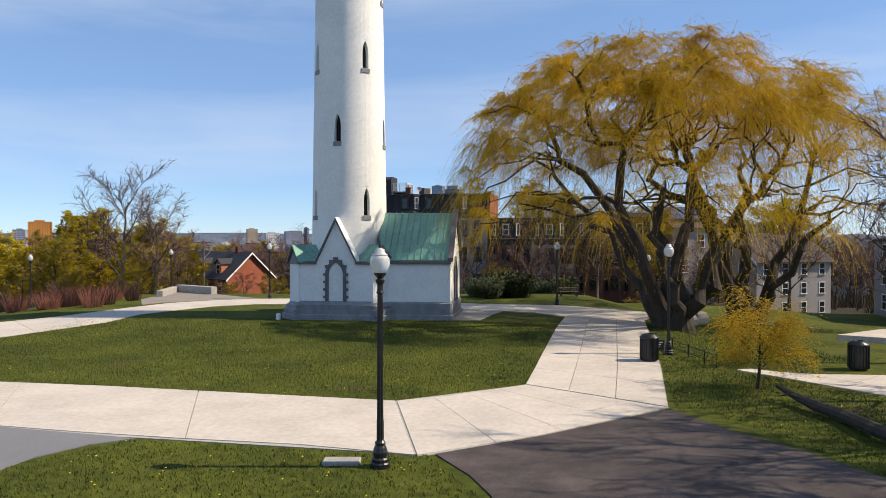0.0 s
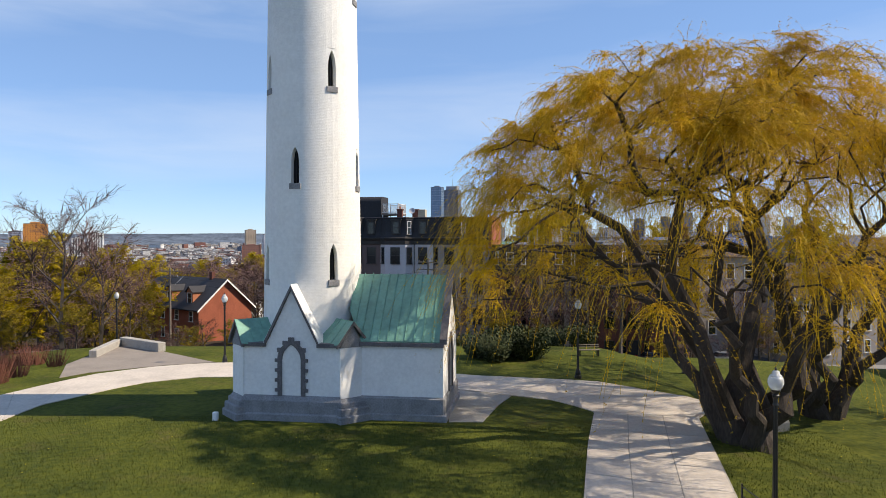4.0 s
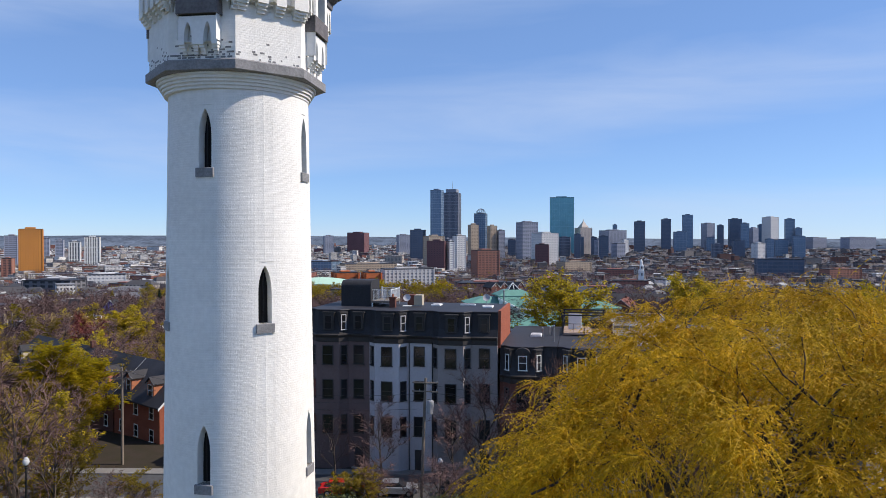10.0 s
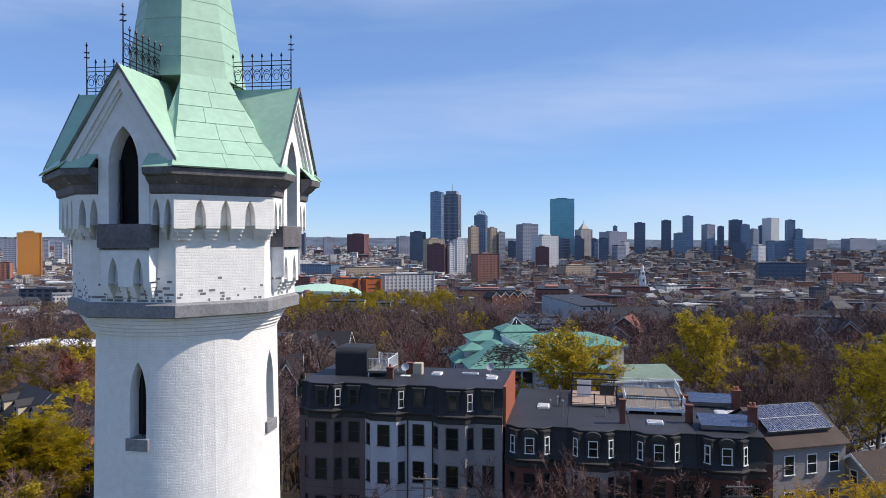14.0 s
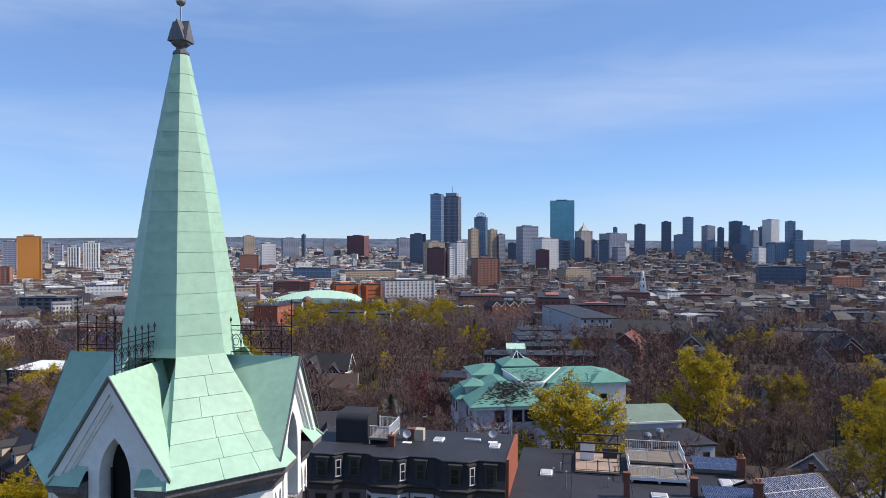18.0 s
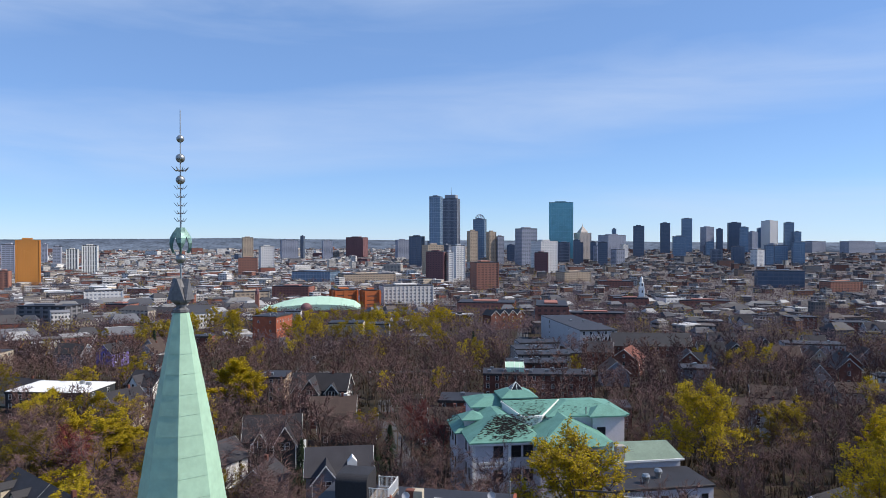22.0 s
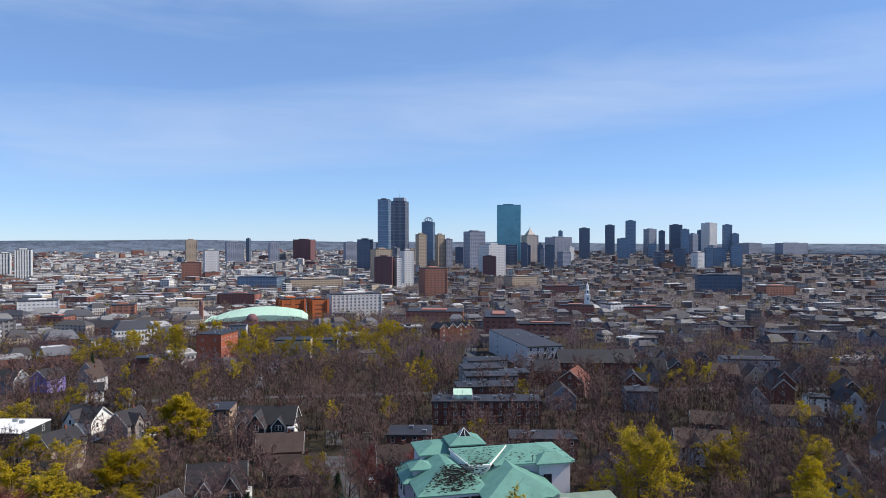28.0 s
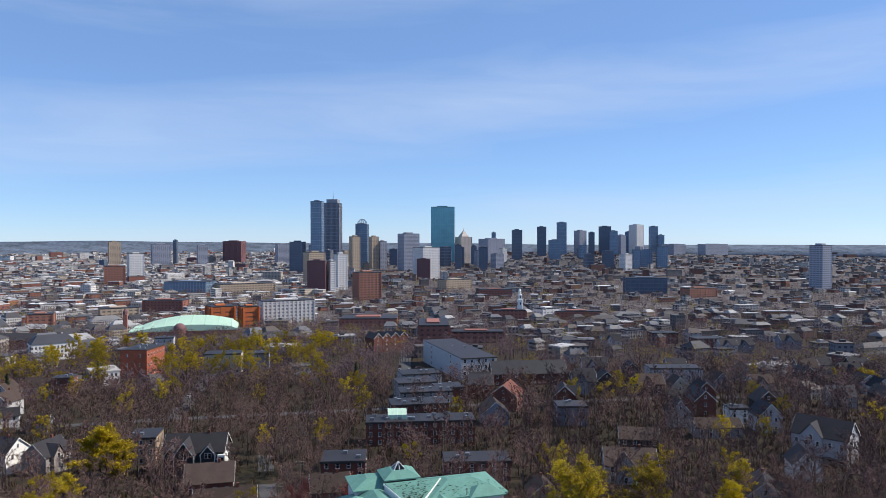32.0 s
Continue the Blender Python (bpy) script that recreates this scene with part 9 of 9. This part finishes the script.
# the carpet of far roofs
PAL = [(0.158, 0.072, 0.054), (0.216, 0.202, 0.194), (0.302, 0.274, 0.238), (0.144, 0.130, 0.130), (0.216, 0.094, 0.065), (0.396, 0.389, 0.374), (0.130, 0.065, 0.054), (0.187, 0.194, 0.216), (0.252, 0.180, 0.137), (0.461, 0.454, 0.446)]
far_wall = facade("far_town_walls", (0.3, 0.3, 0.3), (0.045, 0.048, 0.055), palette=PAL)
far_wall_pale = facade("far_pale_walls", (0.3, 0.3, 0.3), (0.05, 0.055, 0.065), palette=[(0.5, 0.48, 0.45), (0.3, 0.12, 0.08), (0.62, 0.6, 0.58), (0.38, 0.34, 0.3), (0.22, 0.2, 0.2), (0.55, 0.47, 0.38), (0.26, 0.1, 0.075), (0.7, 0.69, 0.67)])
# slate roof greys, made bluer also to stand in for distance haze
RPAL = [(0.052, 0.055, 0.066), (0.080, 0.082, 0.094), (0.062, 0.061, 0.068), (0.132, 0.135, 0.15), (0.045, 0.047, 0.056), (0.099, 0.083, 0.077), (0.341, 0.341, 0.341), (0.072, 0.069, 0.072), (0.187, 0.187, 0.187), (0.061, 0.058, 0.061)]
far_roof = facade("far_town_roofs", (0.1, 0.1, 0.1), (0.1, 0.1, 0.1), row=900, col=900, gap=1.2, palette=RPAL)
far_roof_pale = facade("far_pale_roofs", (0.1, 0.1, 0.1), (0.1, 0.1, 0.1), row=900, col=900, gap=1.2, palette=[(0.09, 0.09, 0.095), (0.34, 0.34, 0.35), (0.13, 0.125, 0.125), (0.45, 0.45, 0.45), (0.2, 0.2, 0.21), (0.1, 0.085, 0.08), (0.7, 0.7, 0.7), (0.27, 0.26, 0.25), (0.075, 0.075, 0.08), (0.42, 0.40, 0.38)])


def carpet():
    rng = random.Random(55)
    walls_s, walls_w, roofs_e, roofs_w, bushes, greens = Shape(), Shape(), Shape(), Shape(), Shape(), Shape()

    def bush(s, x, y, h):
        z = terrain(x, y)
        s.add([(x - 0.2, y, z - 0.5), (x + 0.2, y, z - 0.5), (x, y, z + h * 0.6)], [(0, 1, 2)])
        near = y < 950
        for _ in range(36 if near else 14 if y < 1700 else 8):
            a = rng.uniform(0, 6.28)
            r = h * 0.42 * math.sqrt(rng.random())
            zz = z + h * rng.uniform(0.3, 1.0) * (1 - 0.25 * (r / (h * 0.42)) ** 2)
            c = Vector((x + r * math.cos(a), y + r * math.sin(a), zz))
            u = Vector((rng.gauss(0, 1), rng.gauss(0, 1), rng.gauss(0.6, 0.8))).normalized() * h * rng.uniform(0.08, 0.18)
            v = u.orthogonal().normalized() * h * (rng.uniform(0.012, 0.035) if near else rng.uniform(0.035, 0.075))
            s.add([c - u, c + v, c + u], [(0, 1, 2)])
    d = 395.0
    while d < 4700:
        step = 13 + 0.014 * d
        n = int(1.75 * d / step)
        for i in range(n):
            a = radians(-38 + 84 * (i + rng.uniform(-0.35, 0.35)) / n)
            dd = d + rng.uniform(-0.4, 0.4) * (12 + 0.02 * d)
            x, y = 2 + dd * math.sin(a), 25 + dd * math.cos(a)
            p = rng.random()
            west = x < 0.06 * y - 60
            wooded = -170 < x < 70 and y < 880
            tree_p = 0.92 if wooded else 0.80 if d < 640 else 0.66 if d < 950 else (0.52 if west else 0.74) if d < 1600 else (0.36 if west else 0.62) if d < 2600 else 0.2 if west else 0.42
            if p < tree_p:
                for _ in range(6 if d < 800 else 5):
                    px, py = x + rng.uniform(-0.6, 0.6) * step, y + rng.uniform(-0.6, 0.6) * step
                    if free(px, py, 2):
                        bush(greens if rng.random() < 0.09 else bushes, px, py, rng.uniform(8, 13.5))
                continue
            sc = 0.8 + d / 4200
            roofs_s = roofs_w if west or rng.random() < 0.2 else roofs_e
            w, dp = rng.uniform(9, 18) * sc * (2.2 if rng.random() < (0.3 if west else 0.12) else 1), rng.uniform(8, 15) * sc * (1.5 if west else 1)
            if not free(x, y, max(w, dp) * 0.5):
                continue
            h = rng.uniform(4.5, 9.0) * (1 if rng.random() < (0.95 if d < 1500 else 0.9) else rng.uniform(1.3, 2.0 if d < 1800 else 3.2))
            z = terrain(x, y)
            t = radians(rng.choice((32, 32, 24, -12) if west else (-12, 10, 12, 28)) + rng.uniform(-5, 5))
            c, s = math.cos(t), math.sin(t)
            R = lambda u, v, zz: (x + u * c - v * s, y + u * s + v * c, zz)
            k = [R(u * w / 2, v * dp / 2, zz) for zz in (z - 4, z + h) for u, v in ((-1, -1), (1, -1), (1, 1), (-1, 1))]
            (walls_w if west else walls_s).add(k, [(0, 1, 5, 4), (1, 2, 6, 5), (2, 3, 7, 6), (3, 0, 4, 7)])
            if d < 1000 and rng.random() < 0.55:
                rr = min(w, dp) * 0.32
                q = [R(u * (w / 2 + 0.4), v * (dp / 2 + 0.4), z + h) for u, v in ((-1, -1), (1, -1), (1, 1), (-1, 1))] + [R(-w * 0.32, 0, z + h + rr), R(w * 0.32, 0, z + h + rr)]
                roofs_e.add(q, [(0, 1, 5, 4), (1, 2, 5), (2, 3, 4, 5), (3, 0, 4)])
            else:
                q = [R(u * (w / 2 + 0.3), v * (dp / 2 + 0.3), zz) for zz in (z + h - 0.6, z + h + 0.3) for u, v in ((-1, -1), (1, -1), (1, 1), (-1, 1))]
                roofs_s.add(q, [(0, 1, 5, 4), (1, 2, 6, 5), (2, 3, 7, 6), (3, 0, 4, 7), (4, 5, 6, 7)])
                if rng.random() < 0.5:
                    ux, uy = rng.uniform(-0.3, 0.3) * w, rng.uniform(-0.3, 0.3) * dp
                    q = [R(ux + u * 2 * sc, uy + v * 1.6 * sc, zz) for zz in (z + h + 0.2, z + h + 2.2 * sc) for u, v in ((-1, -1), (1, -1), (1, 1), (-1, 1))]
                    roofs_s.add(q, [(0, 1, 5, 4), (1, 2, 6, 5), (2, 3, 7, 6), (3, 0, 4, 7), (4, 5, 6, 7)])
        d += 10 + 0.014 * d
    solid("town_walls", walls_s, far_wall, "brick and pale walls of the far town blocks", "town", kind="stuff")
    solid("town_walls", walls_w, far_wall_pale, "pale and red brick walls of the western town blocks", "town", kind="stuff")
    solid("town_roofs", roofs_e, far_roof, "dark grey roofs of the far town blocks", "town", kind="stuff")
    solid("town_roofs", roofs_w, far_roof_pale, "pale grey and white roofs of the far town blocks", "town", kind="stuff")
    solid("far_trees", bushes, hazed_twig, "bare trees between the far houses, twigs purpled for distance haze", "trees", kind="stuff")
    solid("far_green_trees", greens, pale_leaf, "olive budding trees between the far houses", "trees", kind="stuff")


carpet()


# Stands in for all farther land, raised to meet the horizon in view.
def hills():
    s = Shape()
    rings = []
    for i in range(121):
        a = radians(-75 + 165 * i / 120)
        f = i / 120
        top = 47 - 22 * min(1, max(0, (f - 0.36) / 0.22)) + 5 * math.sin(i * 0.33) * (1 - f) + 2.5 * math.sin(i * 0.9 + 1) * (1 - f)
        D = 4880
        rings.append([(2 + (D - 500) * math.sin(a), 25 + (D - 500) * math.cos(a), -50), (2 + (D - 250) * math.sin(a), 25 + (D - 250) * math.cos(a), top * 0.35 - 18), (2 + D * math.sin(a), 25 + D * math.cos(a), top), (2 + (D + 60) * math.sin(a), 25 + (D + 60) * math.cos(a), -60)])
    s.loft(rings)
    solid("backdrop_hills", s, hill_mat, "low backdrop hills along the horizon, tinted blue-grey for distance haze", "hills", kind="structure", smooth=True)


hills()

# ---- trees of the slopes ----
for kind, x, y, h, wd_ in (("bare", -33.5, 72, 15.5, 1.15), ("spring", -35.5, 88, 10.0, 1.25), ("olive", -35, 82, 10.5, 1.2), ("bare", -30, 78, 10, 1.1), ("olive", -43, 76, 10, 1.2), ("spring", -41.5, 90, 10.5, 1.2), ("spring", -41, 104, 11.5, 1.1), ("bare", -48, 99, 13, 1.1), ("bare", -52, 92, 12, 1.2), ("spring", -62, 118, 12, 1.3), ("olive", -74, 112, 12, 1.3), ("spring", -55, 132, 13, 1.3), ("olive", -70, 140, 13, 1.3), ("spring", -86, 136, 12, 1.3), ("olive", -46, 140, 12, 1.2), ("spring", -38, 132, 11, 1.3), ("bare", -60, 102, 11, 1.1), ("bare", -72, 98, 12, 1.2), ("olive", -58, 108, 10, 1.2), ("spring", -66, 182, 10, 1.3)):
    plant(kind, x, y, h, wd_)
for kind, x, y, h, wd_ in (("olive", -98, 208, 12, 1.3), ("olive", -84, 178, 10, 1.3), ("spring", -60, 170, 9, 1.3), ("maple", 54.5, 166.3, 22.8, 1.05), ("maple", 20.2, 120.5, 21.8, 1.2), ("maple", 62.5, 123.2, 20.5, 1.0), ("bare", 5.5, 85.6, 13, 1.1), ("bare", 13.5, 85.6, 14, 1.1), ("bright", -61, 244, 18.5, 1.5), ("bright", -42.3, 100.5, 13, 1.4), ("bright", -51, 99, 14.5, 1.5), ("bright", -66, 172, 14.5, 1.6), ("bright", -58, 188, 14.5, 1.5), ("spring", -107, 218, 13, 1.4), ("spring", -96, 226, 12, 1.4), ("spring", -80, 210, 13, 1.4), ("spring", -82, 188, 13, 1.4), ("spring", -50.5, 172, 11, 1.3), ("spring", -62, 216, 12, 1.4), ("spring", -103, 205, 12, 1.4), ("spring", -70, 226, 11, 1.3), ("bare", -31, 74, 13, 1.2), ("olive", -29.5, 79, 8.5, 1.1), ("olive", 16.5, 122, 11, 0.8), ("spring", 90, 168, 15, 1.1), ("spring", 104, 186, 14, 1.1), ("spring", 84, 158, 13, 1.2), ("olive", 46, 176, 10, 1.0), ("red", -2.5, 187, 14.5, 0.95), ("red", 1.0, 182, 12, 0.9), ("bare", -13, 186, 13, 1.0), ("bare", -8, 252, 13, 1.0), ("bare", 10, 92.5, 9, 1.0), ("bare", -9, 93.6, 7.5, 1.0), ("bare", 17, 92, 9.5, 1.1), ("bare", 8, 80, 7.5, 1.2), ("bare", 26, 90.5, 11.5, 1.15), ("bare", 20.5, 91.5, 12, 1.2), ("bare", 14.5, 92, 10.5, 1.2), ("bare", -4, 93.4, 8.5, 1.2), ("bare", 31, 90, 11.5, 1.2), ("bare", 36, 89, 11, 1.2), ("bare", 3.5, 93, 8.5, 1.0), ("bare", 16.5, 78, 9, 1.2), ("bare", 33, 78, 10, 1.2)):
    plant(kind, x, y, h, wd_)
for kind, x, y, h, wd_ in (("olive", 24, 72, 9, 1.2), ("bare", 40, 72, 11, 1.2), ("bare", 17.5, 66, 11, 0.9), ("bare", 38, 48, 12, 1.1), ("olive", 44, 40, 12, 1.2), ("bare", -4, 176, 12, 1), ("bare", 13, 196, 12, 1), ("spring", -46, 84, 11.5, 1.25), ("bare", -47, 88, 12, 1.2), ("spring", -56, 86, 11.5, 1.3), ("olive", -50, 80, 9, 1.2), ("spring", -62, 94, 12, 1.3), ("bare", -36, 90, 11, 1.1), ("spring", -48, 95, 9, 1.1), ("olive", -68, 104, 11, 1.3), ("bare", -80, 104, 12, 1.2), ("spring", -50, 118, 11, 1.4), ("olive", -40, 122, 11, 1.3), ("spring", -72, 128, 12, 1.4), ("olive", -92, 122, 12, 1.4), ("spring", -62, 148, 12, 1.4), ("olive", -52, 158, 12, 1.4)):
    plant(kind, x, y, h, wd_)
# trees with y below 18 are unseen, added for the shade they cast
for kind, x, y, h, wd_ in (("spring", -82, 152, 12, 1.4), ("olive", -98, 148, 12, 1.4), ("bare", -44, 112, 12, 1.2), ("bare", -30, 150, 12, 1.2), ("bare", -24, 140, 11, 1.2), ("olive", -36, 150, 11, 1.3), ("bare", -56, 166, 12, 1.2), ("olive", -108, 162, 12, 1.4), ("spring", -100, 178, 12, 1.3), ("spring", -112, 196, 12, 1.3), ("olive", -72, 164, 11, 1.3), ("bare", 22, 8.5, 13, 1.1), ("bare", 25, 13, 13, 1.1), ("bare", 28.5, 10, 13, 1.1), ("bare", 18.6, 7.6, 14, 1.0), ("bare", 19.0, 2.5, 15, 1.1), ("bare", 20.4, 12.0, 15, 1.0), ("bare", 24, 17.5, 14, 1.1), ("bare", 17.5, -1.5, 13, 1.1), ("bare", 22.5, 24.5, 11, 0.9)):
    plant(kind, x, y, h, wd_)
for x, y, h in ((-192, 630, 14), (-165, 600, 14), (-150, 612, 13), (-141, 620, 15), (-100, 566, 15), (-90, 575, 13), (-33, 560, 14), (-49, 590, 14), (-4, 590, 15), (8, 600, 14), (62, 590, 15), (-178, 536, 14), (-101, 536, 13), (-160, 570, 14), (-185, 580, 13), (-120, 600, 12), (-60, 575, 12), (20, 560, 12)):
    plant("spring" if h > 12 else "olive", x, y, h, 1.3)
# scrub between the overlook and the street
r = random.Random(91)
for i in range(34):
    x, y = r.uniform(-64, -17), r.uniform(70, 85)
    if math.hypot(x + 25, y - 66) > 6:
        plant(r.choice(("bare", "bare", "olive")), x, y, r.uniform(2.8, 4.6), r.uniform(1.2, 1.7))
for i in range(20):
    plant(r.choice(("bare", "bare", "olive")), r.uniform(-8, 40), r.uniform(75, 84.5), r.uniform(3.5, 6.0), r.uniform(1.2, 1.6))
rng = random.Random(202)
far_kinds = [bare_tree(300 + i, 12.0, upright=0.7, twigs=5, sides=3, branches=(6, 5), tw=0.13, lite=True) for i in range(4)]
leaf_kinds = [bare_tree(320 + i, 11.0, leaf=True, leaf_size=0.27, leaf_count=9, twigs=5, sides=3, branches=(6, 5), tw=0.08, lite=True) for i in range(3)]


class Grove:
    """Many copies of a shape gathered into one mesh."""
    def __init__(self):
        self.v, self.f, self.n = [], [], 0

    def take(self, shape, x, y, k, wide):
        if not shape.v:
            return
        a = rng.uniform(0, 6.283)
        v = np.array(shape.v) * (k * wide, k * wide, k)
        c, s_ = math.cos(a), math.sin(a)
        v = np.stack([v[:, 0] * c - v[:, 1] * s_ + x, v[:, 0] * s_ + v[:, 1] * c + y, v[:, 2] + terrain(x, y)], 1)
        self.f.extend(tuple(i + self.n for i in f) for f in shape.f)
        self.v.append(v)
        self.n += len(v)

    def finish(self, name, mat, label):
        me = bpy.data.meshes.new(name)
        me.from_pydata(np.concatenate(self.v).tolist(), [], self.f)
        me.materials.append(mat)
        tagged(new(name, me), label, "trees", kind="stuff")


g_wood, g_twig, g_olive, g_spring = Grove(), Grove(), Grove(), Grove()
for i in range(70):
    # belt of budding trees round the domed hall
    x, y = rng.uniform(-200, 10), rng.uniform(425, 600)
    if not free(x, y, 2):
        continue
    w_, f_, l_ = rng.choice(leaf_kinds)
    k, wide = rng.uniform(1.1, 1.6), rng.uniform(1.1, 1.4)
    state = rng.getstate()
    g_wood.take(w_, x, y, k, wide)
    rng.setstate(state)
    (g_spring if i % 5 < 1 else g_olive).take(l_, x, y, k, wide)
count = 0
yy = 116.0
while yy < 420:
    step = 8.6 if yy < 200 else 8.2 if yy < 330 else 9.5
    xx = -0.74 * yy - 10
    while xx < 0.97 * yy + 10:
        x, y = xx + rng.uniform(-4, 4), yy + rng.uniform(-4, 4)
        xx += step
        if not sees(x, y, 2) or not free(x, y, 1.2) or rng.random() < 0.1 or (x - 30 - (y - 300) * 0.125) ** 2 < 36 and y > 298 or abs(y - (347 + x * 0.03)) < 4:
            continue
        p = rng.random()
        kind = "bare" if p < 0.945 else "olive" if p < 0.975 else "spring" if p < 0.983 else "red"
        if count < 165 and y < 205:
            plant(kind, x, y, rng.uniform(11, 16) if kind != "spring" else rng.uniform(7, 10), rng.uniform(1.05, 1.4))
            count += 1
        else:
            k, wide = rng.uniform(0.8, 1.22), rng.uniform(1.0, 1.35)
            if kind in ("bare", "red"):
                w_, f_, _ = rng.choice(far_kinds)
                a_state = rng.getstate()
                g_wood.take(w_, x, y, k, wide)
                rng.setstate(a_state)
                g_twig.take(f_, x, y, k, wide)
            else:
                w_, f_, l_ = rng.choice(leaf_kinds)
                a_state = rng.getstate()
                g_wood.take(w_, x, y, k, wide)
                rng.setstate(a_state)
                (g_olive if kind == "olive" else g_spring).take(l_, x, y, k, wide)
    yy += step
brush = Shape()
for _ in range(12500):
    y = 100 + 340 * rng.random() ** 1.15
    x = rng.uniform(-0.72 * y - 8, 0.95 * y + 8)
    if not sees(x, y, 2) or not free(x, y, 0.5) or abs(y - (347 + x * 0.03)) < 3.5 or (x - 30 - (y - 300) * 0.125) ** 2 < 20 and y > 298 or y < 250 and abs(x + 6 + (y - 190) * 0.17) < 3.6:
        continue
    z, hh = terrain(x, y), rng.uniform(1.2, 4.2)
    for _ in range(11):
        a, q = rng.uniform(0, 6.283), rng.random()
        bx, by = x + 1.4 * q * math.cos(a), y + 1.4 * q * math.sin(a)
        tip = (bx + rng.gauss(0.6, 0.7) * math.cos(a), by + rng.gauss(0.6, 0.7) * math.sin(a), z + hh * rng.uniform(0.45, 1.0))
        w_ = rng.uniform(0.05, 0.16) * (0.7 + y / 500)
        brush.add([(bx - w_ * math.sin(a), by + w_ * math.cos(a), z - 0.2), (bx + w_ * math.sin(a), by - w_ * math.cos(a), z - 0.2), tip], [(0, 1, 2)])
solid("undergrowth", brush, brush_mat, "brown bare undergrowth between the trunks of the woods", "undergrowth", kind="stuff")
g_wood.finish("wood_trunks", bark_grey, "grey trunks and limbs of the bare woods")
g_twig.finish("wood_twigs", twig, "fine brown twigs of the bare woods")
g_olive.finish("wood_buds", pale_leaf, "olive buds of trees in the woods")
g_spring.finish("wood_bloom", spring_leaf, "yellow-green bloom of trees in the woods")


def conifer(x, y, h):
    r = random.Random(int(x * 3 + y))
    t = thing("conifer", pose(x, y, terrain(x, y)), "dark green conifer with drooping tiers", "tree", "conifers")
    part("trunk", Shape().turned([(h * 0.02, -0.3), (h * 0.005, h)], 6), bark_grey, t)
    s = Shape()
    for i in range(420):
        f = r.random() ** 0.8
        z = h * (0.08 + 0.9 * f)
        rad = h * 0.24 * (1 - f) * r.uniform(0.4, 1.05)
        a = r.uniform(0, 6.28)
        c = Vector((rad * math.cos(a), rad * math.sin(a), z))
        u = Vector((math.cos(a), math.sin(a), -0.45)) * h * 0.055
        v = Vector((-math.sin(a), math.cos(a), 0)) * h * 0.022
        s.add([c - u, c + v, c + u, c - v], [(0, 1, 2, 3)])
    part("crown", s, conifer_leaf, t)


for a in ((-9.5, 182, 11), (-12, 176, 8), (-15, 168, 9), (-27, 172, 10), (-150, 400, 16), (-118, 432, 17), (20, 430, 13), (-190, 300, 13), (-64, 92, 8)):
    conifer(*a)


def shrub_mesh(seed, h, mat, leafy):
    r = random.Random(seed)
    s = Shape()
    for i in range(150 if leafy else 110):
        a, rad = r.uniform(0, 6.28), h * 0.7 * math.sqrt(r.random())
        b = Vector((rad * 0.45 * math.cos(a), rad * 0.45 * math.sin(a), -0.1))
        c = Vector((rad * math.cos(a), rad * math.sin(a), h * r.uniform(0.5, 1.0)))
        side = (c - b).orthogonal().normalized() * 0.018
        s.add([b - side, b + side, c], [(0, 1, 2)])
        if leafy:
            for _ in range(9):
                p = b.lerp(c, r.uniform(0.3, 1)) + Vector((r.gauss(0, 0.1), r.gauss(0, 0.1), r.gauss(0, 0.1)))
                u = Vector((r.gauss(0, 1), r.gauss(0, 1), r.gauss(0, 1))).normalized() * 0.09
                v = u.orthogonal().normalized() * 0.06
                s.add([p - u, p + v, p + u, p - v], [(0, 1, 2, 3)])
    return s.mesh("shrub", mat)


SHR = [shrub_mesh(k, 1.7, shrub_green, True) for k in range(2)]
SHR_RED = [shrub_mesh(7 + k, 1.6, shrub_red, False) for k in range(2)]
r = random.Random(31)
for i in range(40):
    x = -10 + 25 * r.random()
    y = 70 + 11 * r.random() - max(0, x) * 0.2
    ob = new("shrub", SHR[i % 2])
    ob.matrix_world = Matrix.Translation((x, y, terrain(x, y))) @ Matrix.Rotation(r.uniform(0, 6), 4, "Z") @ Matrix.Scale(r.uniform(0.8, 1.4), 4)
    tagged(ob, "dark green bushy shrub on the slope below the tower", "shrub", "slope shrubs")
for i in range(8):
    x, y = 4.2 + 7.6 * r.random(), 57.5 + 4.5 * r.random()
    ob = new("shrub", SHR[i % 2])
    ob.matrix_world = Matrix.Translation((x, y, terrain(x, y))) @ Matrix.Rotation(r.uniform(0, 6), 4, "Z") @ Matrix.Scale(r.uniform(1.0, 1.5), 4)
    tagged(ob, "dark green bushy shrub behind the walk", "shrub", "walk shrubs")
for i in range(26):
    x = -34 + 9 * r.random()
    y = 50 + 9 * r.random()
    ob = new("shrub", SHR_RED[i % 2])
    ob.matrix_world = Matrix.Translation((x, y, terrain(x, y))) @ Matrix.Rotation(r.uniform(0, 6), 4, "Z") @ Matrix.Scale(r.uniform(0.8, 1.3), 4)
    tagged(ob, "reddish bare-stemmed shrub at the plaza's edge", "shrub", "red shrubs")
